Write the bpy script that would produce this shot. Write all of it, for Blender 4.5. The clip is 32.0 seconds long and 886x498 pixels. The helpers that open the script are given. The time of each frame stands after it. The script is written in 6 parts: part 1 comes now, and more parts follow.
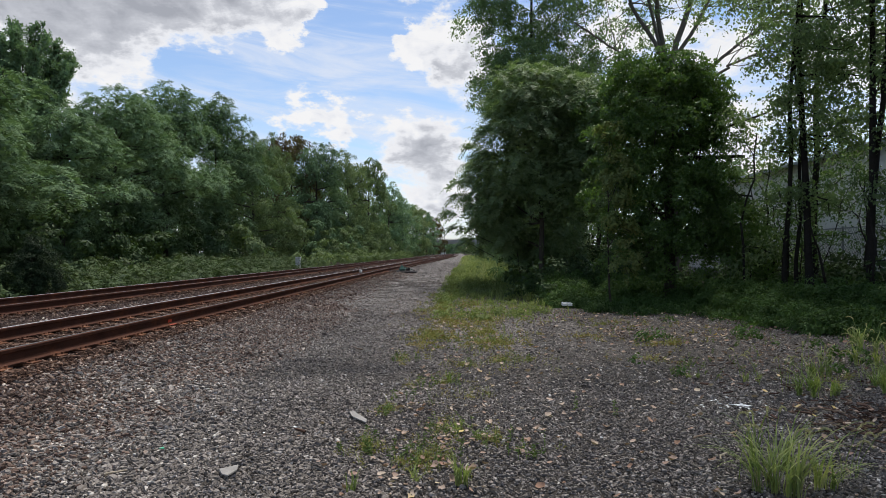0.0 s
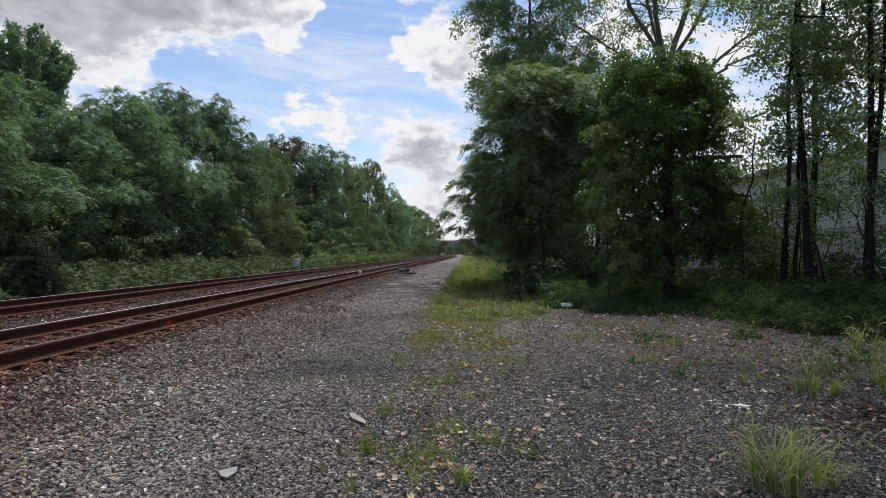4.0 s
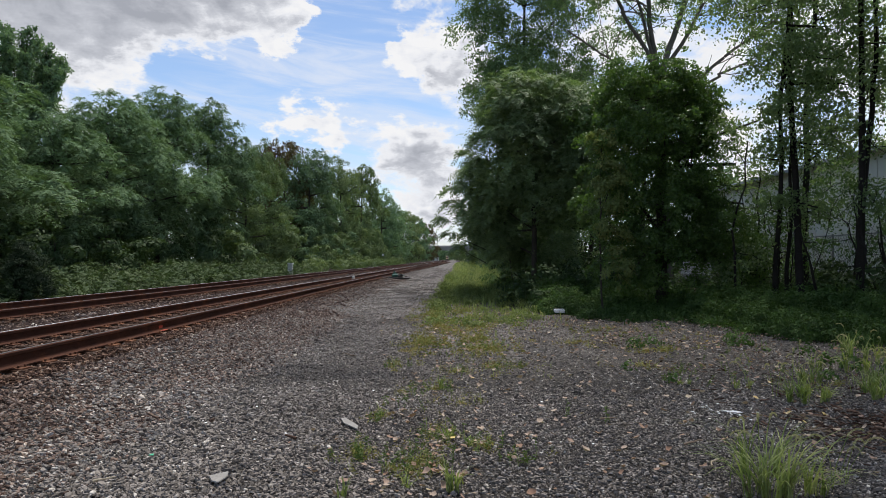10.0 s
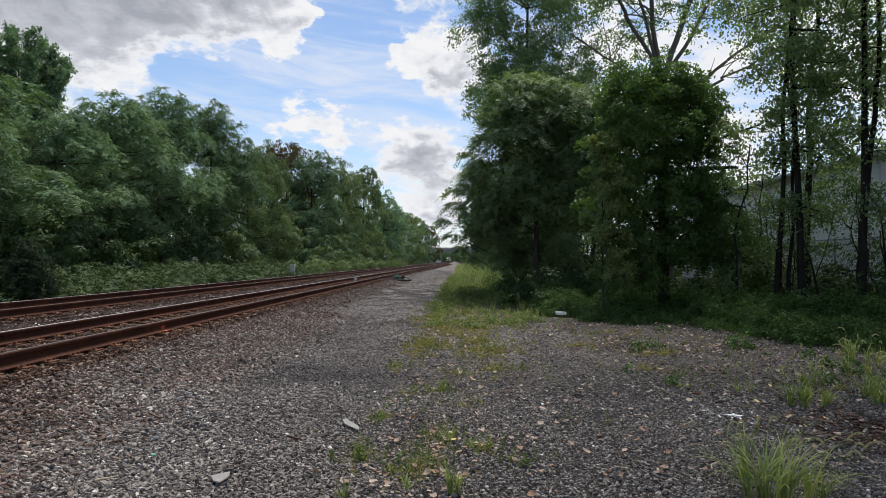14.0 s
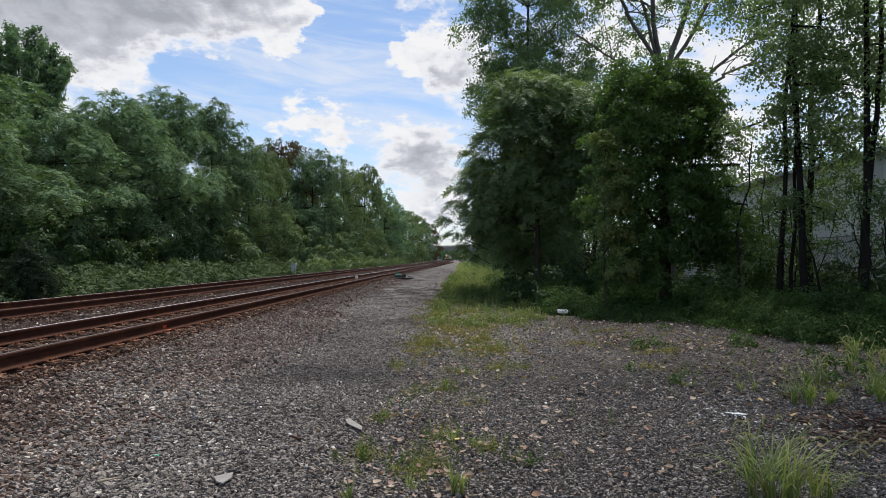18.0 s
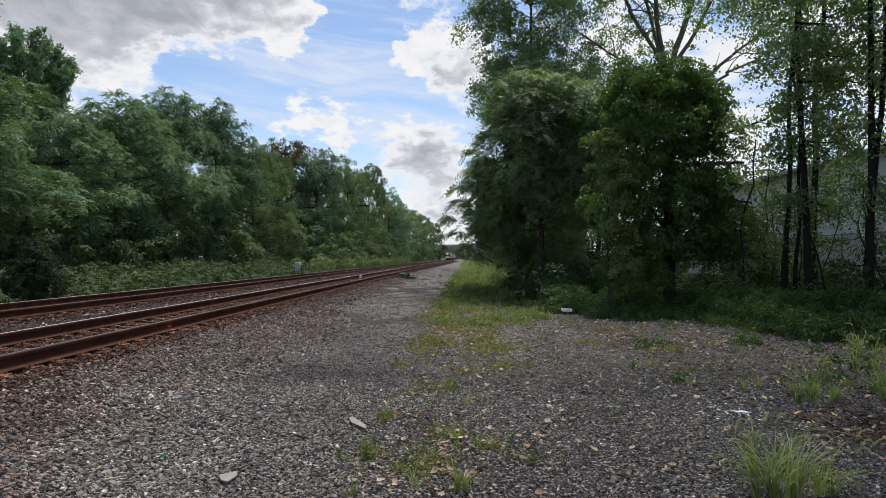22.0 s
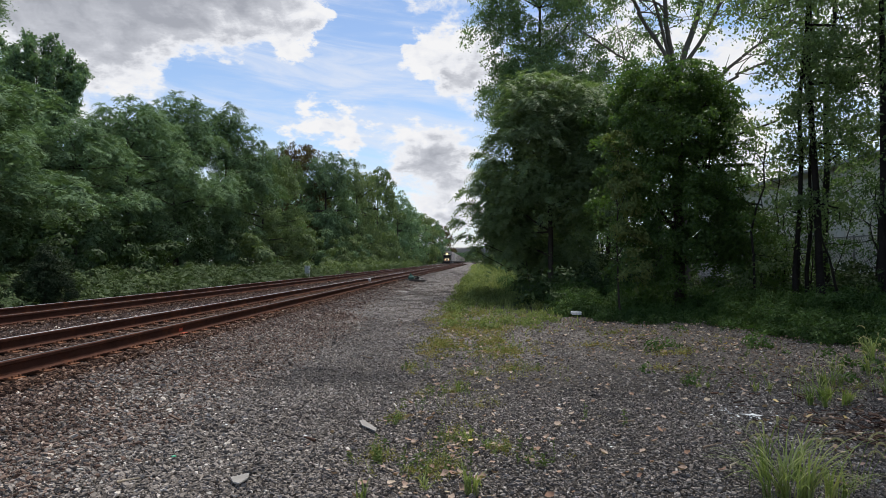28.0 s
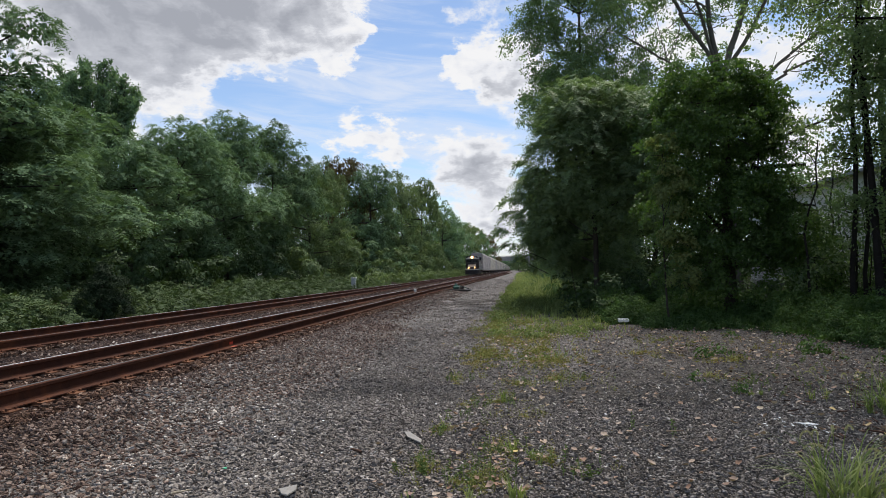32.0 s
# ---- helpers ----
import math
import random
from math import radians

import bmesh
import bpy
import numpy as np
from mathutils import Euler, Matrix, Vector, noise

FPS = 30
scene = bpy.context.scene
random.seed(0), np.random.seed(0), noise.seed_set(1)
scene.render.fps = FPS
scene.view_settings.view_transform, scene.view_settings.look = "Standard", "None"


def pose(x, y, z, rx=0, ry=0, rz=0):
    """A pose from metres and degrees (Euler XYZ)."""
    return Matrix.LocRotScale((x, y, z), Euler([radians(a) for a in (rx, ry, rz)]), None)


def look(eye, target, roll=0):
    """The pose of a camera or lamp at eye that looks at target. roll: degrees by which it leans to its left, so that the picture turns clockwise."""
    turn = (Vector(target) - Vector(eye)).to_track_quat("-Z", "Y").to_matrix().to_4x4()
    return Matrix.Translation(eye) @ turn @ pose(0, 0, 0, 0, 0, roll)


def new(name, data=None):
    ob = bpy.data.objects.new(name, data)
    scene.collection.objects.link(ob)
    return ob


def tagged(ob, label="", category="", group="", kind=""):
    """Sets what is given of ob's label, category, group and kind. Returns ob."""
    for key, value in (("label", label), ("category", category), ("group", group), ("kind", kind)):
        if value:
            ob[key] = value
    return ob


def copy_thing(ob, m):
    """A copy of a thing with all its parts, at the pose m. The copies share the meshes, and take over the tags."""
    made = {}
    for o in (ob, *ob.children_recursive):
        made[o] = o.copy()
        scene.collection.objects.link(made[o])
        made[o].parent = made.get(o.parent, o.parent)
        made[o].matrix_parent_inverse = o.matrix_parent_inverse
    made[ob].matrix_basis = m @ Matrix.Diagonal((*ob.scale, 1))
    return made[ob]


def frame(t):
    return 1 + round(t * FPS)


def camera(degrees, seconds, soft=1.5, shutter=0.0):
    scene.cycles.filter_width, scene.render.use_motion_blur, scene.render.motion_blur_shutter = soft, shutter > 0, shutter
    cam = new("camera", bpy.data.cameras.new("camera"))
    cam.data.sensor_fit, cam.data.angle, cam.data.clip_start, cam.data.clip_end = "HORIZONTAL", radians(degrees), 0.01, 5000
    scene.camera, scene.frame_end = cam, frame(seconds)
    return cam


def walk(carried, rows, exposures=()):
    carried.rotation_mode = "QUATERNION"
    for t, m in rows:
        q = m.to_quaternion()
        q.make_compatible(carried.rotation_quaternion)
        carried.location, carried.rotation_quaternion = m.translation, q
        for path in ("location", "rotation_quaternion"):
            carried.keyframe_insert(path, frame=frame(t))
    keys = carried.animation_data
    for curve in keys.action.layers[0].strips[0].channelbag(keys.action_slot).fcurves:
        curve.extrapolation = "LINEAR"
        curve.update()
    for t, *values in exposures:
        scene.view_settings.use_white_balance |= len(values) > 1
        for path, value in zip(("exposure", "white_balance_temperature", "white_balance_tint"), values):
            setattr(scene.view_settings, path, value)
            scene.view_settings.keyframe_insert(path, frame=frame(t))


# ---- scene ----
cam = camera(66.3, 32.0, soft=0.6)
walk(cam, [
(0, pose(-0, 0, 1.5, 90.31, 0, 1.599)),
    (0.5, pose(0.002, 0.007, 1.499, 90.311, 0.008, 1.648)),
    (1, pose(0.001, 0.001, 1.498, 90.305, 0.115, 1.657)),
    (1.5, pose(0.002, -0.005, 1.501, 90.288, 0.144, 1.674)),
    (2, pose(0.005, -0.008, 1.502, 90.261, 0.206, 1.706)),
    (2.5, pose(0, -0.002, 1.501, 90.238, 0.256, 1.698)),
    (3, pose(0.004, -0.004, 1.502, 90.212, 0.269, 1.663)),
    (3.5, pose(0.003, -0.002, 1.5, 90.288, 0.263, 1.591)),
    (5.5, pose(0.005, 0.001, 1.502, 90.634, -0.116, 1.376)),
    (6, pose(0.004, -0.001, 1.502, 90.697, -0.144, 1.322)),
    (6.5, pose(0.003, -0.007, 1.498, 90.749, -0.173, 1.267)),
    (7, pose(0.004, -0.006, 1.499, 90.782, -0.247, 1.24)),
    (7.5, pose(0.003, -0.003, 1.497, 90.815, -0.195, 1.195)),
    (8, pose(0.004, -0.003, 1.5, 90.84, -0.19, 1.131)),
    (8.5, pose(0.009, -0.005, 1.502, 90.845, -0.185, 1.104)),
    (9, pose(0.007, -0.002, 1.498, 90.846, -0.159, 1.074)),
    (9.5, pose(0.004, 0.005, 1.494, 90.865, -0.145, 1.016)),
    (10, pose(0.006, -0.002, 1.496, 90.861, -0.146, 0.992)),
    (10.5, pose(0.007, -0.001, 1.498, 90.837, -0.188, 0.945)),
    (11, pose(0.007, -0.001, 1.501, 90.813, -0.206, 0.951)),
    (11.5, pose(0.008, 0.003, 1.498, 90.789, -0.136, 0.952)),
    (12, pose(0.005, 0.004, 1.5, 90.764, -0.125, 0.972)),
    (12.5, pose(0.005, -0, 1.498, 90.779, -0.226, 1.003)),
    (13, pose(0.007, 0.003, 1.5, 90.839, -0.291, 1.08)),
    (13.5, pose(0.005, -0.009, 1.5, 90.94, -0.382, 1.116)),
    (14, pose(0.008, -0.022, 1.498, 91.018, -0.442, 1.159)),
    (14.5, pose(0.003, -0.025, 1.498, 91.06, -0.555, 1.212)),
    (16.5, pose(0.002, -0.011, 1.496, 90.941, -0.439, 1.267)),
    (17, pose(-0.009, -0.004, 1.495, 90.932, -0.455, 1.328)),
    (17.5, pose(-0.013, -0.011, 1.5, 90.882, -0.393, 1.293)),
    (18, pose(-0.009, -0, 1.506, 90.86, -0.266, 1.234)),
    (18.5, pose(-0.007, -0.006, 1.506, 90.813, -0.272, 1.21)),
    (19, pose(-0.003, -0.003, 1.499, 90.801, -0.21, 1.238)),
    (19.5, pose(-0.004, 0.002, 1.502, 90.804, -0.164, 1.242)),
    (20, pose(-0.004, -0.007, 1.502, 90.778, -0.161, 1.21)),
    (20.5, pose(0.006, -0.009, 1.506, 90.748, -0.25, 1.25)),
    (21, pose(0.002, -0.013, 1.509, 90.731, -0.22, 1.322)),
    (21.5, pose(0, -0.01, 1.504, 90.748, -0.171, 1.446)),
    (22, pose(0, -0.015, 1.506, 90.779, -0.077, 1.573)),
    (22.5, pose(-0.001, -0.022, 1.507, 90.778, -0.001, 1.657)),
    (23, pose(0.002, -0.018, 1.504, 90.8, 0.038, 1.763)),
    (23.5, pose(-0.001, -0.025, 1.505, 90.821, 0.032, 1.84)),
    (24, pose(-0, -0.026, 1.504, 90.842, 0.052, 1.909)),
    (24.5, pose(0.004, -0.021, 1.508, 90.84, 0.071, 2.032)),
    (25, pose(-0, -0.019, 1.505, 90.859, 0.103, 2.123)),
    (25.5, pose(-0.001, -0.021, 1.505, 90.878, 0.14, 2.177)),
    (27.5, pose(-0.004, -0.034, 1.508, 90.977, 0.083, 2.323)),
    (28, pose(-0.003, -0.035, 1.507, 91.036, 0.033, 2.346)),
    (28.5, pose(-0.003, -0.032, 1.507, 91.051, 0.061, 2.356)),
    (29, pose(-0.002, -0.026, 1.508, 91.032, 0.101, 2.434)),
    (29.5, pose(-0.005, -0.019, 1.505, 90.975, 0.126, 2.564)),
    (30, pose(-0.002, -0.019, 1.509, 90.922, 0.163, 2.746)),
    (30.5, pose(-0.004, -0.021, 1.504, 90.935, 0.25, 2.873)),
    (31, pose(-0.003, -0.024, 1.505, 91.030, 0.290, 3.047)),
    (31.5, pose(0.004, -0.026, 1.507, 91.266, 0.414, 3.475)),
    (31.7, pose(0.010, -0.032, 1.510, 91.383, 0.580, 4.000)),
    (31.85, pose(0.020, -0.045, 1.516, 91.580, 0.856, 4.900)),
    (32, pose(0.036, -0.062, 1.524, 91.860, 1.257, 6.160)),
], exposures=[(0, 0.0), (32, 0.0)])

# ---- world and sun ----
SUN_AZ, SUN_EL = radians(18), radians(71)      # clockwise from the track's direction


def node_tree(tree):
    """Short ways to add nodes: n(type, **inputs) and math(op, a, b)."""
    def n(kind, props=None, **ins):
        nd = tree.nodes.new(kind)
        p = props or {}
        if "operation" in p:
            nd.operation = p["operation"]
        if "use_clamp" in p:
            nd.use_clamp = p["use_clamp"]
        if "interpolation_type" in p:
            nd.interpolation_type = p["interpolation_type"]
        if "data_type" in p:
            nd.data_type, nd.blend_type = p["data_type"], p["blend_type"]
        for k, v in ins.items():
            key = int(k[1:]) if k[0] == "i" and k[1:].isdigit() else k.replace("_", " ")
            if isinstance(v, bpy.types.NodeSocket):
                tree.links.new(v, nd.inputs[key])
            else:
                nd.inputs[key].default_value = v
        return nd

    def m(op, a, b=0.0, c=0.0, clamp=False):
        nd = n("ShaderNodeMath", {"operation": op, "use_clamp": clamp}, i0=a, i1=b, i2=c)
        return nd.outputs[0]
    return n, m


def ramp_of(n, fac, stops, mode="LINEAR"):
    r = n("ShaderNodeValToRGB", Fac=fac)
    r.color_ramp.interpolation = mode
    while len(r.color_ramp.elements) < len(stops):
        r.color_ramp.elements.new(0.5)
    for e, (p, c) in zip(r.color_ramp.elements, stops):
        e.position, e.color = p, (*c, 1) if len(c) == 3 else c
    return r.outputs[0]


def mix_col(n, fac, a, b, mode="MIX"):
    return n("ShaderNodeMix", {"data_type": "RGBA", "blend_type": mode}, i0=fac, i6=a, i7=b).outputs[2]


def build_world():
    w = bpy.data.worlds.new("sky")
    scene.world = w
    w.use_nodes = True
    t = w.node_tree
    t.nodes.clear()
    n, m = node_tree(t)
    sky = n("ShaderNodeTexSky")
    sky.sky_type, sky.sun_disc, sky.sun_elevation, sky.sun_rotation = "NISHITA", False, SUN_EL, SUN_AZ
    sky.altitude, sky.air_density, sky.dust_density, sky.ozone_density = 50, 1.0, 0.6, 2.0
    co = n("ShaderNodeTexCoord").outputs["Generated"]
    sep = n("ShaderNodeSeparateXYZ", Vector=co)
    x, y, z = sep.outputs
    az = m("MULTIPLY", m("ARCTAN2", x, y), 57.2958)
    el = m("MULTIPLY", m("ARCSINE", z), 57.2958)
    # cloud texture: billows, wider than high
    v = n("ShaderNodeCombineXYZ", X=m("MULTIPLY", az, 0.055), Y=m("MULTIPLY", el, 0.095), Z=0.0).outputs[0]
    warp = n("ShaderNodeTexNoise", Vector=v, Scale=1.6, Detail=5.0, Roughness=0.55)
    v2 = n("ShaderNodeVectorMath", {"operation": "MULTIPLY_ADD"}, i0=warp.outputs["Color"], i1=(0.28, 0.28, 0), i2=v).outputs[0]
    big = n("ShaderNodeTexNoise", Vector=v2, Scale=1.7, Detail=8.0, Roughness=0.58).outputs["Fac"]
    fine = n("ShaderNodeTexNoise", Vector=v2, Scale=4.3, Detail=9.0, Roughness=0.62).outputs["Fac"]

    # billowing edges: the banks' outlines are pushed about by noise
    push = n("ShaderNodeTexNoise", Vector=v, Scale=5.0, Detail=6.0, Roughness=0.6).outputs["Color"]
    pr, pg, pb = n("ShaderNodeSeparateColor", Color=push).outputs
    az_b = m("ADD", az, m("MULTIPLY", m("SUBTRACT", pr, 0.5), 9.0))
    el_b = m("ADD", el, m("MULTIPLY", m("SUBTRACT", pg, 0.5), 6.0))

    def bank(a, e, ra, re, amount):
        dx = m("DIVIDE", m("SUBTRACT", az_b, a), ra)
        dy = m("DIVIDE", m("SUBTRACT", el_b, e), re)
        d2 = m("ADD", m("MULTIPLY", dx, dx), m("MULTIPLY", dy, dy))
        return m("MULTIPLY", m("EXPONENT", m("MULTIPLY", d2, -1.0)), amount)

    dens = m("ADD", m("MULTIPLY", m("SUBTRACT", big, 0.5), 1.5), m("MULTIPLY", m("SUBTRACT", fine, 0.5), 1.3))
    tiny = n("ShaderNodeTexNoise", Vector=v2, Scale=8.5, Detail=7.0, Roughness=0.6).outputs["Fac"]
    grey = m("ADD", m("MULTIPLY", m("SUBTRACT", fine, 0.5), -1.1), m("MULTIPLY", m("SUBTRACT", tiny, 0.45), -0.9))
    for a, e, ra, re, amount, dark in ((-31, 20, 11, 6.0, 1.05, 0.55), (-20.5, 20.8, 5.5, 3.2, 0.8, 0.3), (-15.2, 20.2, 2.6, 2.0, 0.6, 0), (-14.6, 18.2, 1.6, 1.4, 0.5, 0), (-30, 15.5, 5, 2.0, 0.5, 0.1),
                                       (-13.4, 10.7, 1.8, 1.3, 0.75, 0), (-10.4, 10.9, 1.6, 1.4, 0.75, 0), (-2.2, 17.0, 3.4, 2.2, 0.9, 0), (0.8, 15.5, 3, 2.4, 0.5, 0), (-1.2, 15.0, 2.6, 1.3, 0, 0.36),
                                       (-4.4, 10.2, 3.4, 1.5, 0.6, 0), (-3.0, 8.0, 3.8, 2.2, 0.45, 0.52), (-2.0, 4.2, 2.8, 1.8, 0.8, 0), (-1.5, 3.0, 2.5, 1.2, 0, 0.3), (28, 20, 24, 24, 0.42, 0.2),
                                       (-20.5, 14.4, 3.2, 1.7, -0.6, 0), (-8.5, 19.5, 3.2, 3.0, -0.6, 0), (-9, 14, 8, 1.3, -0.35, 0), (-14, 16.0, 4, 1.6, -0.3, 0)):
        if amount:
            dens = m("ADD", dens, bank(a, e, ra, re, amount))
        if dark:
            grey = m("ADD", grey, bank(a, e, ra, re, dark * 1.25))
    dens = m("ADD", dens, -0.2)
    cover = n("ShaderNodeMapRange", {"interpolation_type": "SMOOTHSTEP"}, i0=dens, i1=-0.06, i2=0.26).outputs[0]
    # thick parts are grey below, edges bright
    grey = m("MULTIPLY", grey, n("ShaderNodeMapRange", i0=dens, i1=0.1, i2=0.5).outputs[0])
    shade = ramp_of(n, m("ADD", m("MULTIPLY", dens, 0.12), grey),
                    [(0.02, (1.0, 1.0, 1.0)), (0.18, (0.9, 0.915, 0.95)), (0.42, (0.62, 0.64, 0.69)), (0.8, (0.42, 0.44, 0.49))])
    # thin high veil with streaks
    vs = n("ShaderNodeCombineXYZ", X=m("MULTIPLY", az, 0.03), Y=m("ADD", m("MULTIPLY", el, 0.2), m("MULTIPLY", az, 0.02)), Z=3.0).outputs[0]
    veil = n("ShaderNodeTexNoise", Vector=vs, Scale=2.6, Detail=7.0, Roughness=0.6, Distortion=0.6).outputs["Fac"]
    low = n("ShaderNodeMapRange", i0=el, i1=20.0, i2=4.0, i3=0.0, i4=0.28).outputs[0]
    veil = m("MULTIPLY", n("ShaderNodeMapRange", {"interpolation_type": "SMOOTHSTEP"}, i0=m("ADD", veil, m("MULTIPLY", low, 0.5)), i1=0.42, i2=0.78).outputs[0], 0.8)
    blue = n("ShaderNodeVectorMath", {"operation": "MULTIPLY"}, i0=sky.outputs[0], i1=(0.15, 0.15, 0.155)).outputs[0]
    veiled = mix_col(n, veil, blue, (0.74, 0.80, 0.92, 1))
    lit = n("ShaderNodeVectorMath", {"operation": "MULTIPLY"}, i0=shade, i1=(0.91, 0.91, 0.925)).outputs[0]
    out = mix_col(n, cover, veiled, lit)
    bg = n("ShaderNodeBackground", Color=out, Strength=1.0)
    n("ShaderNodeOutputWorld", Surface=bg.outputs[0])


build_world()
sun_dir = Vector((math.sin(SUN_AZ) * math.cos(SUN_EL), math.cos(SUN_AZ) * math.cos(SUN_EL), math.sin(SUN_EL)))
sun = new("sun", bpy.data.lights.new("sun", "SUN"))
sun.data.energy, sun.data.angle, sun.data.color = 4.1, radians(20), (1.0, 0.95, 0.87)
sun.matrix_basis = look(sun_dir * 60, (0, 0, 0))

# ---- materials ----


def material(name, rough=0.8, metal=0.0):
    mat = bpy.data.materials.new(name)
    mat.use_nodes = True
    t = mat.node_tree
    bsdf = t.nodes["Principled BSDF"]
    bsdf.inputs["Roughness"].default_value = rough
    bsdf.inputs["Metallic"].default_value = metal
    n, m = node_tree(t)
    return mat, t, bsdf, n, m


def bump_to(t, n, bsdf, height, strength, dist=0.01):
    b = n("ShaderNodeBump", Strength=strength, Distance=dist, Height=height)
    t.links.new(b.outputs[0], bsdf.inputs["Normal"])


def surface(name, c1, c2, scale=3.0, fine=40.0, rough=0.8, metal=0.0, bump=0.3, c3=None, spread=0.5, random_by=None, sheen=0.5):
    """Two colours mottled at two scales, a third for stains, with fine relief."""
    mat, t, bsdf, n, m = material(name, rough, metal)
    bsdf.inputs["Specular IOR Level"].default_value = sheen if rough < 0.82 else min(sheen, 0.12)
    co = n("ShaderNodeTexCoord").outputs["Object"]
    a = n("ShaderNodeTexNoise", Vector=co, Scale=scale, Detail=5.0, Roughness=0.6).outputs["Fac"]
    b = n("ShaderNodeTexNoise", Vector=co, Scale=fine, Detail=4.0, Roughness=0.6).outputs["Fac"]
    f = m("ADD", m("MULTIPLY", a, 0.6), m("MULTIPLY", b, 0.4))
    if random_by:
        r = n("ShaderNodeObjectInfo").outputs["Random"] if random_by == "object" else n("ShaderNodeNewGeometry").outputs["Random Per Island"]
        f = m("ADD", f, m("MULTIPLY", m("SUBTRACT", r, 0.5), spread))
    f = n("ShaderNodeMapRange", i0=f, i1=0.3, i2=0.7).outputs[0]
    col = mix_col(n, f, (*c1, 1), (*c2, 1))
    if c3:
        s = n("ShaderNodeTexNoise", Vector=co, Scale=scale * 0.4, Detail=6.0, Roughness=0.7).outputs["Fac"]
        col = mix_col(n, n("ShaderNodeMapRange", i0=s, i1=0.52, i2=0.66).outputs[0], col, (*c3, 1))
    t.links.new(col, bsdf.inputs["Base Color"])
    t.links.new(n("ShaderNodeMapRange", i0=b, i1=0.2, i2=0.8, i3=max(rough - 0.12, 0.05), i4=min(rough + 0.12, 1)).outputs[0], bsdf.inputs["Roughness"])
    bump_to(t, n, bsdf, b, bump)
    return mat


def stone_mat(name, stops, rough=0.85, damp=()):
    """Loose stones: each its own shade; damp names dark wet spots by their place and reach."""
    mat, t, bsdf, n, m = material(name, rough)
    bsdf.inputs["Specular IOR Level"].default_value = 0.2
    r = n("ShaderNodeNewGeometry").outputs["Random Per Island"]
    co = n("ShaderNodeTexCoord").outputs["Object"]
    f = n("ShaderNodeTexNoise", Vector=co, Scale=60.0, Detail=4.0).outputs["Fac"]
    big = n("ShaderNodeTexNoise", Vector=co, Scale=0.5, Detail=4.0).outputs["Fac"]
    k = m("ADD", r, m("ADD", m("MULTIPLY", m("SUBTRACT", f, 0.5), 0.45), m("MULTIPLY", m("SUBTRACT", big, 0.5), 0.5)), clamp=True)
    col = ramp_of(n, k, stops)
    if damp:
        px, py, pz = n("ShaderNodeSeparateXYZ", Vector=co).outputs
        wet = 0.0
        edge = n("ShaderNodeTexNoise", Vector=co, Scale=2.6, Detail=5.0, Roughness=0.65).outputs["Fac"]
        for cx, cy, rx, ry in damp:
            u, v = m("DIVIDE", m("SUBTRACT", px, cx), rx), m("DIVIDE", m("SUBTRACT", py, cy), ry)
            wet = m("MAXIMUM", wet, m("SUBTRACT", 1.0, m("ADD", m("MULTIPLY", u, u), m("MULTIPLY", v, v))))
        wet = m("ADD", wet, m("MULTIPLY", m("SUBTRACT", edge, 0.5), 2.2))
        wet = n("ShaderNodeMapRange", {"interpolation_type": "SMOOTHSTEP"}, i0=wet, i1=0.0, i2=1.1).outputs[0]
        col = mix_col(n, wet, col, mix_col(n, 1.0, col, (0.7, 0.72, 0.75, 1), "MULTIPLY"))
    t.links.new(col, bsdf.inputs["Base Color"])
    bump_to(t, n, bsdf, f, 0.9, 0.012)
    return mat


def leaf_mat(name, stops, through_light=0.35, rough=0.6, sheen=0.14):
    """Leaves: each its own green, patches of shade of green across a crown, light passes through."""
    mat, t, bsdf, n, m = material(name, rough)
    r = n("ShaderNodeNewGeometry").outputs["Random Per Island"]
    co = n("ShaderNodeTexCoord").outputs["Object"]
    o = n("ShaderNodeObjectInfo").outputs["Random"]
    big = n("ShaderNodeTexNoise", Vector=co, Scale=0.45, Detail=3.0).outputs["Fac"]
    mid = n("ShaderNodeTexNoise", Vector=co, Scale=1.7, Detail=3.0).outputs["Fac"]
    k = m("ADD", m("ADD", m("MULTIPLY", r, 0.4), m("MULTIPLY", m("SUBTRACT", mid, 0.5), 0.7)), m("ADD", m("MULTIPLY", m("SUBTRACT", big, 0.4), 0.9), m("MULTIPLY", o, 0.3)), clamp=True)
    col = ramp_of(n, k, stops)
    t.links.new(col, bsdf.inputs["Base Color"])
    bsdf.inputs["Specular IOR Level"].default_value = sheen
    tr = n("ShaderNodeBsdfTranslucent", Color=mix_col(n, 1.0, col, (1.25, 1.38, 0.7, 1), "MULTIPLY"))
    mx = n("ShaderNodeMixShader", i0=through_light, i1=bsdf.outputs[0], i2=tr.outputs[0])
    t.links.new(mx.outputs[0], t.nodes["Material Output"].inputs["Surface"])
    return mat


def glow(name, colour, strength):
    mat, t, bsdf, n, m = material(name, 0.4)
    bsdf.inputs["Base Color"].default_value = (*colour, 1)
    bsdf.inputs["Emission Color"].default_value = (*colour, 1)
    bsdf.inputs["Emission Strength"].default_value = strength
    return mat


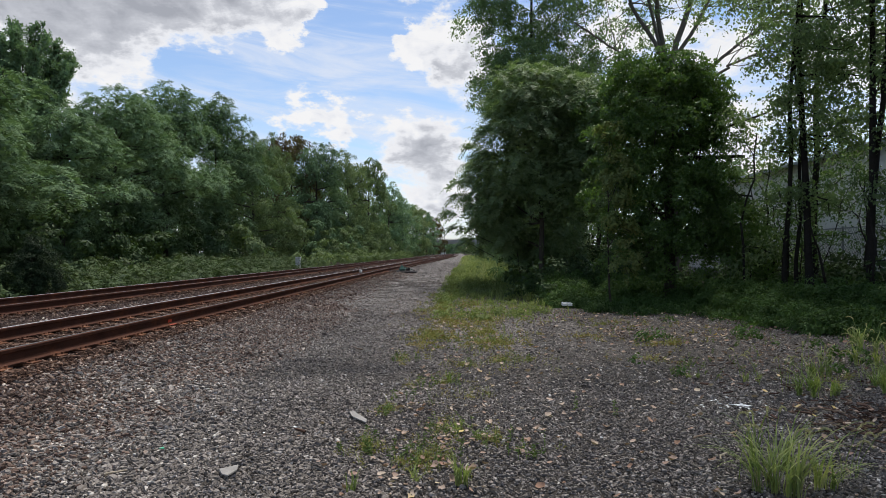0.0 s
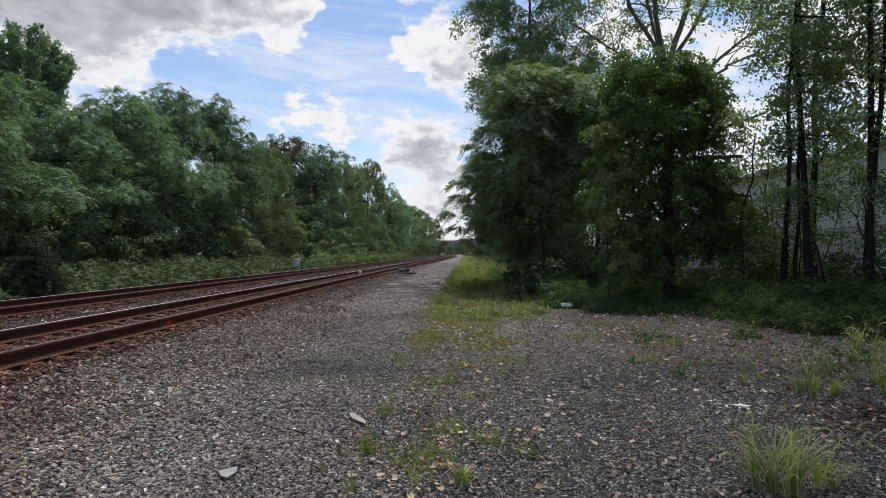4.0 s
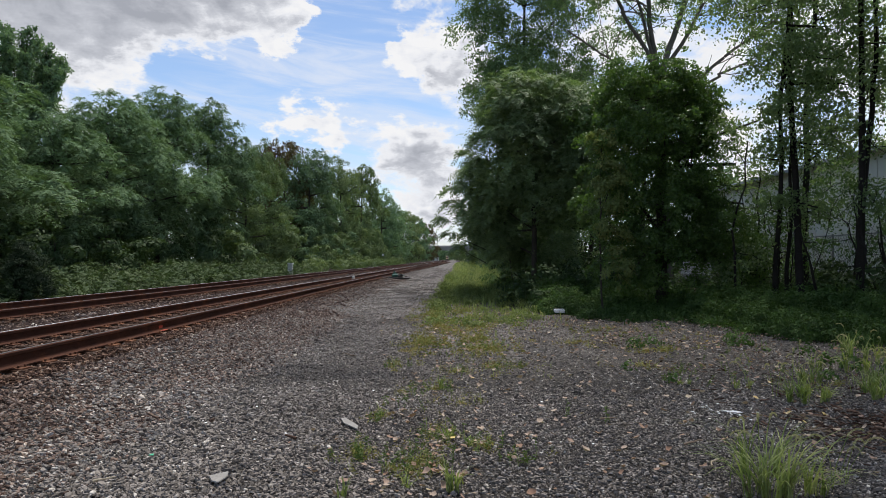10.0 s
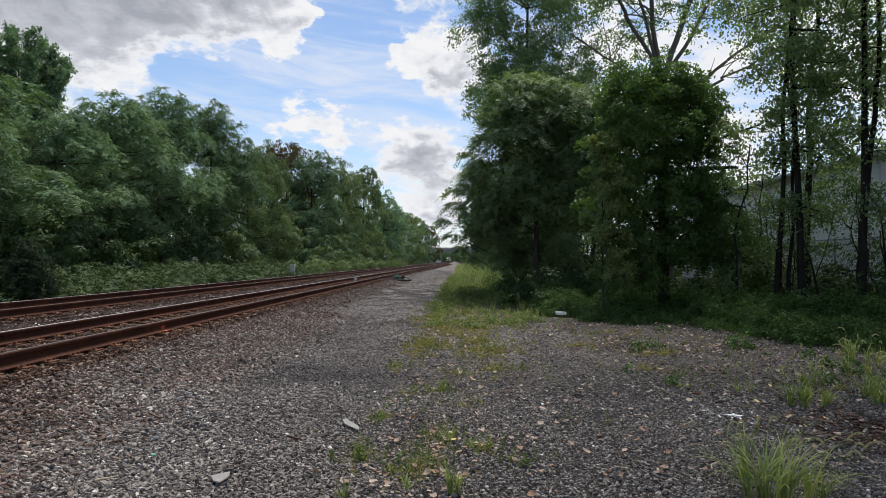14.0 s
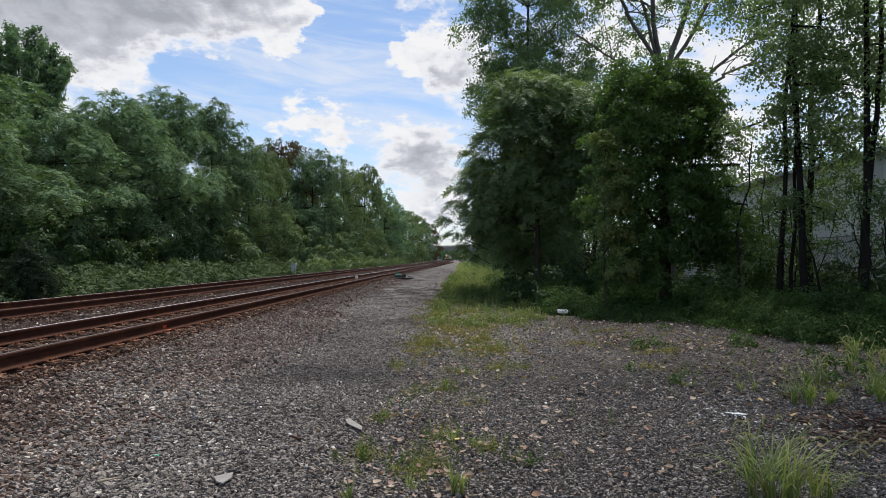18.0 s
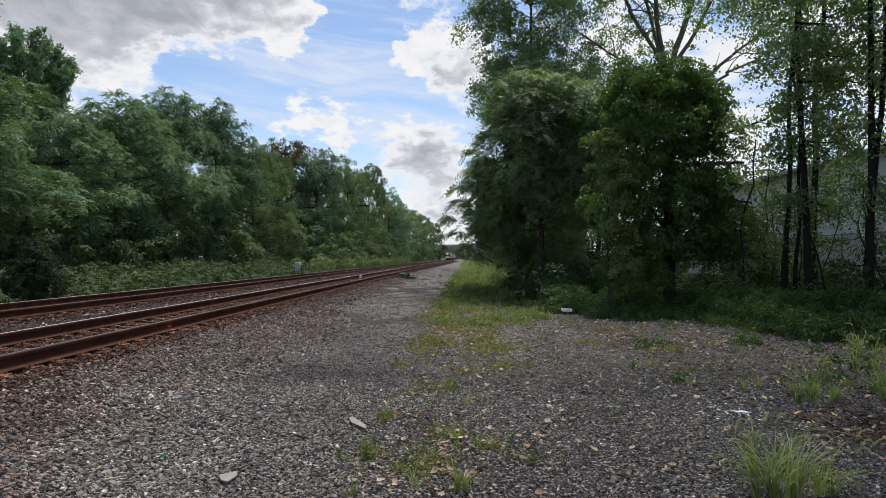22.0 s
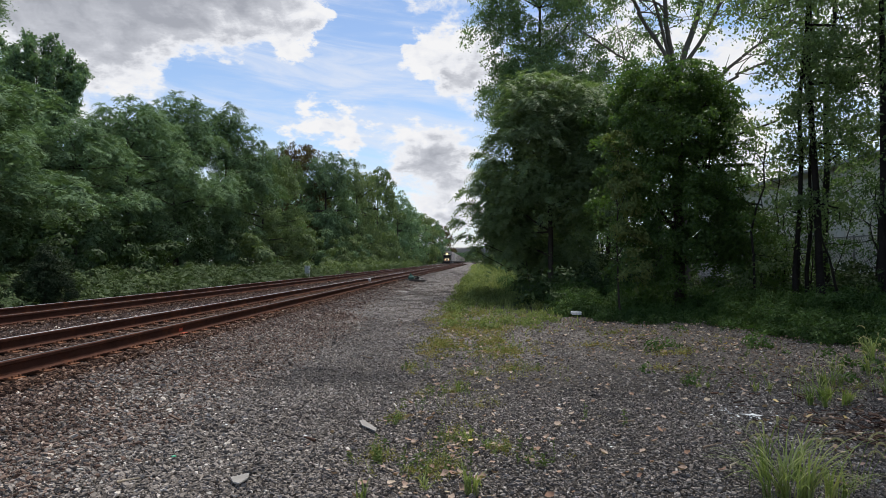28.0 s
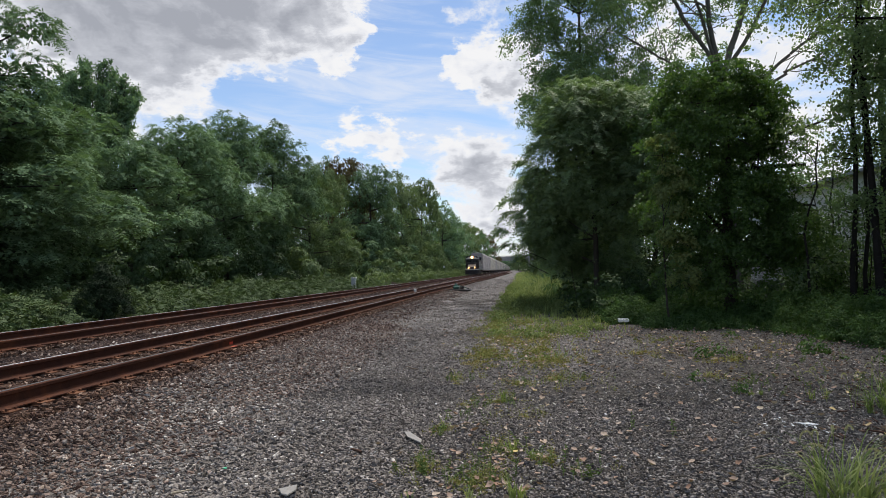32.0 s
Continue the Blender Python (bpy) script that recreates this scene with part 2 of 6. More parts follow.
RUST_RAIL = surface("rusty_rail_steel", (0.042, 0.018, 0.012), (0.098, 0.040, 0.024), 4, 60, 0.85, 0.0, 0.3, (0.13, 0.047, 0.022))
RAIL_DULL = surface("dull_rail_head", (0.10, 0.095, 0.09), (0.19, 0.18, 0.17), 2, 80, 0.45, 0.5, 0.1)
# the sky's reflection on the left rails is put into this pale colour
RAIL_GLINT = surface("polished_glint_rail_head", (0.55, 0.54, 0.53), (0.72, 0.71, 0.70), 2, 80, 0.5, 0.5, 0.05)
TIE_WOOD = surface("weathered_tie_wood", (0.036, 0.021, 0.015), (0.095, 0.058, 0.041), 5, 50, 0.9, 0, 0.6, (0.12, 0.055, 0.032), 0.5, "object")
PLATE_RUST = surface("rusted_tie_plate", (0.085, 0.038, 0.023), (0.21, 0.098, 0.054), 8, 60, 0.85, 0.1, 0.4, None, 0.5, "object")
ORANGE_PAINT = surface("sprayed_orange_paint", (0.62, 0.09, 0.03), (0.3, 0.05, 0.025), 25, 80, 0.7, 0, 0.2)
BALLAST = stone_mat("ballast_stone", [(0.0, (0.056, 0.034, 0.025)), (0.4, (0.132, 0.087, 0.065)), (0.8, (0.231, 0.162, 0.125)), (0.96, (0.334, 0.258, 0.206)), (1.0, (0.586, 0.515, 0.431))])
RUST_STONE = stone_mat("rust_stained_chips", [(0.0, (0.042, 0.022, 0.013)), (0.5, (0.108, 0.059, 0.037)), (0.9, (0.187, 0.108, 0.071)), (1.0, (0.390, 0.284, 0.210))])
GRAVEL = stone_mat("grey_gravel_stone", [(0.0, (0.082, 0.070, 0.060)), (0.45, (0.176, 0.152, 0.130)), (0.85, (0.268, 0.233, 0.202)), (0.98, (0.350, 0.309, 0.267)), (1.0, (0.560, 0.515, 0.452))], damp=((-1.45, 8.7, 1.1, 0.75), (-2.3, 9.2, 0.9, 0.35), (-0.9, 12.2, 0.8, 1.0)))
LEAF_LEFT = leaf_mat("locust_leaf", [(0.0, (0.071, 0.113, 0.059)), (0.5, (0.157, 0.238, 0.123)), (1.0, (0.270, 0.364, 0.195))], 0.2, 0.65, 0.06)
# the locust leaf made paler: distance haze is put into the colour
LEAF_HAZED = leaf_mat("hazed_locust_leaf", [(0.0, (0.089, 0.136, 0.083)), (0.5, (0.174, 0.262, 0.148)), (1.0, (0.299, 0.380, 0.210))], 0.32)
LEAF_BRIGHT = leaf_mat("bright_vine_leaf", [(0.0, (0.080, 0.113, 0.051)), (0.5, (0.160, 0.212, 0.094)), (1.0, (0.295, 0.340, 0.150))], 0.3)
LEAF_DARK = leaf_mat("dark_vine_leaf", [(0.0, (0.037, 0.069, 0.020)), (0.5, (0.087, 0.153, 0.039)), (1.0, (0.163, 0.246, 0.059))], 0.42, 0.42, 0.4)
LEAF_FEATHER = leaf_mat("feathered_sumac_leaf", [(0.0, (0.074, 0.111, 0.051)), (0.5, (0.171, 0.238, 0.111)), (1.0, (0.290, 0.372, 0.176))], 0.36, 0.5, 0.25)
LEAF_POPLAR = leaf_mat("poplar_leaf", [(0.0, (0.099, 0.150, 0.077)), (0.5, (0.171, 0.244, 0.125)), (1.0, (0.267, 0.330, 0.169))], 0.54)
LEAF_MAPLE = leaf_mat("maple_leaf", [(0.0, (0.103, 0.145, 0.078)), (0.5, (0.176, 0.235, 0.128)), (1.0, (0.254, 0.303, 0.160))], 0.58)
# a darker vine leaf: the shade below the trees is put into the colour
LEAF_SHADED = leaf_mat("shade_dark_understory_leaf", [(0.0, (0.024, 0.042, 0.017)), (0.5, (0.045, 0.075, 0.027)), (1.0, (0.08, 0.115, 0.042))], 0.2)
LEAF_OLIVE = leaf_mat("olive_fern_leaf", [(0.0, (0.034, 0.056, 0.022)), (0.5, (0.074, 0.112, 0.043)), (1.0, (0.148, 0.188, 0.076))], 0.15)
LEAF_RUSSET = leaf_mat("russet_leaf", [(0.0, (0.06, 0.035, 0.025)), (0.5, (0.10, 0.07, 0.035)), (1.0, (0.12, 0.13, 0.05))], 0.3)
WEED = leaf_mat("weed_leaf", [(0.0, (0.032, 0.063, 0.020)), (0.5, (0.068, 0.121, 0.034)), (1.0, (0.141, 0.202, 0.060))], 0.32)
WEED_PALE = leaf_mat("seedling_leaf", [(0.0, (0.06, 0.1, 0.03)), (0.5, (0.12, 0.165, 0.055)), (1.0, (0.22, 0.24, 0.1))], 0.3)
GRASS = leaf_mat("grass_blade", [(0.0, (0.095, 0.138, 0.048)), (0.4, (0.182, 0.231, 0.086)), (0.7, (0.291, 0.315, 0.132)), (1.0, (0.451, 0.393, 0.202))], 0.4)
VERGE_LEAF = leaf_mat("light_weed_leaf", [(0.0, (0.098, 0.134, 0.044)), (0.5, (0.196, 0.232, 0.083)), (1.0, (0.336, 0.323, 0.136))], 0.36)
SEED = leaf_mat("foxtail_bristle", [(0.0, (0.36, 0.33, 0.18)), (0.5, (0.5, 0.46, 0.28)), (1.0, (0.6, 0.54, 0.36))], 0.3)
GOLD_WEED = leaf_mat("yellowing_low_weed", [(0.0, (0.105, 0.115, 0.034)), (0.3, (0.19, 0.175, 0.055)), (0.6, (0.28, 0.21, 0.085)), (1.0, (0.27, 0.165, 0.095))], 0.3)
LONG_GRASS = leaf_mat("long_grass_blade", [(0.0, (0.088, 0.138, 0.037)), (0.35, (0.194, 0.250, 0.081)), (0.65, (0.338, 0.362, 0.144)), (1.0, (0.525, 0.425, 0.213))], 0.35)
FALLEN = leaf_mat("fallen_leaf", [(0.0, (0.230, 0.120, 0.075)), (0.2, (0.290, 0.180, 0.125)), (0.42, (0.360, 0.258, 0.198)), (0.62, (0.480, 0.390, 0.300)), (0.74, (0.672, 0.480, 0.132)), (0.84, (0.456, 0.264, 0.180)), (1.0, (0.336, 0.168, 0.108))], 0.1, 0.7)
LITTER = leaf_mat("dark_leaf_litter", [(0.0, (0.035, 0.021, 0.015)), (0.4, (0.085, 0.05, 0.034)), (0.8, (0.15, 0.095, 0.062)), (1.0, (0.26, 0.18, 0.12))], 0.05, 0.8)
DARK_NEEDLE = leaf_mat("dark_needle", [(0.0, (0.012, 0.022, 0.01)), (0.5, (0.022, 0.04, 0.016)), (1.0, (0.04, 0.06, 0.024))], 0.1)
BARK = surface("grey_brown_bark", (0.03, 0.025, 0.02), (0.075, 0.063, 0.052), 3, 30, 0.95, 0, 0.9)
BARK_DARK = surface("near_black_bark", (0.012, 0.010, 0.009), (0.034, 0.029, 0.025), 3, 30, 0.95, 0, 0.9)
BARK_PALE = surface("pale_poplar_bark", (0.075, 0.066, 0.052), (0.16, 0.143, 0.115), 2, 25, 0.9, 0, 0.7)


def ground_mat():
    mat, t, bsdf, n, m = material("gravel_and_soil", 0.92)
    bsdf.inputs["Specular IOR Level"].default_value = 0.1
    co = n("ShaderNodeTexCoord").outputs["Object"]
    x, y, z = n("ShaderNodeSeparateXYZ", Vector=co).outputs
    wob = m("MULTIPLY", m("SUBTRACT", n("ShaderNodeTexNoise", Vector=co, Scale=0.35, Detail=5.0).outputs["Fac"], 0.5), 3.0)
    xw = m("ADD", x, wob)
    cells = n("ShaderNodeTexVoronoi", Vector=co, Scale=28.0)
    small = n("ShaderNodeTexNoise", Vector=co, Scale=45.0, Detail=5.0, Roughness=0.7).outputs["Fac"]
    tint = n("ShaderNodeSeparateColor", Color=cells.outputs["Color"]).outputs[0]
    k = m("ADD", m("MULTIPLY", tint, 0.6), m("MULTIPLY", small, 0.4))
    lumps = n("ShaderNodeTexNoise", Vector=co, Scale=7.0, Detail=6.0, Roughness=0.75).outputs["Fac"]
    k = m("ADD", m("MULTIPLY", k, 0.5), m("MULTIPLY", n("ShaderNodeMapRange", i0=lumps, i1=0.3, i2=0.7).outputs[0], 0.5))
    # near-black ramps: shade in the gaps between stones is put into the colour
    grey = ramp_of(n, k, [(0.15, (0.006, 0.005, 0.0045)), (0.5, (0.032, 0.028, 0.024)), (0.85, (0.11, 0.096, 0.082))])
    brown = ramp_of(n, k, [(0.15, (0.008, 0.005, 0.004)), (0.5, (0.03, 0.018, 0.014)), (0.85, (0.09, 0.06, 0.047))])
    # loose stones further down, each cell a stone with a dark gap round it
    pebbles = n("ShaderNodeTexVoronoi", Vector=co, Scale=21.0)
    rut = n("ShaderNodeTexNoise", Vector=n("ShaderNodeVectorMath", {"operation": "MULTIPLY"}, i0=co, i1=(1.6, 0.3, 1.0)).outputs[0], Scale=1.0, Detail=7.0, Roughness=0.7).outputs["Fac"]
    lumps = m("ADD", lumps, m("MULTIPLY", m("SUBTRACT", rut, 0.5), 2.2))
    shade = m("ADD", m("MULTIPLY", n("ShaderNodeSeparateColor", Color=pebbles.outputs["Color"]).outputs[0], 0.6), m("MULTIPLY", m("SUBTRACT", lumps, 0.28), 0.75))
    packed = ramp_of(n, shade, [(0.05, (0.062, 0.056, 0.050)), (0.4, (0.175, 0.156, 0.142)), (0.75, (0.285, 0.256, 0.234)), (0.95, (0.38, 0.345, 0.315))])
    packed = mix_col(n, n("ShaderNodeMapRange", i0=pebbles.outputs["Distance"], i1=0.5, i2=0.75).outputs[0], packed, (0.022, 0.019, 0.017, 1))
    # lot right of x 0.6 kept darker: its shade is put into the colour
    packed_less_shade = m("MULTIPLY", n("ShaderNodeMapRange", i0=m("ADD", y, wob), i1=7.0, i2=13.0).outputs[0], n("ShaderNodeMapRange", i0=xw, i1=0.6, i2=2.8, i3=1.0, i4=0.42).outputs[0])
    grey = mix_col(n, packed_less_shade, grey, packed)
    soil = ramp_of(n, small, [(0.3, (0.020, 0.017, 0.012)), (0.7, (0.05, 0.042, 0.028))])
    far = ramp_of(n, small, [(0.3, (0.03, 0.045, 0.015)), (0.7, (0.07, 0.085, 0.03))])
    right = n("ShaderNodeMapRange", i0=xw, i1=-4.9, i2=-3.4).outputs[0]
    col = mix_col(n, right, brown, grey)
    # earth under the woods on both sides
    col = mix_col(n, n("ShaderNodeMapRange", i0=xw, i1=-12.6, i2=-13.4).outputs[0], col, soil)
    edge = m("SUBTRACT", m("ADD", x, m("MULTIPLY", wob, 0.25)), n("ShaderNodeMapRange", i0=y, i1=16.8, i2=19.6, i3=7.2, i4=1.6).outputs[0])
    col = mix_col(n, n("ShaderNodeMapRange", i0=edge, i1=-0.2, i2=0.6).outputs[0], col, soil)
    col = mix_col(n, n("ShaderNodeMapRange", i0=m("ABSOLUTE", x), i1=25.0, i2=40.0).outputs[0], col, far)
    t.links.new(col, bsdf.inputs["Base Color"])
    h = m("ADD", m("MULTIPLY", m("ADD", cells.outputs["Distance"], pebbles.outputs["Distance"]), -0.8), small)
    bump_to(t, n, bsdf, h, 0.8, 0.02)
    return mat


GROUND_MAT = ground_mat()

# ---- mesh helpers ----


def quick_mesh(name, V, F, smooth=False):
    """A mesh from arrays of vertices and of faces that all have the same number of corners."""
    V, F = np.asarray(V, np.float32), np.asarray(F, np.int32)
    me = bpy.data.meshes.new(name)
    k = F.shape[1]
    me.vertices.add(len(V))
    me.vertices.foreach_set("co", V.ravel())
    me.loops.add(F.size)
    me.loops.foreach_set("vertex_index", F.ravel())
    me.polygons.add(len(F))
    me.polygons.foreach_set("loop_start", np.arange(0, F.size, k, dtype=np.int32))
    me.polygons.foreach_set("use_smooth", np.full(len(F), smooth))
    me.update(calc_edges=True)
    return me


def array_part(name, V, F, mat, parent=None, label="", smooth=False):
    me = quick_mesh(name, V, F, smooth)
    me.materials.append(mat)
    ob = new(name, me)
    if parent:
        ob.parent = parent
    if label:
        ob["label"] = label
    return ob


def part(name, bm, mat, parent=None, label="", smooth=False):
    """Links a bmesh as one mesh object under a thing or part."""
    me = bpy.data.meshes.new(name)
    for f in bm.faces:
        f.smooth = smooth
    bm.to_mesh(me)
    bm.free()
    me.materials.append(mat)
    ob = new(name, me)
    if parent:
        ob.parent = parent
    if label:
        ob["label"] = label
    return ob


def share(name, me, m, parent):
    ob = new(name, me)
    ob.parent = parent
    ob.matrix_basis = m
    return ob


def empty(name, m=None):
    ob = new(name)
    ob.empty_display_size = 0.2
    if m is not None:
        ob.matrix_basis = m
    return ob


def box(bm, x0, x1, y0, y1, z0, z1, bevel=0.0):
    vs = [bm.verts.new((x, y, z)) for z in (z0, z1) for x, y in ((x0, y0), (x1, y0), (x1, y1), (x0, y1))]
    fs = [bm.faces.new([vs[i] for i in q]) for q in ((3, 2, 1, 0), (4, 5, 6, 7), (0, 1, 5, 4), (1, 2, 6, 5), (2, 3, 7, 6), (3, 0, 4, 7))]
    if bevel:
        es = {e for f in fs for e in f.edges}
        bmesh.ops.bevel(bm, geom=list(es), offset=bevel, segments=1, affect="EDGES")
    return bm


def boxes(*items, bevel=0.0):
    bm = bmesh.new()
    for it in items:
        box(bm, *it, bevel=bevel)
    return bm


def prism(bm, outline, y0, y1):
    """A closed outline in x, z swept along y."""
    a = [bm.verts.new((x, y0, z)) for x, z in outline]
    b = [bm.verts.new((x, y1, z)) for x, z in outline]
    k = len(outline)
    bm.faces.new(a)
    bm.faces.new(b[::-1])
    for i in range(k):
        bm.faces.new((a[i], b[i], b[(i + 1) % k], a[(i + 1) % k]))
    bmesh.ops.recalc_face_normals(bm, faces=bm.faces)
    return bm


def cylinder(bm, p, q, r0, r1=None, sides=12):
    p, q = Vector(p), Vector(q)
    r1 = r0 if r1 is None else r1
    turn = (q - p).to_track_quat("Z", "Y").to_matrix().to_4x4()
    bmesh.ops.create_cone(bm, cap_ends=True, segments=sides, radius1=r0, radius2=r1, depth=(q - p).length,
                          matrix=Matrix.Translation((p + q) / 2) @ turn)
    return bm


def tube(points, radii, sides=8):
    """Vertices and quads of a tapered tube along points."""
    P, r = np.asarray(points, float), np.asarray(radii, float)
    d = np.gradient(P, axis=0)
    d /= np.linalg.norm(d, axis=1)[:, None]
    ref = np.where(np.abs(d[:, 2:3]) > 0.9, [[1.0, 0, 0]], [[0, 0, 1.0]])
    a = np.cross(d, ref)
    a /= np.linalg.norm(a, axis=1)[:, None]
    b = np.cross(d, a)
    ang = np.linspace(0, 2 * np.pi, sides, endpoint=False)
    V = P[:, None] + r[:, None, None] * (np.cos(ang)[None, :, None] * a[:, None] + np.sin(ang)[None, :, None] * b[:, None])
    i = np.arange(len(P) - 1)[:, None] * sides
    j = np.arange(sides)[None]
    F = np.stack([i + j, i + (j + 1) % sides, i + sides + (j + 1) % sides, i + sides + j], -1).reshape(-1, 4)
    return V.reshape(-1, 3), F


def join(pieces):
    V, F, o = [], [], 0
    for v, f in pieces:
        V.append(v)
        F.append(f + o)
        o += len(v)
    return np.concatenate(V), np.concatenate(F)


def unit(a):
    return a / np.maximum(np.linalg.norm(a, axis=-1, keepdims=True), 1e-9)


def leaves(rng, C, N, length, width, spread=0.8, droop=0.0):
    """One folded four-cornered leaf at each place C, facing about N."""
    k = len(C)
    n = unit(unit(N) + rng.normal(0, spread, (k, 3)))
    along = np.cross(n, rng.normal(0, 1, (k, 3)))
    along[:, 2] -= droop
    along = unit(along)
    side = unit(np.cross(n, along))
    L = (length * rng.uniform(0.6, 1.3, k))[:, None]
    W = (width * rng.uniform(0.7, 1.2, k))[:, None]
    V = np.stack([C - along * L * 0.5, C + side * W * 0.5 - along * L * 0.05 - n * W * 0.12,
                  C + along * L * 0.5 - n * L * 0.15, C - side * W * 0.5 - along * L * 0.05 - n * W * 0.12], 1)
    return V.reshape(-1, 3), np.arange(k * 4, dtype=np.int32).reshape(-1, 4)


def crown(rng, blobs, clumps, per, clump_r, leaf, flat=0.6, inner=0.2, droop=0.3, slim=0.55, spread=0.3, ragged=1.0, lift=0.3):
    """Leaves in domed tufts over the outer part of several rounded masses, with a thin filling inside."""
    B = np.array(blobs, float)
    w = B[:, 3] * B[:, 4] + B[:, 4] * B[:, 5]
    pick = rng.choice(len(B), clumps, p=w / w.sum())
    d = unit(unit(rng.normal(0, 1, (clumps, 3))) + np.array([0, 0, lift]))
    rad = np.where(rng.random(clumps) < inner, rng.uniform(0.3, 0.75, clumps), rng.uniform(0.8, 1.0, clumps))
    # uneven outline
    rad *= 1 + ragged * (0.12 * np.sin(d[:, 0] * 7 + pick) + 0.10 * np.sin(d[:, 2] * 9 + d[:, 1] * 6 + pick * 2.0))
    cr = clump_r * rng.uniform(0.45, 1.4, clumps)
    # some sprigs stand out of the mass
    sprig = rng.random(clumps) < 0.1 * ragged
    rad = np.where(sprig, rad * rng.uniform(1.08, 1.32, clumps), rad)
    cr = np.where(sprig, cr * 0.6, cr)
    C = B[pick, :3] + d * B[pick, 3:] * rad[:, None]
    n = rng.poisson(per * (cr / clump_r) ** 2)
    idx = np.repeat(np.arange(clumps), n)
    up = unit(d * 0.7 + np.array([0, 0, 0.8]) + rng.normal(0, 0.25, (clumps, 3)))[idx]
    v = unit(rng.normal(0, 1, (len(idx), 3)) + up * 0.9)
    h = np.sum(v * up, 1, keepdims=True)
    off = (v - up * h * (1 - flat)) * (cr[idx] * rng.uniform(0.55, 1.12, len(idx)))[:, None]
    N = v + up * 0.35
    return leaves(rng, C[idx] + off, N, leaf, leaf * slim, spread, droop)


def fronds(rng, C, D, length, leaflets, leaf, slim=0.36, droop=0.55, plane=0.35):
    """Feathered leaves: a bowed midrib from each place C along D, with pairs of leaflets hanging off it."""
    k = len(C)
    D = unit(D)
    up = unit(np.array([0, 0, 1.0]) + rng.normal(0, plane, (k, 3)))
    side = unit(np.cross(D, up))
    L = (length * rng.uniform(0.6, 1.25, k))[:, None]
    bow = (droop * rng.uniform(0.5, 1.3, k))[:, None]
    s = np.linspace(0.22, 1.0, leaflets)
    out = []
    for j, sj in enumerate(s):
        p = C + D * L * sj
        p[:, 2:] -= L * bow * sj ** 2
        t = D.copy()
        t[:, 2:] -= 2 * bow * sj
        t = unit(t)
        n = unit(np.cross(side, t))
        size = leaf * (1.15 - 0.55 * abs(sj - 0.5)) * rng.uniform(0.75, 1.2, (k, 1))
        for sg in (-1, 1):
            a = unit(side * sg + t * 0.45 - np.array([0, 0, 0.25]) + rng.normal(0, 0.16, (k, 3)))
            b = unit(np.cross(n, a)) * size * slim * 0.5
            q = p + a * size
            out.append(np.stack([p, p + a * size * 0.45 + b, q, p + a * size * 0.45 - b], 1))
    V = np.concatenate(out).reshape(-1, 3)
    return V, np.arange(len(V), dtype=np.int32).reshape(-1, 4)


def frond_crown(rng, blobs, sprays, per, length, leaflets, leaf, inner=0.0, lift=0.35, droop=0.75, slim=0.4, fill=0.5):
    """A crown of feathered leaves: drooping whorls like small umbrellas over the outer side of several masses, about a dense dark core."""
    B = np.array(blobs, float)
    w = B[:, 3] * B[:, 4] + B[:, 4] * B[:, 5]
    pick = rng.choice(len(B), sprays, p=w / w.sum())
    d = unit(unit(rng.normal(0, 1, (sprays, 3))) + np.array([0, 0, lift]))
    rad = rng.uniform(0.8, 1.08, sprays)
    C = B[pick, :3] + d * B[pick, 3:] * rad[:, None]
    size = length * np.clip(rng.lognormal(0, 0.3, sprays), 0.55, 1.7)
    n = rng.poisson(per, sprays)
    i = np.repeat(np.arange(sprays), n)
    a = rng.uniform(0, 2 * np.pi, len(i))
    D = np.stack([np.cos(a), np.sin(a), rng.uniform(-0.1, 0.9, len(i))], 1) * 0.9 + d[i] * np.array([0.9, 0.9, 0.5])
    base = C[i] + rng.normal(0, 0.06, (len(i), 3))
    sets = [fronds(rng, base, D, size[i], leaflets, leaf, slim, droop)]
    # broad leaves that fill the heart of each mass
    k = int(sprays * 34 * fill)
    p = rng.choice(len(B), k, p=w / w.sum())
    e = unit(rng.normal(0, 1, (k, 3)))
    sets.append(leaves(rng, B[p, :3] + e * B[p, 3:] * rng.uniform(0.35, 0.78, (k, 1)), e + np.array([0, 0, 0.3]), leaf * 1.7, leaf * 1.1, 0.6))
    return join(sets)


def limb(rng, p, q, r0, r1, bend=0.08, steps=7, sides=7):
    p, q = np.array(p, float), np.array(q, float)
    s = np.linspace(0, 1, steps)[:, None]
    L = np.linalg.norm(q - p)
    P = p + (q - p) * s + np.cumsum(rng.normal(0, bend * L / steps, (steps, 3)), 0) * np.minimum(s * 3, 1)
    return tube(P, r0 + (r1 - r0) * s[:, 0] ** 0.8, sides)

# ---- ground ----
NEAR_X, FAR_X, GAUGE, RAIL_TOP_Z = -5.95, -10.3, 1.505, 0.40


def step(a, b, v):
    s = np.clip((v - a) / (b - a), 0, 1)
    return s * s * (3 - 2 * s)


def gz(x, y):
    """Height of the ground."""
    x, y = np.asarray(x, float), np.asarray(y, float)
    bed = step(-3.0, -4.5, x) * step(-13.3, -12.3, x)
    z = 0.166 * bed
    z = z + 0.35 * step(-14.0, -22.0, x) * step(500, 20, y) + 0.25 * step(6, 14, x)
    rough = 0.025 * np.sin(x * 1.7 + y * 0.6) * np.sin(y * 0.9 - x * 0.4) + 0.012 * np.sin(x * 4.1 - y * 2.3)
    return z + rough * (1 - bed) * step(60, 30, np.abs(x))


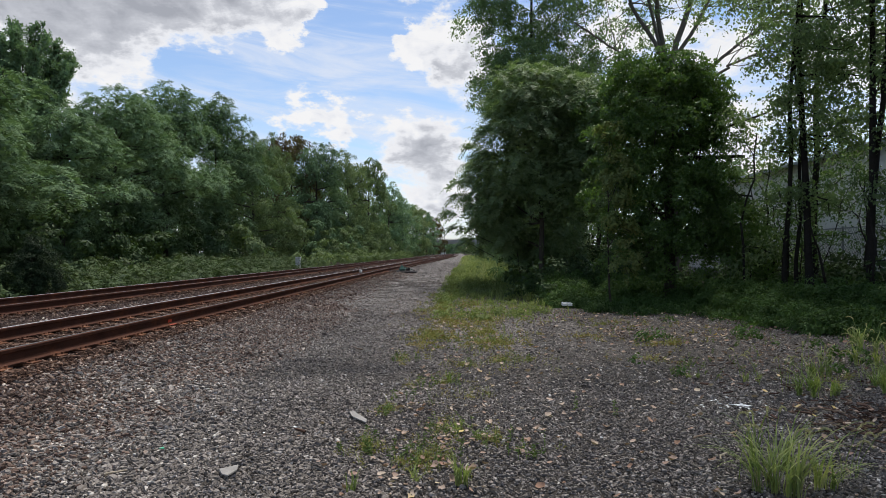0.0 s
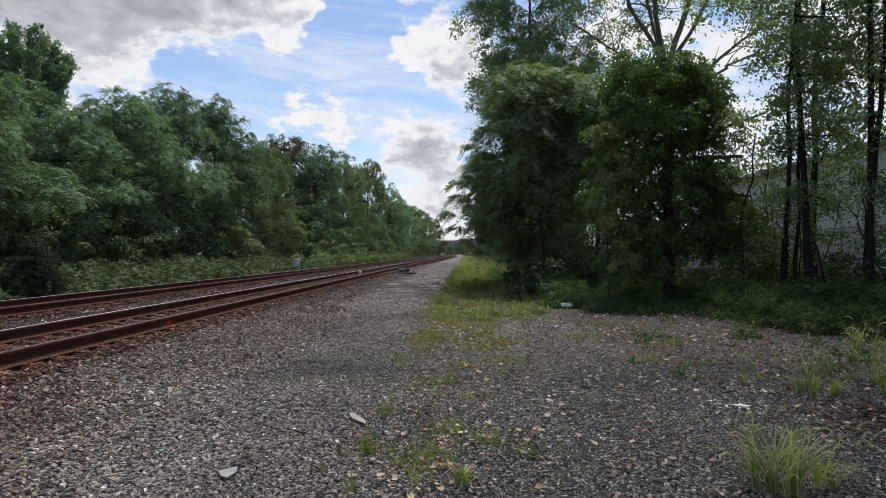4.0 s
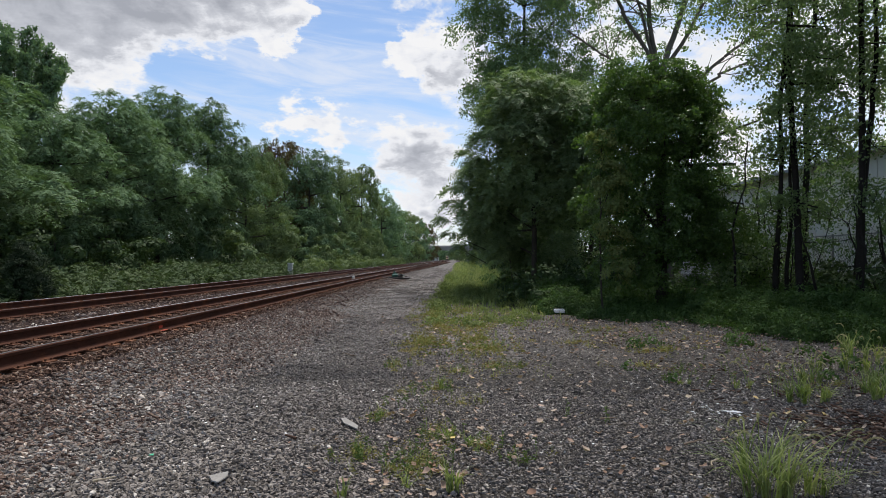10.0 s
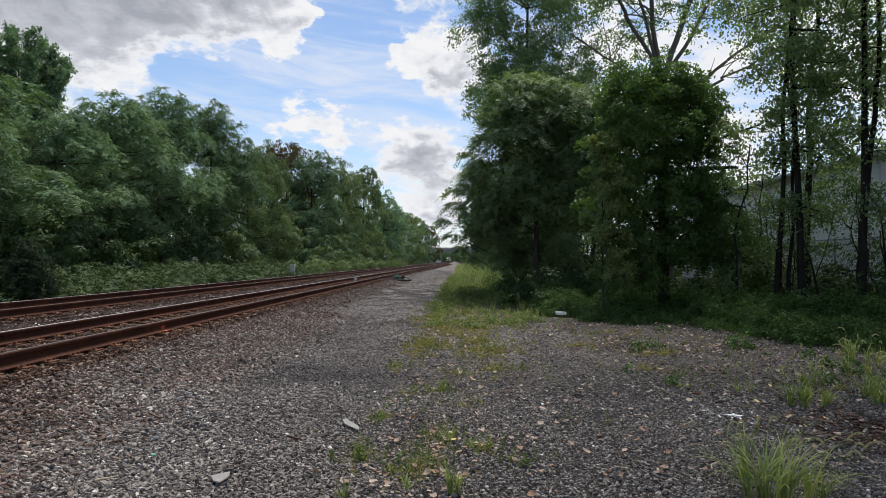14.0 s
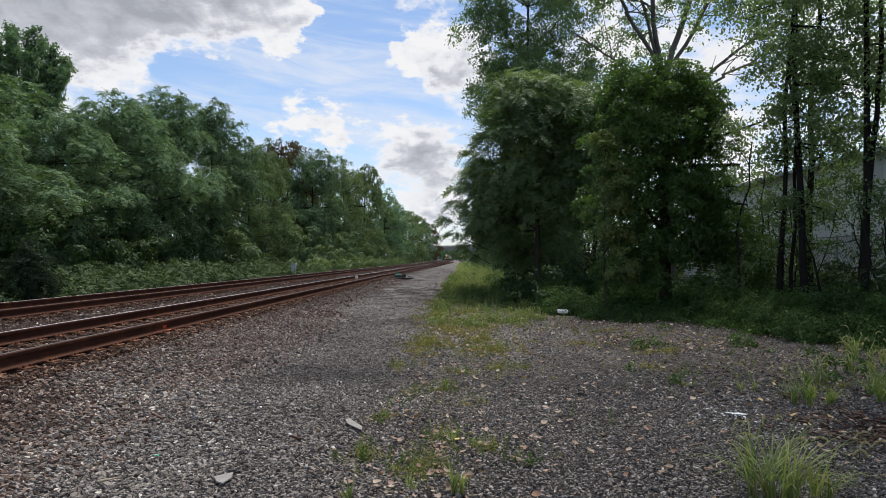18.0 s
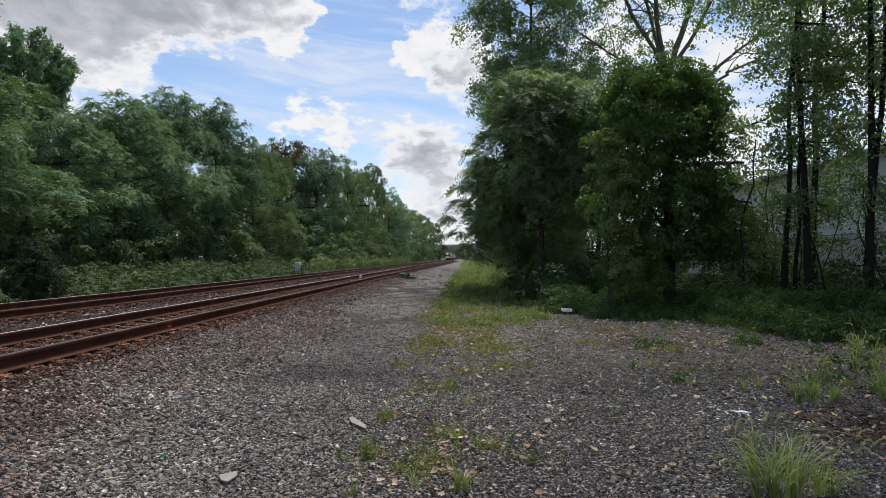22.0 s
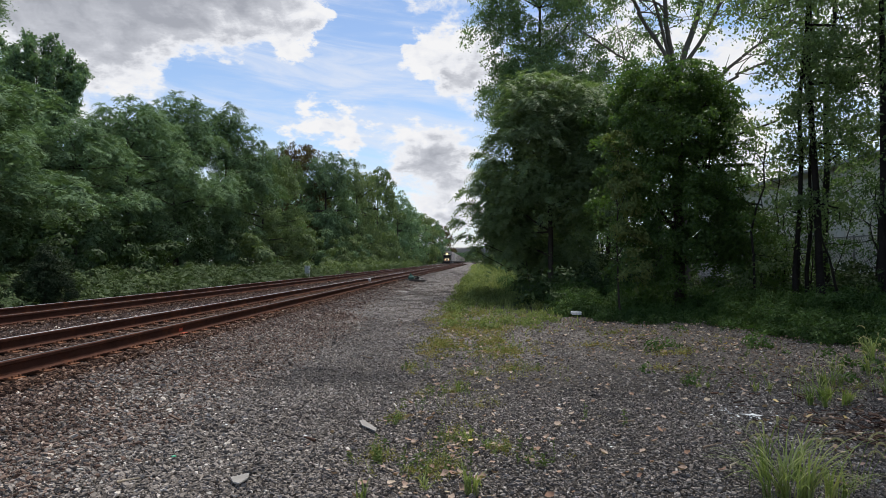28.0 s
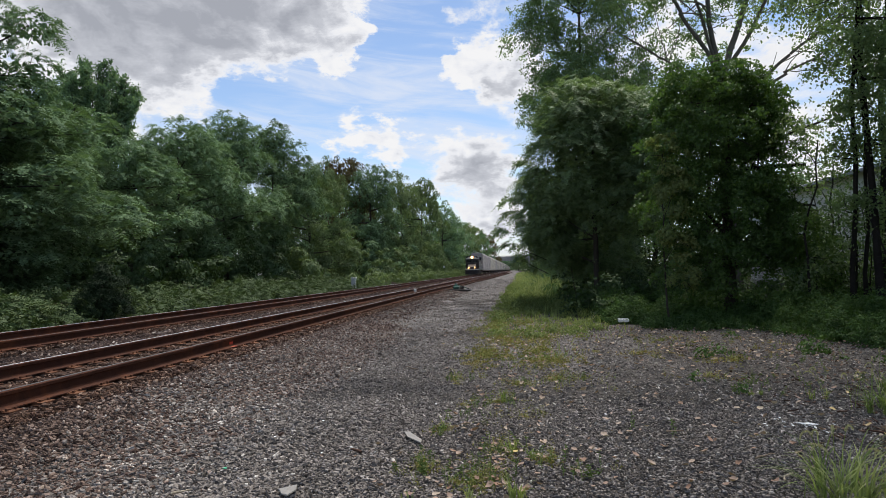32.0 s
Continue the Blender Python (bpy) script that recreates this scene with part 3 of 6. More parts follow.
def build_ground():
    xs = np.concatenate([[-2500, -900, -300, -120, -60, -40], np.arange(-30, -15, 1.0), np.arange(-15, 14, 0.25), np.arange(14, 30, 1.5), [40, 60, 120, 300, 900, 2500]])
    ys = np.concatenate([[-400, -120, -40, -15], np.arange(-6, 26, 0.3), np.arange(26, 70, 2.0), np.arange(70, 300, 15.0), [320, 400, 500, 700, 1000, 1500, 2600]])
    X, Y = np.meshgrid(xs, ys)
    V = np.stack([X, Y, gz(X, Y)], -1).reshape(-1, 3)
    w = len(xs)
    i = (np.arange(len(ys) - 1)[:, None] * w + np.arange(w - 1)[None]).ravel()
    F = np.stack([i, i + 1, i + 1 + w, i + w], 1)
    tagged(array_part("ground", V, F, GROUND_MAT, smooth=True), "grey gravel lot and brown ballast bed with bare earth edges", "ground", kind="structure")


build_ground()


def stones(rng, x, y, size, sink=0.25, lift=0.0, corners=6):
    """Broken flat-topped chips with steep sides, bedded at uneven heights and tilts."""
    k, c = len(x), corners
    ang = np.arange(c) * 2 * np.pi / c + rng.uniform(-0.42, 0.42, (k, c)) + rng.uniform(0, 2 * np.pi, (k, 1))
    long = rng.uniform(1.0, 2.4, (k, 1)) ** 0.5
    turn = rng.uniform(0, np.pi, (k, 1))
    rings = []
    shape = rng.uniform(0.66, 1.24, (k, c))
    for r0, z0 in ((0.5, -0.2), (0.4, 0.12)):
        r = r0 * shape * rng.uniform(0.86, 1.14, (k, c))
        u, v = r * np.cos(ang) * long, r * np.sin(ang) / long
        z = z0 * rng.uniform(0.6, 1.5, (k, 1)) + rng.uniform(-0.05, 0.05, (k, c))
        rings.append(np.stack([u * np.cos(turn) - v * np.sin(turn), u * np.sin(turn) + v * np.cos(turn), z], -1))
    P = np.concatenate(rings, 1)
    P[:, :, 2] += P[:, :, 0] * rng.normal(0, 0.26, (k, 1)) + P[:, :, 1] * rng.normal(0, 0.26, (k, 1))
    P *= size[:, None, None]
    z = gz(x, y) + lift + size * (0.2 - sink + rng.uniform(-0.22, 0.36, k))
    V = P + np.stack([x, y, z], -1)[:, None]
    q = ([[6, 7, 8, 9], [6, 9, 10, 11]] if c == 6 else [[4, 5, 6, 7]]) + [[i, (i + 1) % c, c + (i + 1) % c, c + i] for i in range(c)]
    F = (np.arange(k)[:, None, None] * 2 * c + np.array(q)[None]).reshape(-1, 4)
    return V.reshape(-1, 3), F


def build_stones():
    rng = np.random.default_rng(11)
    # lot and path: thick near, thinner far, with ragged edges
    def scatter(k, x0, x1, y0, y1, power):
        u = rng.random(k) ** power
        return rng.uniform(x0, x1, k) + rng.normal(0, 0.25, k), y0 + (y1 - y0) * u + rng.normal(0, 0.25, k)
    sets = []
    # coarse by the track, fine on the trodden path and the lot
    for k, b, s, c in ((9000, (-3.6, 6.4, -3.0, 3.3, 0.6), 0.036, 4), (18000, (-3.6, -1.9, 3.4, 7.6, 1.1), 0.025, 6), (24000, (-2.2, -0.6, 3.4, 7.6, 1.1), 0.022, 6), (76000, (-0.9, 5.2, 3.4, 7.6, 1.1), 0.0195, 4),
                       (14000, (-4.2, -2.6, 7.2, 17.0, 1.5), 0.032, 6), (26000, (-2.8, -0.4, 7.2, 17.0, 1.4), 0.022, 4), (46000, (-0.6, 8.4, 7.2, 17.0, 1.5), 0.025, 4), (30000, (-4.6, 1.8, 15.5, 34, 1.2), 0.025, 4), (12000, (-4.6, 0.6, 30, 110, 1.7), 0.045, 4)):
        x, y = scatter(k, *b)
        keep = x < np.interp(y, [8.0, 10.0, 12.0, 16.8, 18.2, 19.6], [8.0, 7.0, 6.7, 6.7, 5.5, 1.7])
        x, y = x[keep], y[keep]
        sets.append(stones(rng, x, y, s * np.clip(rng.lognormal(0, 0.34, len(x)), 0.5, 2.3), 0.1 if b[2] < 5 else 0.16, 0.0, c))
    tagged(array_part("lot_gravel", *join(sets), GRAVEL), "loose grey crushed stone covering the lot", "gravel", kind="stuff")
    sets = []
    for k, b, s in ((1800, (-5.0, -3.0, -3.0, 4.05, 0.7), 0.05), (1200, (-9.5, -6.8, -3.0, 6.0, 0.7), 0.05), (34000, (-5.0, -2.8, 4.0, 18.0, 1.3), 0.031), (8000, (-5.2, -3.4, 16.0, 48.0, 1.3), 0.05),
                    (9000, (-9.5, -6.8, 6.0, 34.0, 1.3), 0.046), (3000, (-7.4, -6.85, 4.0, 26.0, 1.3), 0.045), (2500, (-13.0, -11.2, 8.0, 30.0, 1.3), 0.05), (3000, (-9.4, -6.9, 32.0, 110.0, 1.3), 0.08), (1500, (-13.0, -11.2, 30.0, 110.0, 1.3), 0.08)):
        x, y = scatter(k, *b)
        sets.append(stones(rng, x, y, s * np.clip(rng.lognormal(0, 0.28, len(x)), 0.5, 1.9), 0.12, 0.0, 6 if b[0] == -5.0 else 4))
    tagged(array_part("track_ballast", *join(sets), BALLAST), "rust-stained broken ballast stone beside and between the tracks", "ballast", kind="stuff")
    # stone heaped over the tie ends, and packed dirt and chips between the rails
    sets = []
    for cx in (NEAR_X, FAR_X):
        for k, x0, x1, y0, y1, s, lift in ((5200, 0.98, 1.36, 4.0, 34.0, 0.045, 0.022), (2600, -1.36, -0.98, 4.0, 34.0, 0.045, 0.022), (16000, -0.64, 0.64, 4.0, 34.0, 0.036, 0.014), (1500, -0.62, 0.62, 30.0, 70.0, 0.06, 0.012), (1300, 0.98, 1.36, 32.0, 80.0, 0.07, 0.02)):
            x, y = rng.uniform(cx + x0, cx + x1, k), y0 + (y1 - y0) * rng.random(k) ** 1.4
            sets.append(stones(rng, x, y, s * np.clip(rng.lognormal(0, 0.3, k), 0.5, 1.9), 0.1, lift, 4))
    tagged(array_part("rusty_track_fill", *join(sets), RUST_STONE), "rust-brown dirt and chips packed between the ties", "ballast", kind="stuff")


build_stones()

# ---- tracks ----
RAIL_H = 0.186


def rail_profile(x):
    half = [(0.076, 0.0), (0.076, 0.012), (0.02, 0.03), (0.0095, 0.05), (0.0095, 0.13), (0.034, 0.142), (0.037, 0.176), (0.028, RAIL_H)]
    z0 = RAIL_TOP_Z - RAIL_H
    pts = [(x + a, z0 + h) for a, h in half] + [(x - a, z0 + h) for a, h in half[::-1]]
    return pts


def plate_mesh():
    bm = boxes((-0.18, 0.18, -0.1, 0.1, 0, 0.018), (-0.1, -0.082, -0.1, 0.1, 0.018, 0.03), (0.082, 0.1, -0.1, 0.1, 0.018, 0.03), bevel=0.003)
    for sx in (-1, 1):
        for y in (-0.06, 0.06):
            box(bm, sx * 0.125 - 0.012, sx * 0.125 + 0.012, y - 0.012, y + 0.012, 0.018, 0.045)
    me = bpy.data.meshes.new("tie_plate")
    bm.to_mesh(me)
    bm.free()
    me.materials.append(PLATE_RUST)
    return me


def tie_mesh():
    bm = boxes((-1.3, 1.3, -0.115, 0.115, -0.16, 0.0), bevel=0.012)
    me = bpy.data.meshes.new("tie")
    bm.to_mesh(me)
    bm.free()
    me.materials.append(TIE_WOOD)
    return me


PLATE_ME, TIE_ME = plate_mesh(), tie_mesh()


def build_track(cx, y0, near_ties, label):
    track = tagged(empty("railway_track", pose(cx, 0, 0)), label, "railway track", "two parallel tracks")
    for s in (-1, 1):
        bm = bmesh.new()
        prism(bm, rail_profile(s * GAUGE / 2), y0, 2600)
        rail = part("rail", bm, RUST_RAIL, track)
        bm = boxes((s * GAUGE / 2 - 0.026, s * GAUGE / 2 + 0.012, y0, 2600, RAIL_TOP_Z, RAIL_TOP_Z + 0.002))
        part("running_surface", bm, RAIL_GLINT if s < 0 else RAIL_DULL, rail, "polished top of the rail head with the sky glint painted in" if s < 0 else "darker top of the rail head, without the painted glint")
    rng = random.Random(int(-cx * 10))
    top = RAIL_TOP_Z - RAIL_H - 0.018
    y = y0 + 0.3
    for i in range(near_ties):
        tie = share("tie", TIE_ME, pose(rng.uniform(-0.04, 0.04), y, top, 0, 0, rng.uniform(-1.2, 1.2)), track)
        for s in (-1, 1):
            share("tie_plate", PLATE_ME, pose(s * GAUGE / 2 - tie.location.x, 0, 0), tie)
        y += 0.54 + rng.uniform(-0.03, 0.03)
    bm = bmesh.new()
    while y < 420:
        box(bm, -1.3, 1.3, y - 0.115, y + 0.115, top - 0.1, top)
        for s in (-1, 1):
            box(bm, s * GAUGE / 2 - 0.18, s * GAUGE / 2 + 0.18, y - 0.1, y + 0.1, top, top + 0.018)
        y += 0.54
    tagged(part("far_ties", bm, TIE_WOOD, track), kind="stuff")
    return track




def build_turnout():
    """Rails that leave the near track beyond the switch stand."""
    t = tagged(empty("turnout_track", pose(NEAR_X, 0, 0)), "rusty diverging rails leaving the track beyond the switch stand", "railway track")
    ys = np.array([48, 62, 76, 92, 110, 134, 160, 194, 230, 265, 300.0])
    d = np.interp(ys, [48, 62, 76, 110, 160, 230, 300], [0, 0.1, 0.26, 0.66, 1.25, 2.2, 3.1])
    for s in (-1, 1):
        bm = bmesh.new()
        prev = None
        for y, dx in zip(ys, d):
            pts = [(x + dx + 0.06, h - 0.004) for x, h in rail_profile(s * GAUGE / 2)]
            ring = [bm.verts.new((x, y, h)) for x, h in pts]
            if prev:
                for i in range(len(ring)):
                    bm.faces.new((prev[i], ring[i], ring[(i + 1) % len(ring)], prev[(i + 1) % len(ring)]))
            prev = ring
        part("rail", bm, RUST_RAIL, t)
    bm = bmesh.new()
    for y in np.arange(80, 300, 0.52):
        dx = float(np.interp(y, ys, d))
        box(bm, dx - 1.2, dx + 1.3, y + 0.14, y + 0.36, 0.1, 0.194)
    tagged(part("turnout_ties", bm, TIE_WOOD, t), kind="stuff")


build_turnout()
near_track = build_track(NEAR_X, -12.0, 132, "rust-brown steel rails on wooden ties, beside the gravel lot")
far_track = build_track(FAR_X, -12.0, 132, "rust-brown steel rails on wooden ties beside the weeds")
part("paint_mark", boxes((GAUGE / 2 + 0.0105, GAUGE / 2 + 0.0125, 11.84, 11.99, RAIL_TOP_Z - 0.135, RAIL_TOP_Z - 0.085),
                         (GAUGE / 2 + 0.04, GAUGE / 2 + 0.11, 11.8, 11.98, RAIL_TOP_Z - 0.171, RAIL_TOP_Z - 0.165)), ORANGE_PAINT, near_track, "orange spray-paint mark on the rail web")

# ---- trees ----


def rise_tube(rng, x, y, z0, top, r0, r1, lean=(0, 0), steps=9, sides=9, twist=0.04):
    s = np.linspace(0, 1, steps)
    P = np.stack([x + lean[0] * s + np.cumsum(rng.normal(0, twist, steps)), y + lean[1] * s + np.cumsum(rng.normal(0, twist, steps)), z0 + (top - z0) * s], 1)
    r = r0 + (r1 - r0) * s
    r[0] *= 1.35
    return tube(P, r, sides), P


def tree_here(name, rng, trunk_x, trunk_y, trunk_top, r0, blobs, clumps, per, clump_r, leaf, leaf_material, label, bark=None, lean=(0, 0), slim=0.55,
              inner=0.25, droop=0.3, group="", twist=0.04, feather=None, spread=0.3):
    """A tree with its trunk, limbs and a crown of leaf clumps; blobs in world places."""
    z0 = float(gz(trunk_x, trunk_y)) - 0.1
    tree = tagged(empty(name, pose(trunk_x, trunk_y, z0)), label, "tree", group)
    wood, P = rise_tube(rng, 0, 0, 0, trunk_top - z0, r0, r0 * 0.35, lean, twist=twist)
    pieces = [wood]
    rel = [(b[0] - trunk_x, b[1] - trunk_y, b[2] - z0, *b[3:]) for b in blobs]
    for b in rel:
        i = int(np.clip(np.searchsorted(P[:, 2], b[2] - b[5] * 0.9), 2, len(P) - 2))
        pieces.append(limb(rng, P[i], b[:3], r0 * 0.4, r0 * 0.1, 0.08, 6, 5))
        for k in range(3):
            d = unit(rng.normal(0, 1, 3)) * np.array(b[3:]) * 0.85
            pieces.append(limb(rng, b[:3], np.array(b[:3]) + d, r0 * 0.13, 0.008, 0.12, 4, 3))
    array_part("trunk", *join(pieces), bark or BARK, tree, smooth=True)
    if feather:
        count, each, length, leaflets, size = feather
        array_part("crown", *frond_crown(rng, rel, count, each, length, leaflets, size, inner=inner), leaf_material, tree)
    else:
        array_part("crown", *crown(rng, rel, clumps, per, clump_r, leaf, inner=inner, droop=droop, slim=slim, spread=spread), leaf_material, tree)
    return tree


def wood_variant(seed, leaf_material, clumps, per, leaf, clump_r, tall=1.0, feather=None):
    """A broad woodland tree about 12 m high at the origin, for copies."""
    rng = np.random.default_rng(seed)
    blobs = [(0.3, 0, 10.0 * tall, 1.9, 1.9, 1.5), (1.5, 0.8, 9.2 * tall, 1.7, 1.7, 1.4), (-1.4, -0.6, 9.3 * tall, 1.7, 1.7, 1.4), (0.2, -1.6, 9.0 * tall, 1.6, 1.6, 1.4), (-0.3, 1.6, 8.8 * tall, 1.6, 1.6, 1.4)]
    for ring, (count, reach, low, high) in enumerate(((7, 2.9, 6.8, 8.6), (9, 3.8, 4.4, 6.6), (5, 1.7, 2.6, 3.8), (3, 0.9, 1.2, 2.0)) if feather else ((7, 2.9, 6.8, 8.6), (7, 3.5, 4.4, 6.4), (7, 3.7, 2.2, 3.8), (5, 3.4, 0.9, 1.8))):
        for k in range(count):
            a = k * 6.283 / count + ring + rng.uniform(-0.3, 0.3)
            d = reach * rng.uniform(0.8, 1.15)
            blobs.append((d * math.cos(a), d * math.sin(a), rng.uniform(low, high) * tall, rng.uniform(1.0, 1.7), rng.uniform(1.0, 1.7), rng.uniform(0.7, 1.1) if feather else rng.uniform(1.0, 1.4)))
    return tree_here("woodland_tree", rng, 0, 0, 9.0 * tall, 0.2, blobs, clumps, per, clump_r, leaf, leaf_material,
                     "leafy green deciduous tree at the edge of the railway woods", group="woods beside the tracks", feather=feather, inner=0.16 if feather else 0.25)


# variants stand among the woods; copies follow
V_NEAR = [wood_variant(1, LEAF_LEFT, 0, 0, 0, 0, 1.0, (600, 11, 0.62, 7, 0.12)), wood_variant(2, LEAF_LEFT, 0, 0, 0, 0, 1.05, (570, 11, 0.68, 7, 0.125)), wood_variant(3, LEAF_LEFT, 0, 0, 0, 0, 1.0, (610, 11, 0.58, 7, 0.12))]
V_BRIGHT = wood_variant(4, LEAF_BRIGHT, 440, 90, 0.2, 0.62)
V_FAR = [wood_variant(5, LEAF_HAZED, 300, 50, 0.33, 0.75), wood_variant(6, LEAF_BRIGHT, 300, 50, 0.33, 0.75)]
V_RED = wood_variant(7, LEAF_RUSSET, 300, 50, 0.33, 0.75)


def place_trees():
    rng = random.Random(5)
    first = {}
    rows = [  # variant, x, y, height, width factor
        (V_NEAR[0], -25.0, 35.5, 9.2, 0.75),
        (V_NEAR[2], -22.3, 37.3, 9.6, 0.8),
        (V_NEAR[0], -22.5, 43.7, 12.2, 0.95),
        (V_NEAR[2], -22.5, 50.7, 14.3, 0.95),
        (V_NEAR[1], -20.9, 57.1, 14.7, 0.85),
        (V_BRIGHT, -20.5, 66.0, 12.3, 0.8),
        (V_BRIGHT, -25, 86.3, 16.8, 0.8),
        (V_RED, -26, 102.1, 19.8, 0.95),
        (V_NEAR[1], -21.5, 100.2, 17.8, 0.95),
        (V_BRIGHT, -21, 124.4, 20.5, 1),
        (V_FAR[1], -20, 145.0, 22.1, 1),
        (V_FAR[0], -19.5, 180.7, 20.5, 1.2),
        (V_FAR[0], -19, 216.1, 19.8, 1.2),
        (V_FAR[1], -18.5, 272.4, 21.2, 1.3),
        (V_FAR[0], -18.5, 349.6, 23.9, 1.4),
        (V_RED, -18, 436.4, 25.1, 1.4),
        (V_NEAR[0], -20, 26.0, 7.6, 0.68),
        (V_NEAR[1], -20, 23.4, 9.6, 1),
        (V_NEAR[2], -21, 20.4, 8.9, 1),
        (V_FAR[0], -32, 43.8, 13.2, 1),
        (V_FAR[0], -32, 57.5, 13.6, 1),
        (V_FAR[0], -31, 65.6, 14.8, 1),
        (V_FAR[0], -31, 89.1, 17.4, 1),
        (V_FAR[0], -35, 27, 8, 1.1), (V_FAR[0], -37, 34, 9, 1.1), (V_FAR[0], -38, 41, 10, 1.1), (V_FAR[1], -39, 49, 11, 1.2), (V_FAR[0], -39, 58, 12, 1.2), (V_FAR[0], -38, 74, 13, 1.3),
        (V_FAR[0], -29, 108, 15, 1.1), (V_FAR[0], -28, 128, 16, 1.2), (V_FAR[0], -27, 155, 18, 1.2), (V_FAR[0], -26, 190, 17, 1.3), (V_FAR[0], -25, 240, 17, 1.4),
        # along the other side of the track, behind the lot's corner
        (V_FAR[0], 6.0, 42, 10, 0.8), (V_FAR[0], 6.5, 56, 11, 0.9), (V_FAR[1], 7.0, 74, 12, 0.9), (V_FAR[0], 8.0, 98, 13, 1.0), (V_FAR[0], 10, 130, 14, 1.1),
        (V_FAR[0], 12.0, 170, 15, 1.3), (V_FAR[1], 15.0, 225, 16, 1.5), (V_FAR[0], 18.0, 300, 17, 1.7), (V_FAR[0], 22.0, 390, 18, 1.8),
        (V_FAR[0], 20, 53, 9, 1.2), (V_FAR[0], 30, 55, 9, 1.2), (V_FAR[1], 6.5, 33, 6.5, 0.7),
        # beyond the bridge
        (V_FAR[1], -24, 560, 18, 1.6), (V_FAR[0], -30, 640, 20, 1.8), (V_FAR[1], 2, 620, 16, 1.6), (V_FAR[0], 12, 700, 18, 2.0), (V_FAR[1], -40, 760, 22, 2.4),
        (V_FAR[0], 20, 900, 20, 2.4), (V_FAR[1], -34, 1000, 22, 2.6),
    ]
    for base, x, y, h, w in rows:
        k = h / max(v.co.z for v in next(c for c in base.children if c.name.startswith("crown")).data.vertices)
        m = pose(x, y, float(gz(x, y)) - 0.1, 0, 0, rng.uniform(0, 360)) @ Matrix.Diagonal((w * 1.12, w * 1.12, k, 1))
        if base not in first:
            first[base] = True
            base.matrix_basis = m
        else:
            s = base.scale
            copy_thing(base, m @ Matrix.Diagonal((1 / s.x, 1 / s.y, 1 / s.z, 1)))


place_trees()


def bank_of_weeds(name, rng, spots, per, leaf, mat, label, clump_r=0.28, kind="stuff"):
    B = [(x, y, float(gz(x, y)) + h * 0.35, r, r, h * 0.62) for x, y, r, h in spots]
    ob = array_part(name, *crown(rng, B, len(B) * 5, per * 1.7, clump_r, leaf, inner=0.2, droop=0.2), mat)
    return tagged(ob, label, "weeds", kind=kind)


def build_left_weeds():
    rng = np.random.default_rng(21)
    spots = [(rng.uniform(-18.0, -13.2), y, rng.uniform(0.45, 0.85), rng.uniform(0.7, 1.3)) for y in np.repeat(np.arange(9, 64, 0.8), 3)]
    spots += [(rng.uniform(-13.7, -12.8), y, rng.uniform(0.25, 0.45), rng.uniform(0.3, 0.7)) for y in np.arange(12, 60, 0.5)]
    B = [(x, y, float(gz(x, y)) + h * 0.3, r, r, h * 0.6) for x, y, r, h in spots]
    tagged(array_part("weed_bank", *frond_crown(rng, B, 1250, 8, 0.46, 6, 0.105, lift=0.6, droop=0.5, slim=0.42, fill=0.3), LEAF_OLIVE), "waist-high ferny green weeds along the far side of the tracks", "weeds", kind="stuff")
    spots = [(rng.uniform(-17.5, -13.8), y, rng.uniform(0.9, 1.6), rng.uniform(0.9, 1.8)) for y in np.repeat(np.arange(64, 200, 2.0), 2)]
    bank_of_weeds("weed_bank", rng, spots, 16, 0.32, LEAF_BRIGHT, "distant green weeds along the far side of the tracks", 0.5)
    # vine-covered shrubs before the trees
    spots = [(rng.uniform(-18.5, -16.5), y, rng.uniform(1.6, 2.4), rng.uniform(3.5, 6.0)) for y in np.arange(52, 240, 4.5)]
    bank_of_weeds("vine_thicket", rng, spots, 90, 0.3, LEAF_BRIGHT, "thicket of bright green vines and shrubs before the trees", 0.8)
    spots = [(rng.uniform(-22.0, -18.8), y, rng.uniform(1.8, 2.6), rng.uniform(5.0, 8.5)) for y in np.arange(56, 280, 5.0)]
    bank_of_weeds("vine_thicket", rng, spots, 90, 0.34, LEAF_LEFT, "thicket of vine-covered young trees at the woods' edge", 0.9)
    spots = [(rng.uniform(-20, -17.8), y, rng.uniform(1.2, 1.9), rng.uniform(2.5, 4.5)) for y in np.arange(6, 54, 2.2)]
    bank_of_weeds("understory", rng, spots, 80, 0.24, LEAF_SHADED, "leafy understory below the trees, darkened in its leaf colour for shade", 0.7)
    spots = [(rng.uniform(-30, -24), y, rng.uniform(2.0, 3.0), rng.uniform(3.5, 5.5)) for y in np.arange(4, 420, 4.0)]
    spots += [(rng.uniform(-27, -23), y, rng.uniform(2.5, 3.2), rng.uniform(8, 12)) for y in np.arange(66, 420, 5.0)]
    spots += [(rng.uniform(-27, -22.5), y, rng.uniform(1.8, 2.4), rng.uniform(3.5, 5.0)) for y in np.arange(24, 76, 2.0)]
    bank_of_weeds("understory", rng, spots, 70, 0.42, LEAF_SHADED, "leafy understory deep in the woods, in shade-darkened leaf colour", 1.1)
    spots = [(rng.uniform(-260, 260), rng.uniform(980, 1150), rng.uniform(9, 16), rng.uniform(14, 24)) for k in range(70)]
    spots += [(rng.uniform(-60, 70), rng.uniform(980, 1100), rng.uniform(7, 12), rng.uniform(14, 20)) for k in range(30)]
    bank_of_weeds("far_woods", rng, spots, 60, 2.2, LEAF_LEFT, "low line of distant woods beyond the bridge", 5.0)


build_left_weeds()


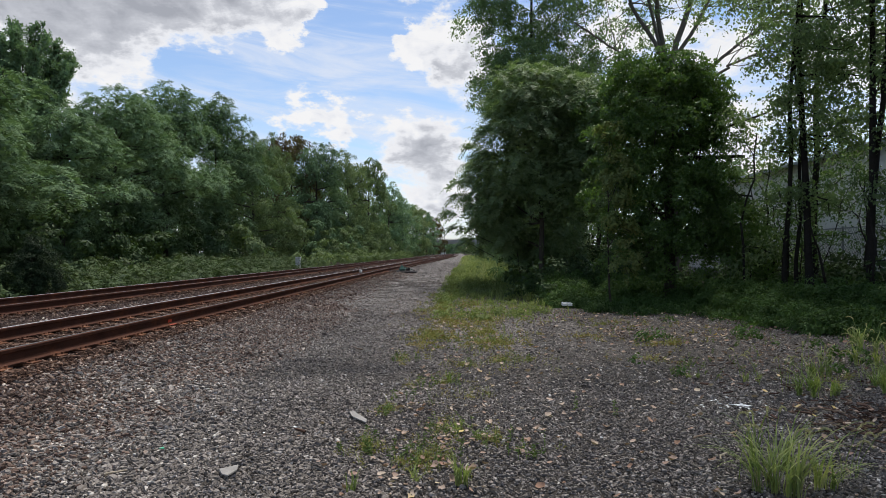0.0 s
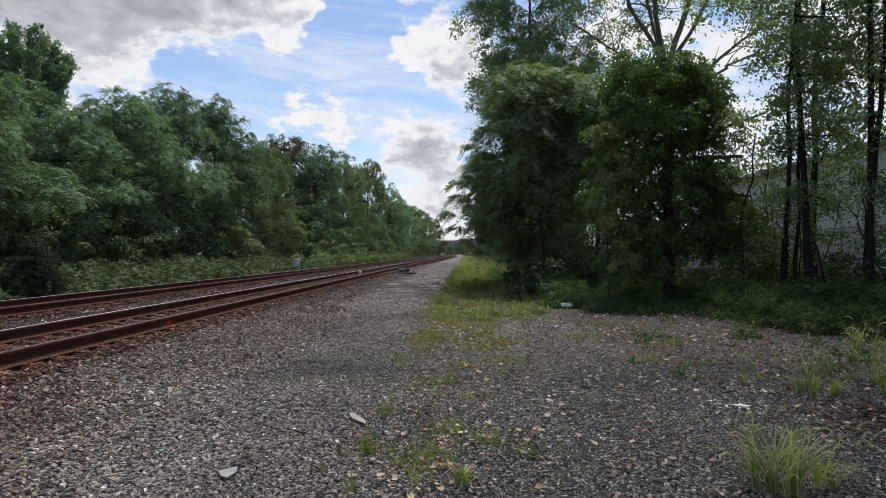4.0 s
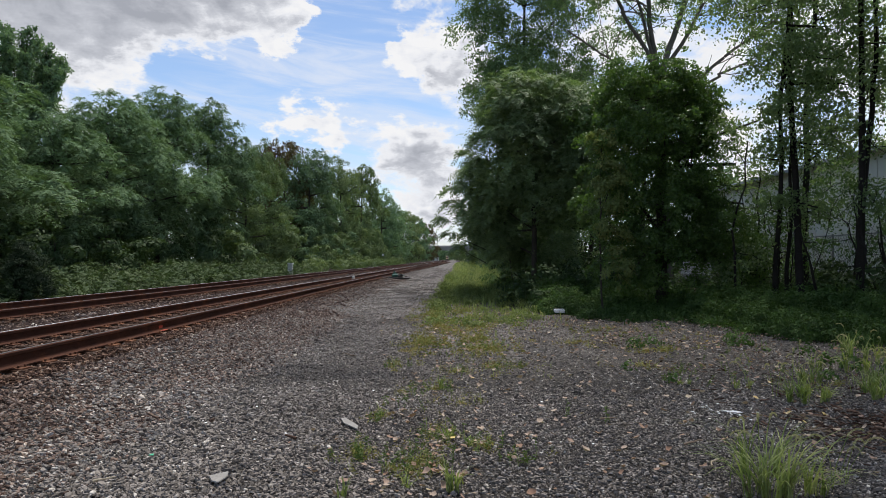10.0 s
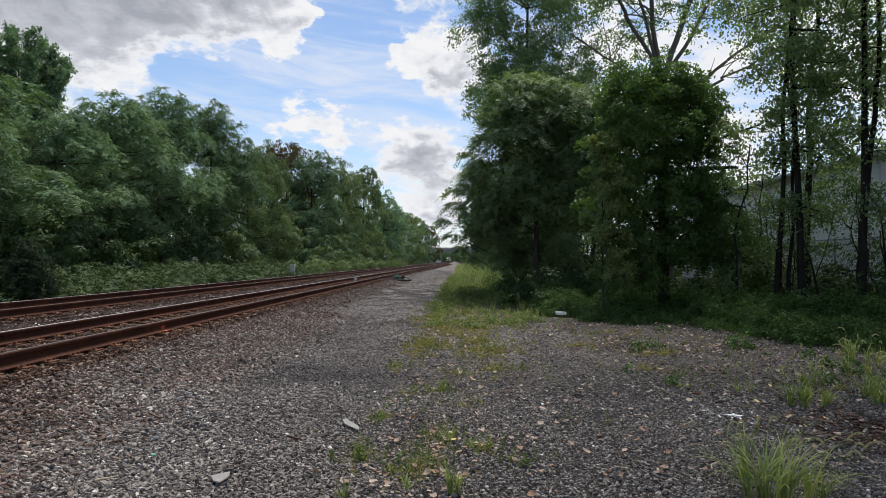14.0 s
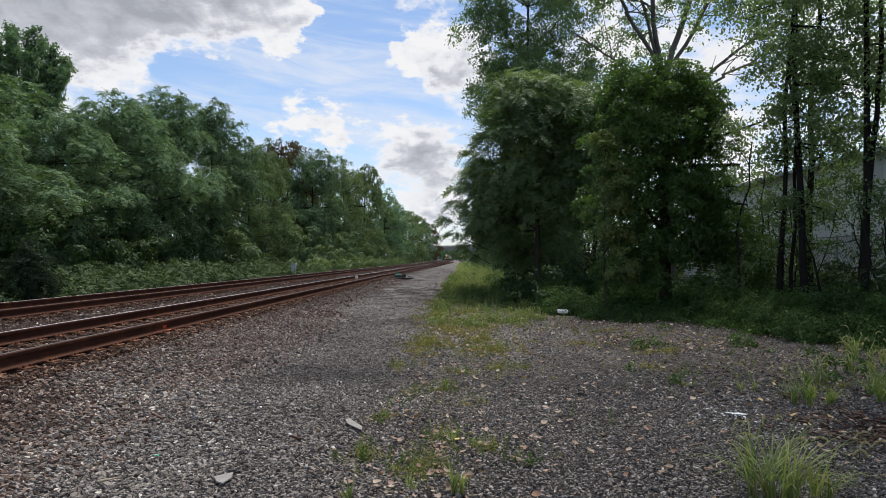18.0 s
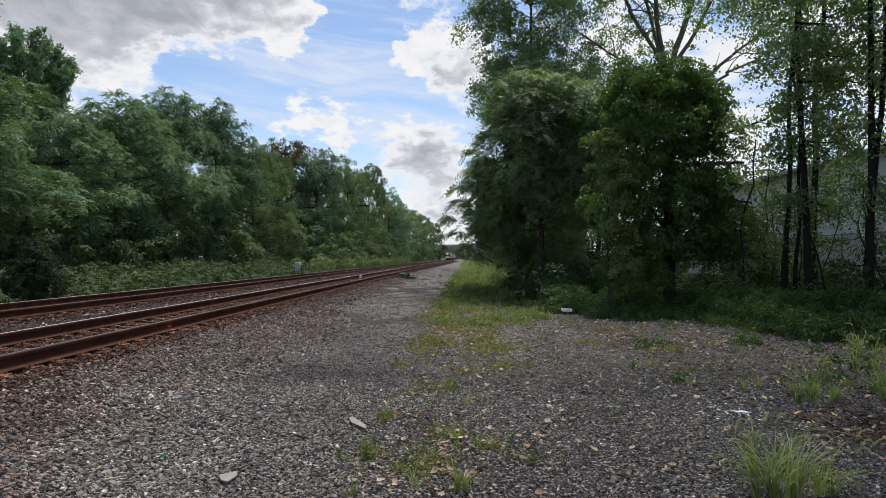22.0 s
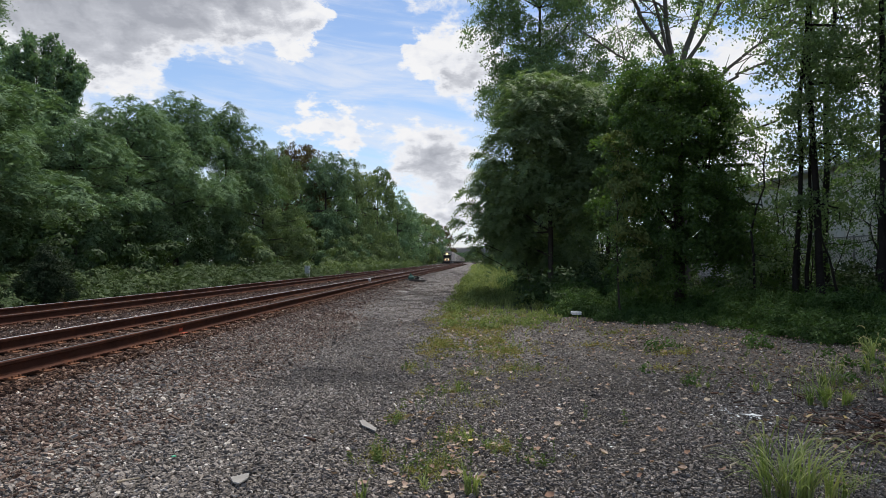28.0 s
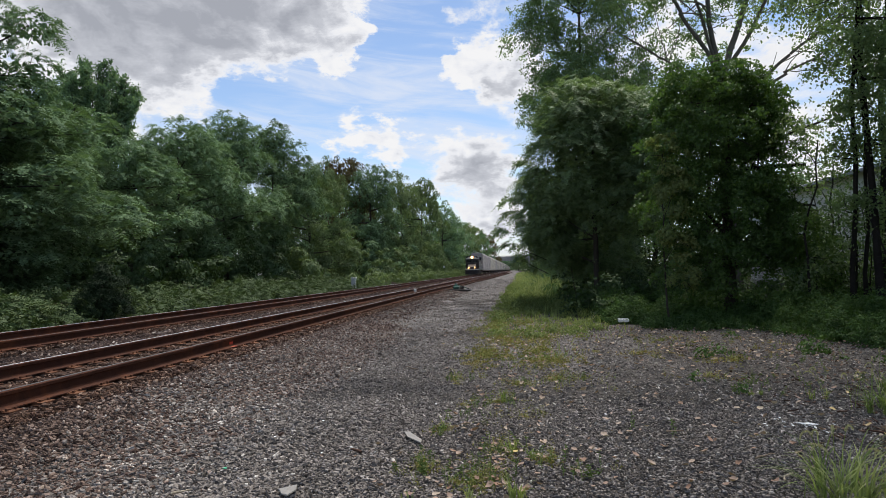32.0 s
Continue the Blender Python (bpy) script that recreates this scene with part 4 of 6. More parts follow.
def conical_bush():
    rng = np.random.default_rng(33)
    x, y = -13.25, 20.6
    blobs = [(x, y, 0.5, 0.85, 0.85, 0.65), (x, y, 1.1, 0.65, 0.65, 0.6), (x + 0.05, y, 1.6, 0.36, 0.36, 0.4)]
    tree_here("juniper_bush", rng, x, y, 1.6, 0.05, blobs, 420, 80, 0.17, 0.07, DARK_NEEDLE, "small dark rounded evergreen bush among the weeds", slim=0.3)


conical_bush()


def tall_maple():
    """Upright leaders fan out of one trunk, each feathered with short rising shoots, with sky between them low down."""
    rng = np.random.default_rng(37)
    x, y = -31.0, 47.0
    tree = tagged(empty("silver_maple", pose(x, y, float(gz(x, y)) - 0.1)), "tall maple with upright leafy shoots above the railway woods", "tree", "woods beside the tracks")
    trunk, P = rise_tube(rng, 0, 0, 0, 8.0, 0.3, 0.2)
    wood, C, D = [trunk], [], []
    for k in range(28):
        a = k * 2.4 + rng.uniform(-0.3, 0.3)
        r = 3.4 * ((k + 0.7) / 28) ** 0.42
        tip = np.array([r * math.cos(a), r * math.sin(a), 17.2 - 0.22 * r * r + rng.uniform(-0.7, 0.7)])
        foot = np.array([0, 0, rng.uniform(5.5, 7.8)])
        wood.append(limb(rng, foot, tip, 0.09, 0.015, 0.05, 8, 6))
        for j in range(44):
            s = rng.uniform(0.3, 1.0) ** 0.8
            q = foot + (tip - foot) * s + np.array([0.35 * math.cos(a), 0.35 * math.sin(a), 0.2]) * math.sin(s * 3.1)
            way = unit(rng.normal(0, 1, 3) * np.array([0.7, 0.7, 0.4]) + [0.3 * math.cos(a), 0.3 * math.sin(a), 1.1])
            length = rng.uniform(0.5, 1.3) * (1.15 - 0.4 * s)
            wood.append(limb(rng, q, q + way * length, 0.014, 0.004, 0.05, 3, 3))
            m = 40
            u = rng.uniform(0.15, 1.05, m)[:, None]
            C.append(q + way * length * u + rng.normal(0, 0.11, (m, 3)))
            D.append(way * 0.5 + rng.normal(0, 0.8, (m, 3)))
    array_part("trunk", *join(wood), BARK, tree, smooth=True)
    array_part("crown", *leaves(rng, np.concatenate(C), np.concatenate(D), 0.2, 0.13, 0.5, 0.2), LEAF_HAZED, tree)


tall_maple()


def near_ash():
    """Airy tree at the edge of the woods with hanging feathered leaves and one long branch over the weeds."""
    rng = np.random.default_rng(35)
    blobs = [(-17.5, 23.0, 10.7, 1.1, 1.0, 0.7), (-17.8, 23.2, 9.2, 1.1, 1.0, 0.8), (-17.2, 23.0, 8.1, 0.9, 0.9, 0.6), (-17.7, 23.0, 6.7, 1.1, 1.0, 0.8), (-18.1, 23.2, 5.5, 1.2, 1.0, 0.8), (-18.9, 22.6, 9.6, 1.3, 1.2, 1.0), (-19.6, 22.0, 11.2, 1.6, 1.5, 1.2), (-18.8, 22.6, 7.4, 1.3, 1.1, 1.0)]
    tree_here("ash_tree", rng, -20.0, 22.4, 10.6, 0.17, blobs, 0, 0, 0, 0, LEAF_LEFT, "airy tree with feathered drooping leaves at the woods' edge", feather=(105, 9, 0.5, 7, 0.12))


near_ash()


def right_trees():
    g = "trees at the lot's edge"
    rng = np.random.default_rng(41)
    tree_here("vine_covered_tree", rng, 2.9, 24.5, 7.0, 0.115,
              [(2.3, 24.4, 5.4, 1.6, 1.7, 1.7), (1.3, 24.8, 3.7, 1.15, 1.4, 1.4), (3.4, 24.4, 3.6, 1.5, 1.5, 1.7), (3.3, 24.2, 6.8, 1.3, 1.3, 1.3), (1.5, 25.4, 2.6, 0.9, 1.2, 0.8), (2.3, 26.6, 1.9, 0.8, 1.0, 0.6), (1.0, 28.4, 2.3, 0.6, 0.8, 0.7), (1.0, 28.2, 3.6, 0.65, 0.8, 0.8), (1.15, 28.0, 4.9, 0.6, 0.8, 0.8), (3.4, 25.8, 1.7, 1.1, 1.0, 1.0), (2.2, 24.2, 7.0, 1.1, 1.2, 1.0), (4.4, 24.0, 6.4, 1.1, 1.2, 1.4), (4.5, 23.6, 4.4, 1.0, 1.2, 1.4)],
              0, 0, 0, 0, LEAF_FEATHER, "dense dark green tree with feathered leaves beside the grassy verge", group=g, feather=(820, 11, 0.5, 7, 0.105))
    # branches that reach out over the verge
    edge = tagged(empty("sumac_sapling", pose(1.1, 25.6, 0.0)), "young sumac with feathery branches reaching over the verge", "tree", g)
    ends = [(-1.55, 0, 3.05), (-1.2, 0.2, 3.7), (-1.45, -0.2, 2.45), (-1.3, 0.1, 4.2), (-0.8, 0, 4.9), (-1.0, -0.3, 1.95), (-0.7, 0.3, 5.6)]
    array_part("trunk", *join([limb(rng, (1.3, 0.5, 0), (0, 0, 5.0), 0.03, 0.012)] + [limb(rng, (0.1, 0, e[2] - 0.6), e, 0.016, 0.005, 0.05, 6, 5) for e in ends]), BARK, edge, smooth=True)
    C, D = [], []
    for e in ends:
        for k in range(9):
            C.append(np.array(e) * np.array([rng.uniform(0.75, 1.0), 1, 1]) + rng.normal(0, 0.05, 3))
            a = math.pi + rng.normal(0, 1.0)
            D.append((math.cos(a), math.sin(a), rng.uniform(0.0, 0.5)))
    array_part("crown", *fronds(rng, np.array(C), np.array(D), 0.58, 9, 0.17, 0.36, 0.65, 0.3), LEAF_FEATHER, edge)
    tree_here("poplar_tree", rng, 3.2, 31.0, 15.0, 0.12,
              [(1.7, 31, 8.9, 1.3, 1.5, 1.4), (1.4, 31, 11.6, 1.4, 1.5, 1.5), (3.3, 31, 10.4, 1.5, 1.5, 1.8), (2.0, 31, 13.8, 1.6, 1.6, 1.7), (4.5, 31, 12.4, 1.2, 1.5, 1.7), (4.0, 31, 14.6, 1.4, 1.5, 1.5), (3.4, 31, 8.0, 1.6, 1.5, 1.4), (5.4, 31, 9.6, 1.2, 1.4, 1.3), (1.2, 31, 15.4, 1.5, 1.5, 1.4), (5.6, 31.5, 14.2, 1.2, 1.3, 1.4), (2.0, 29.5, 7.9, 1.0, 1.2, 1.1), (3.6, 29.0, 8.6, 1.2, 1.2, 1.2), (5.0, 28.6, 8.2, 1.0, 1.0, 1.1), (2.6, 30, 9.4, 1.3, 1.2, 1.1)],
              1020, 80, 0.5, 0.13, LEAF_POPLAR, "tall ragged poplar with pale green leaves", group=g, inner=0.3)
    vine_tree = tree_here("vine_covered_tree", rng, 6.0, 19.6, 6.2, 0.18,
              [(5.6, 19.2, 5.4, 1.7, 1.6, 1.6), (4.5, 19.3, 3.8, 1.0, 1.2, 2.0), (6.8, 19.5, 4.6, 1.05, 1.3, 1.7), (5.6, 18.8, 2.6, 1.7, 1.2, 1.5), (6.9, 19.2, 2.6, 0.7, 0.9, 1.1), (5.0, 19.3, 6.0, 1.0, 1.1, 1.0), (6.6, 19.3, 5.9, 0.9, 1.1, 0.9), (5.9, 19.6, 4.0, 1.2, 1.2, 1.6), (6.2, 18.9, 1.5, 1.3, 0.9, 1.0), (7.3, 19.0, 1.9, 0.9, 0.9, 1.2), (8.0, 19.3, 1.4, 0.8, 0.9, 1.0), (4.8, 18.9, 1.4, 1.1, 0.9, 1.0)],
              1420, 74, 0.27, 0.08, LEAF_DARK, "broad tree smothered in dark green vines", group=g, spread=0.75, slim=0.8)
    # broken boughs that stick out of the vines
    for p, q, r in (((6.3, 19.2, 4.25), (7.75, 18.9, 4.3), 0.075), ((6.6, 19.3, 4.9), (8.5, 19.2, 5.55), 0.05), ((6.4, 19.1, 3.4), (7.9, 18.8, 3.15), 0.05), ((6.2, 19.2, 5.4), (7.6, 19.0, 5.6), 0.04)):
        b = array_part("bough", *limb(rng, np.array(p) - (6.0, 19.6, 0), np.array(q) - (6.0, 19.6, 0), r, r * 0.55, 0.05, 7, 7), BARK_DARK, vine_tree, smooth=True)
    # curtain of lighter vine
    tree_here("hanging_vine", rng, 4.1, 18.4, 4.6, 0.03,
              [(4.0, 18.2, 4.4, 0.5, 0.4, 0.6), (4.15, 18.1, 3.4, 0.4, 0.4, 0.7), (4.2, 18.0, 2.2, 0.35, 0.35, 0.8), (4.3, 18.0, 1.2, 0.3, 0.35, 0.6)],
              70, 80, 0.22, 0.1, VERGE_LEAF, "hanging curtain of light green vine leaves", group=g)
    # low canopy added mostly hidden behind them to block the sky and darken the ground
    tree_here("shade_tree", rng, 6.6, 24.4, 6.4, 0.12,
              [(x, y, z, 1.3, 1.3, 0.7) for x, y, z in ((4.4, 26.4, 6.6), (5.2, 23.4, 6.2), (6.6, 25.2, 7.0), (5.6, 27.6, 7.0), (3.8, 28.4, 6.8))],
              420, 90, 0.42, 0.13, LEAF_DARK, "low canopy added behind the vine-covered trees to block sky light", group=g)
    rng = np.random.default_rng(43)
    # big pale tree behind
    x, y = 8.6, 28.0
    tree = tagged(empty("cottonwood_tree", pose(x, y, 0.1)), "large pale-barked tree with forking bare limbs and light leaves", "tree", g)
    wood, P = rise_tube(rng, 0, 0, 0, 9.4, 0.34, 0.2)
    array_part("trunk", *wood, BARK_PALE, tree, smooth=True)
    for q, r in (((-2.9, 0, 14.5), 0.1), ((-1.5, 0.3, 16.5), 0.08), ((-0.2, 0.4, 17), 0.12), ((1.7, -0.2, 16.5), 0.13), ((3.2, 0.2, 15.0), 0.09), ((4.8, 0, 11.6), 0.08), ((4.2, -0.6, 9.9), 0.07), ((-3.9, 0.5, 11.2), 0.06)):
        s = P[-1] if q[2] > 12.5 else P[-2]
        k0 = rng.uniform(0.0, 0.6)
        s = s + np.array([0.12 * np.sign(q[0]), 0, -k0])
        mid = s + (np.array(q) - s) * 0.45 + np.array([0.25 * np.sign(q[0]), rng.uniform(-0.3, 0.3), 0.3])
        pieces = [limb(rng, s, mid, r, r * 0.75, 0.06, 6, 8), limb(rng, mid, q, r * 0.75, 0.03, 0.1, 8, 8)]
        for k in range(7):
            a = mid + (np.array(q) - mid) * rng.uniform(-0.4, 0.95)
            e = a + unit(rng.normal(0, 1, 3) + [0.3 * np.sign(q[0]), 0, 0.6]) * rng.uniform(1.2, 2.6)
            pieces.append(limb(rng, a, e, r * 0.35, 0.01, 0.14, 6, 5))
        array_part("limb", *join(pieces), BARK_PALE, tree, smooth=True)
    blobs = [(-3.2, 0, 12.5, 1.6, 1.4, 1.3), (-2, 0.5, 15, 1.8, 1.5, 1.5), (0.6, 0.6, 14.5, 2.0, 1.5, 1.8), (3.4, 0, 14.5, 1.8, 1.5, 1.7), (4.6, 0, 12, 1.5, 1.4, 1.5), (-1.5, 1.6, 10.5, 2.2, 1.3, 1.6), (0.2, 0.2, 11.6, 1.8, 1.1, 1.2), (2.2, 0.1, 12.6, 1.4, 1.1, 1.2), (-1.9, 0.1, 12.8, 1.3, 1.1, 1.2), (4.2, 0, 10, 1.3, 1.2, 1)]
    array_part("crown", *crown(rng, blobs, 430, 55, 0.4, 0.13, inner=0.5), LEAF_POPLAR, tree)
    rng = np.random.default_rng(47)
    # the last two are added out of view to shade the lot's right side
    for tx, ty, top, r, low in ((8.8, 17.2, 12, 0.098, 3.6), (8.2, 17.6, 11, 0.07, 4.2), (9.4, 15.85, 13, 0.09, 4.4), (8.7, 17.75, 10, 0.055, 4.2), (12.2, 17.0, 13, 0.1, 3.4), (11.4, 13.4, 12, 0.09, 3.4),
                                (11.0, 21.5, 12, 0.12, 3.0), (13.6, 11.0, 12, 0.15, 3.0), (13.9, 14.6, 12, 0.14, 3.0)):
        zs = np.arange(low + 0.8, top + 1, 1.3)
        bl = [(tx + rng.uniform(-1.1, 1.2), ty + rng.uniform(-1.2, 0.4), z, rng.uniform(0.7, 1.4), 1.1, rng.uniform(0.6, 1.1)) for z in zs]
        bl += [(tx + rng.uniform(-0.45, 0.45), ty - 0.3, z, 0.5, 0.4, 0.5) for z in np.arange(2.8, low + 0.6, 1.3)]
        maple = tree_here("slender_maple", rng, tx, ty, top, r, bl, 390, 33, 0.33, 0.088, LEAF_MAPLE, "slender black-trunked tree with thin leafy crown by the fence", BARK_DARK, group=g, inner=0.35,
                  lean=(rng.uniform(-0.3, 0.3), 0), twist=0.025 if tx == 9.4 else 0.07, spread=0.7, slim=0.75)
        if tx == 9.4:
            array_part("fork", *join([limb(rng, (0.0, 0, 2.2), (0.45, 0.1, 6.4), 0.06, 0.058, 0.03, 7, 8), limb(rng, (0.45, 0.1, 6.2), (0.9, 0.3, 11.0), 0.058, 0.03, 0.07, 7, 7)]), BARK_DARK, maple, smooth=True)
    # wispy young trees that close the gap before the warehouse
    for tx, ty, h in ((7.5, 18.2, 4.6), (8.5, 19.4, 4.2)):
        bl = [(tx + rng.uniform(-0.6, 0.6), ty + rng.uniform(-0.4, 0.4), z, rng.uniform(0.5, 0.85), 0.7, rng.uniform(0.4, 0.7)) for z in np.arange(1.0, h + 0.4, 0.62)]
        tree_here("young_tree", rng, tx, ty, h, 0.04, bl, 75, 26, 0.25, 0.085, LEAF_MAPLE, "wispy young tree with small leaves before the warehouse", BARK_DARK, group=g, inner=0.35, spread=0.7, slim=0.7, twist=0.07)
    # leafless stems and dead poles between them
    for k in range(13):
        x, y = rng.uniform(7.8, 11.3), rng.uniform(15.0, 19.5)
        h = rng.uniform(1.8, 3.6)
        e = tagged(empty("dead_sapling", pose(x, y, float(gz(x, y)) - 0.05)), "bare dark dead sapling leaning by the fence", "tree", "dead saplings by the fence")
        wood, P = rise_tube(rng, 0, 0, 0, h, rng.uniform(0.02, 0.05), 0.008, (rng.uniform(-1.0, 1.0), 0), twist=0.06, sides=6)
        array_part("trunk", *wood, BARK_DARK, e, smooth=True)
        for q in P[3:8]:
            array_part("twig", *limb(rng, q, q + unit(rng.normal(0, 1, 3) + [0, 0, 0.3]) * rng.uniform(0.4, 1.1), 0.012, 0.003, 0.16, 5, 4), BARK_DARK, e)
    for k in range(4):
        x, y = rng.uniform(7.6, 9.6), rng.uniform(17.6, 20.5)
        h = rng.uniform(1.8, 3.0)
        bl = [(x + rng.uniform(-0.3, 0.3), y, z, 0.55, 0.5, 0.45) for z in np.arange(0.5, h + 0.3, 0.6)]
        tree_here("sapling", rng, x, y, h, rng.uniform(0.02, 0.035), bl, 38, 40, 0.28, 0.085, LEAF_DARK, "bushy dark sapling among the weeds by the fence", BARK_DARK, group="saplings by the fence", inner=0.4)
    # broad tree added out of view, its crown shading the corner of the lot
    tree_here("shade_tree", rng, 9.2, 6.0, 10, 0.22,
              [(7.0, 6.0, 9.0, 2.0, 2.2, 1.5), (9.0, 7.5, 9.6, 2.2, 2.2, 1.6), (9.0, 4.0, 9.4, 2.2, 2.2, 1.6), (5.6, 5.0, 9.4, 1.7, 2.0, 1.3), (10.8, 6.0, 9.2, 2.0, 2.2, 1.6), (6.0, 7.6, 9.8, 1.8, 1.8, 1.3), (7.6, 10.2, 10.4, 2.0, 1.8, 1.2), (5.6, 10.6, 11.0, 1.6, 1.6, 1.1), (4.3, 6.6, 9.9, 1.7, 1.6, 1.0), (4.4, 3.4, 9.9, 1.7, 1.7, 1.0), (6.6, 2.2, 9.6, 2.0, 1.8, 1.2), (7.4, 8.2, 9.2, 1.8, 1.6, 1.2)],
              700, 70, 0.7, 0.2, LEAF_POPLAR, "broad leafy tree added out of view to shade the lot corner", group=g)
    for k in range(6):
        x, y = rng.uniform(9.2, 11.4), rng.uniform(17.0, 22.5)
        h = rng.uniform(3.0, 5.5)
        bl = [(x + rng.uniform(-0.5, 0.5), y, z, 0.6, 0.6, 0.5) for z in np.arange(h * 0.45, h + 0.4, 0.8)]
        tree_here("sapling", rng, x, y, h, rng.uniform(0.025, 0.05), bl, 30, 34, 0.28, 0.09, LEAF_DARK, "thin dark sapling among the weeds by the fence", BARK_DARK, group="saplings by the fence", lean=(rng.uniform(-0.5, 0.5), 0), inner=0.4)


right_trees()

# ---- fence and building ----
STEEL_GALV = surface("dull_galvanised_steel", (0.22, 0.22, 0.22), (0.36, 0.36, 0.36), 5, 60, 0.55, 0.6, 0.1)
WIRE_DARK = surface("weathered_dark_wire", (0.06, 0.06, 0.058), (0.12, 0.118, 0.114), 5, 60, 0.7, 0.3, 0.1)
SIDING = surface("pale_grey_metal_siding", (0.68, 0.67, 0.61), (0.77, 0.76, 0.70), 0.4, 20, 0.6, 0, 0.1, (0.52, 0.5, 0.45))
CONCRETE = surface("weathered_concrete", (0.26, 0.25, 0.235), (0.38, 0.37, 0.35), 0.8, 12, 0.9, 0, 0.3, (0.2, 0.19, 0.18))
ROOF_METAL = surface("grey_metal_roof", (0.30, 0.31, 0.32), (0.4, 0.41, 0.42), 0.6, 20, 0.6, 0.2, 0.1)


def build_fence():
    x = 11.6
    fence = tagged(empty("chain_link_fence", pose(x, 0, 0.25)), "galvanised chain-link fence with steel posts below the trees", "fence")
    for y in np.arange(9, 46, 3.0):
        part("fence_post", cylinder(bmesh.new(), (0, y, 0), (0, y, 2.05), 0.03), STEEL_GALV, fence)
    for z in (0.08, 2.0):
        part("fence_rail", cylinder(bmesh.new(), (0, 9, z), (0, 45, z), 0.02), STEEL_GALV, fence)
    pieces = []
    for y in np.arange(9, 45, 0.085):
        for d in (-1, 1):
            y1 = y + d * 1.1
            if 9 <= y1 <= 45:
                pieces.append(tube([(0.004 * d, y, 0.08), (0.004 * d, y1, 1.98)], [0.004, 0.004], 3))
    array_part("chain_mesh", *join(pieces), WIRE_DARK, fence)


build_fence()


def build_warehouse():
    b = tagged(empty("warehouse", pose(15.2, 0, 0.25)), "long pale grey metal-sided warehouse behind the fence", "building")
    part("wall", boxes((0, 0.25, 4, 46, 0, 5.2), (0.25, 20, 45.75, 46, 0, 5.2), (0.25, 20, 4, 4.25, 0, 5.2), (19.75, 20, 4.25, 45.75, 0, 5.2)), SIDING, b)
    for y in np.arange(4.2, 46, 0.6):
        part("siding_rib", boxes((-0.03, 0, y, y + 0.06, 0.3, 5.0)), SIDING, b)
    part("base_course", boxes((-0.05, 0, 4, 46, 0, 0.3)), CONCRETE, b)
    bm = prism(bmesh.new(), [(-0.35, 5.15), (-0.35, 5.3), (10, 6.6), (20.35, 5.3), (20.35, 5.15), (10, 6.45)], 3.7, 46.3)
    part("roof", bm, ROOF_METAL, b)
    part("gutter", boxes((-0.47, -0.352, 3.7, 46.3, 5.12, 5.28), bevel=0.02), ROOF_METAL, b)


build_warehouse()
# ---- bridge and distance ----


def build_bridge():
    y = 470.0
    b = tagged(empty("road_bridge", pose(0, y, 0)), "grey concrete road bridge crossing over the railway", "bridge")
    part("deck", boxes((-60, 45, 0, 11, 8.9, 9.6)), CONCRETE, b)
    for k in range(5):
        part("girder", boxes((-60, 45, 0.6 + k * 2.3, 1.0 + k * 2.3, 7.7, 8.9)), CONCRETE, b)
    for dy in (0, 10.7):
        part("parapet", boxes((-60, 45, dy, dy + 0.3, 9.6, 10.6)), CONCRETE, b)
        part("guard_rail", boxes((-60, 45, dy + 0.1, dy + 0.2, 11.0, 11.1)), STEEL_GALV, b)
    for x in (-15.0, 9.0):
        part("pier", boxes((x - 0.6, x + 0.6, 0.8, 10.2, 0, 7.0)), CONCRETE, b)
        part("pier_cap", boxes((x - 0.8, x + 0.8, 0.3, 10.7, 7.0, 7.7)), CONCRETE, b)


build_bridge()


def build_poles():
    first = tagged(empty("utility_pole", pose(-15.5, 484, 0)), "thin wooden utility pole with crossarm near the bridge", "utility pole", "poles by the bridge")
    part("pole", cylinder(bmesh.new(), (0, 0, 0), (0, 0, 19), 0.2, 0.13, 8), BARK, first)
    part("crossarm", boxes((-1.3, 1.3, -0.07, 0.07, 17.8, 18.0)), BARK, first)
    copy_thing(first, pose(-13.4, 520, 0))


build_poles()


def build_far_building():
    b = tagged(empty("white_shed", pose(-15.5, 640, 0)), "small white building beyond the bridge", "building")
    part("wall", boxes((-6, 0, 0, 10, 0, 4.5)), SIDING, b)
    part("roof", prism(bmesh.new(), [(-6.4, 4.5), (-3, 6.2), (0.4, 4.5)], -0.4, 10.4), ROOF_METAL, b)


build_far_building()

# ---- trackside equipment ----
CABINET = surface("grey_white_painted_steel", (0.55, 0.56, 0.55), (0.7, 0.7, 0.68), 3, 40, 0.5, 0, 0.1, (0.45, 0.43, 0.38))
GREEN_PAINT = surface("dark_green_paint", (0.015, 0.07, 0.05), (0.03, 0.12, 0.085), 6, 40, 0.5, 0.1, 0.2, (0.05, 0.04, 0.03))
DARK_STEEL = surface("dark_oily_steel", (0.018, 0.016, 0.015), (0.05, 0.042, 0.036), 6, 50, 0.6, 0.3, 0.3)
WHITE_PAINT = surface("weathered_white_paint", (0.7, 0.7, 0.68), (0.82, 0.82, 0.8), 4, 40, 0.5, 0, 0.1)


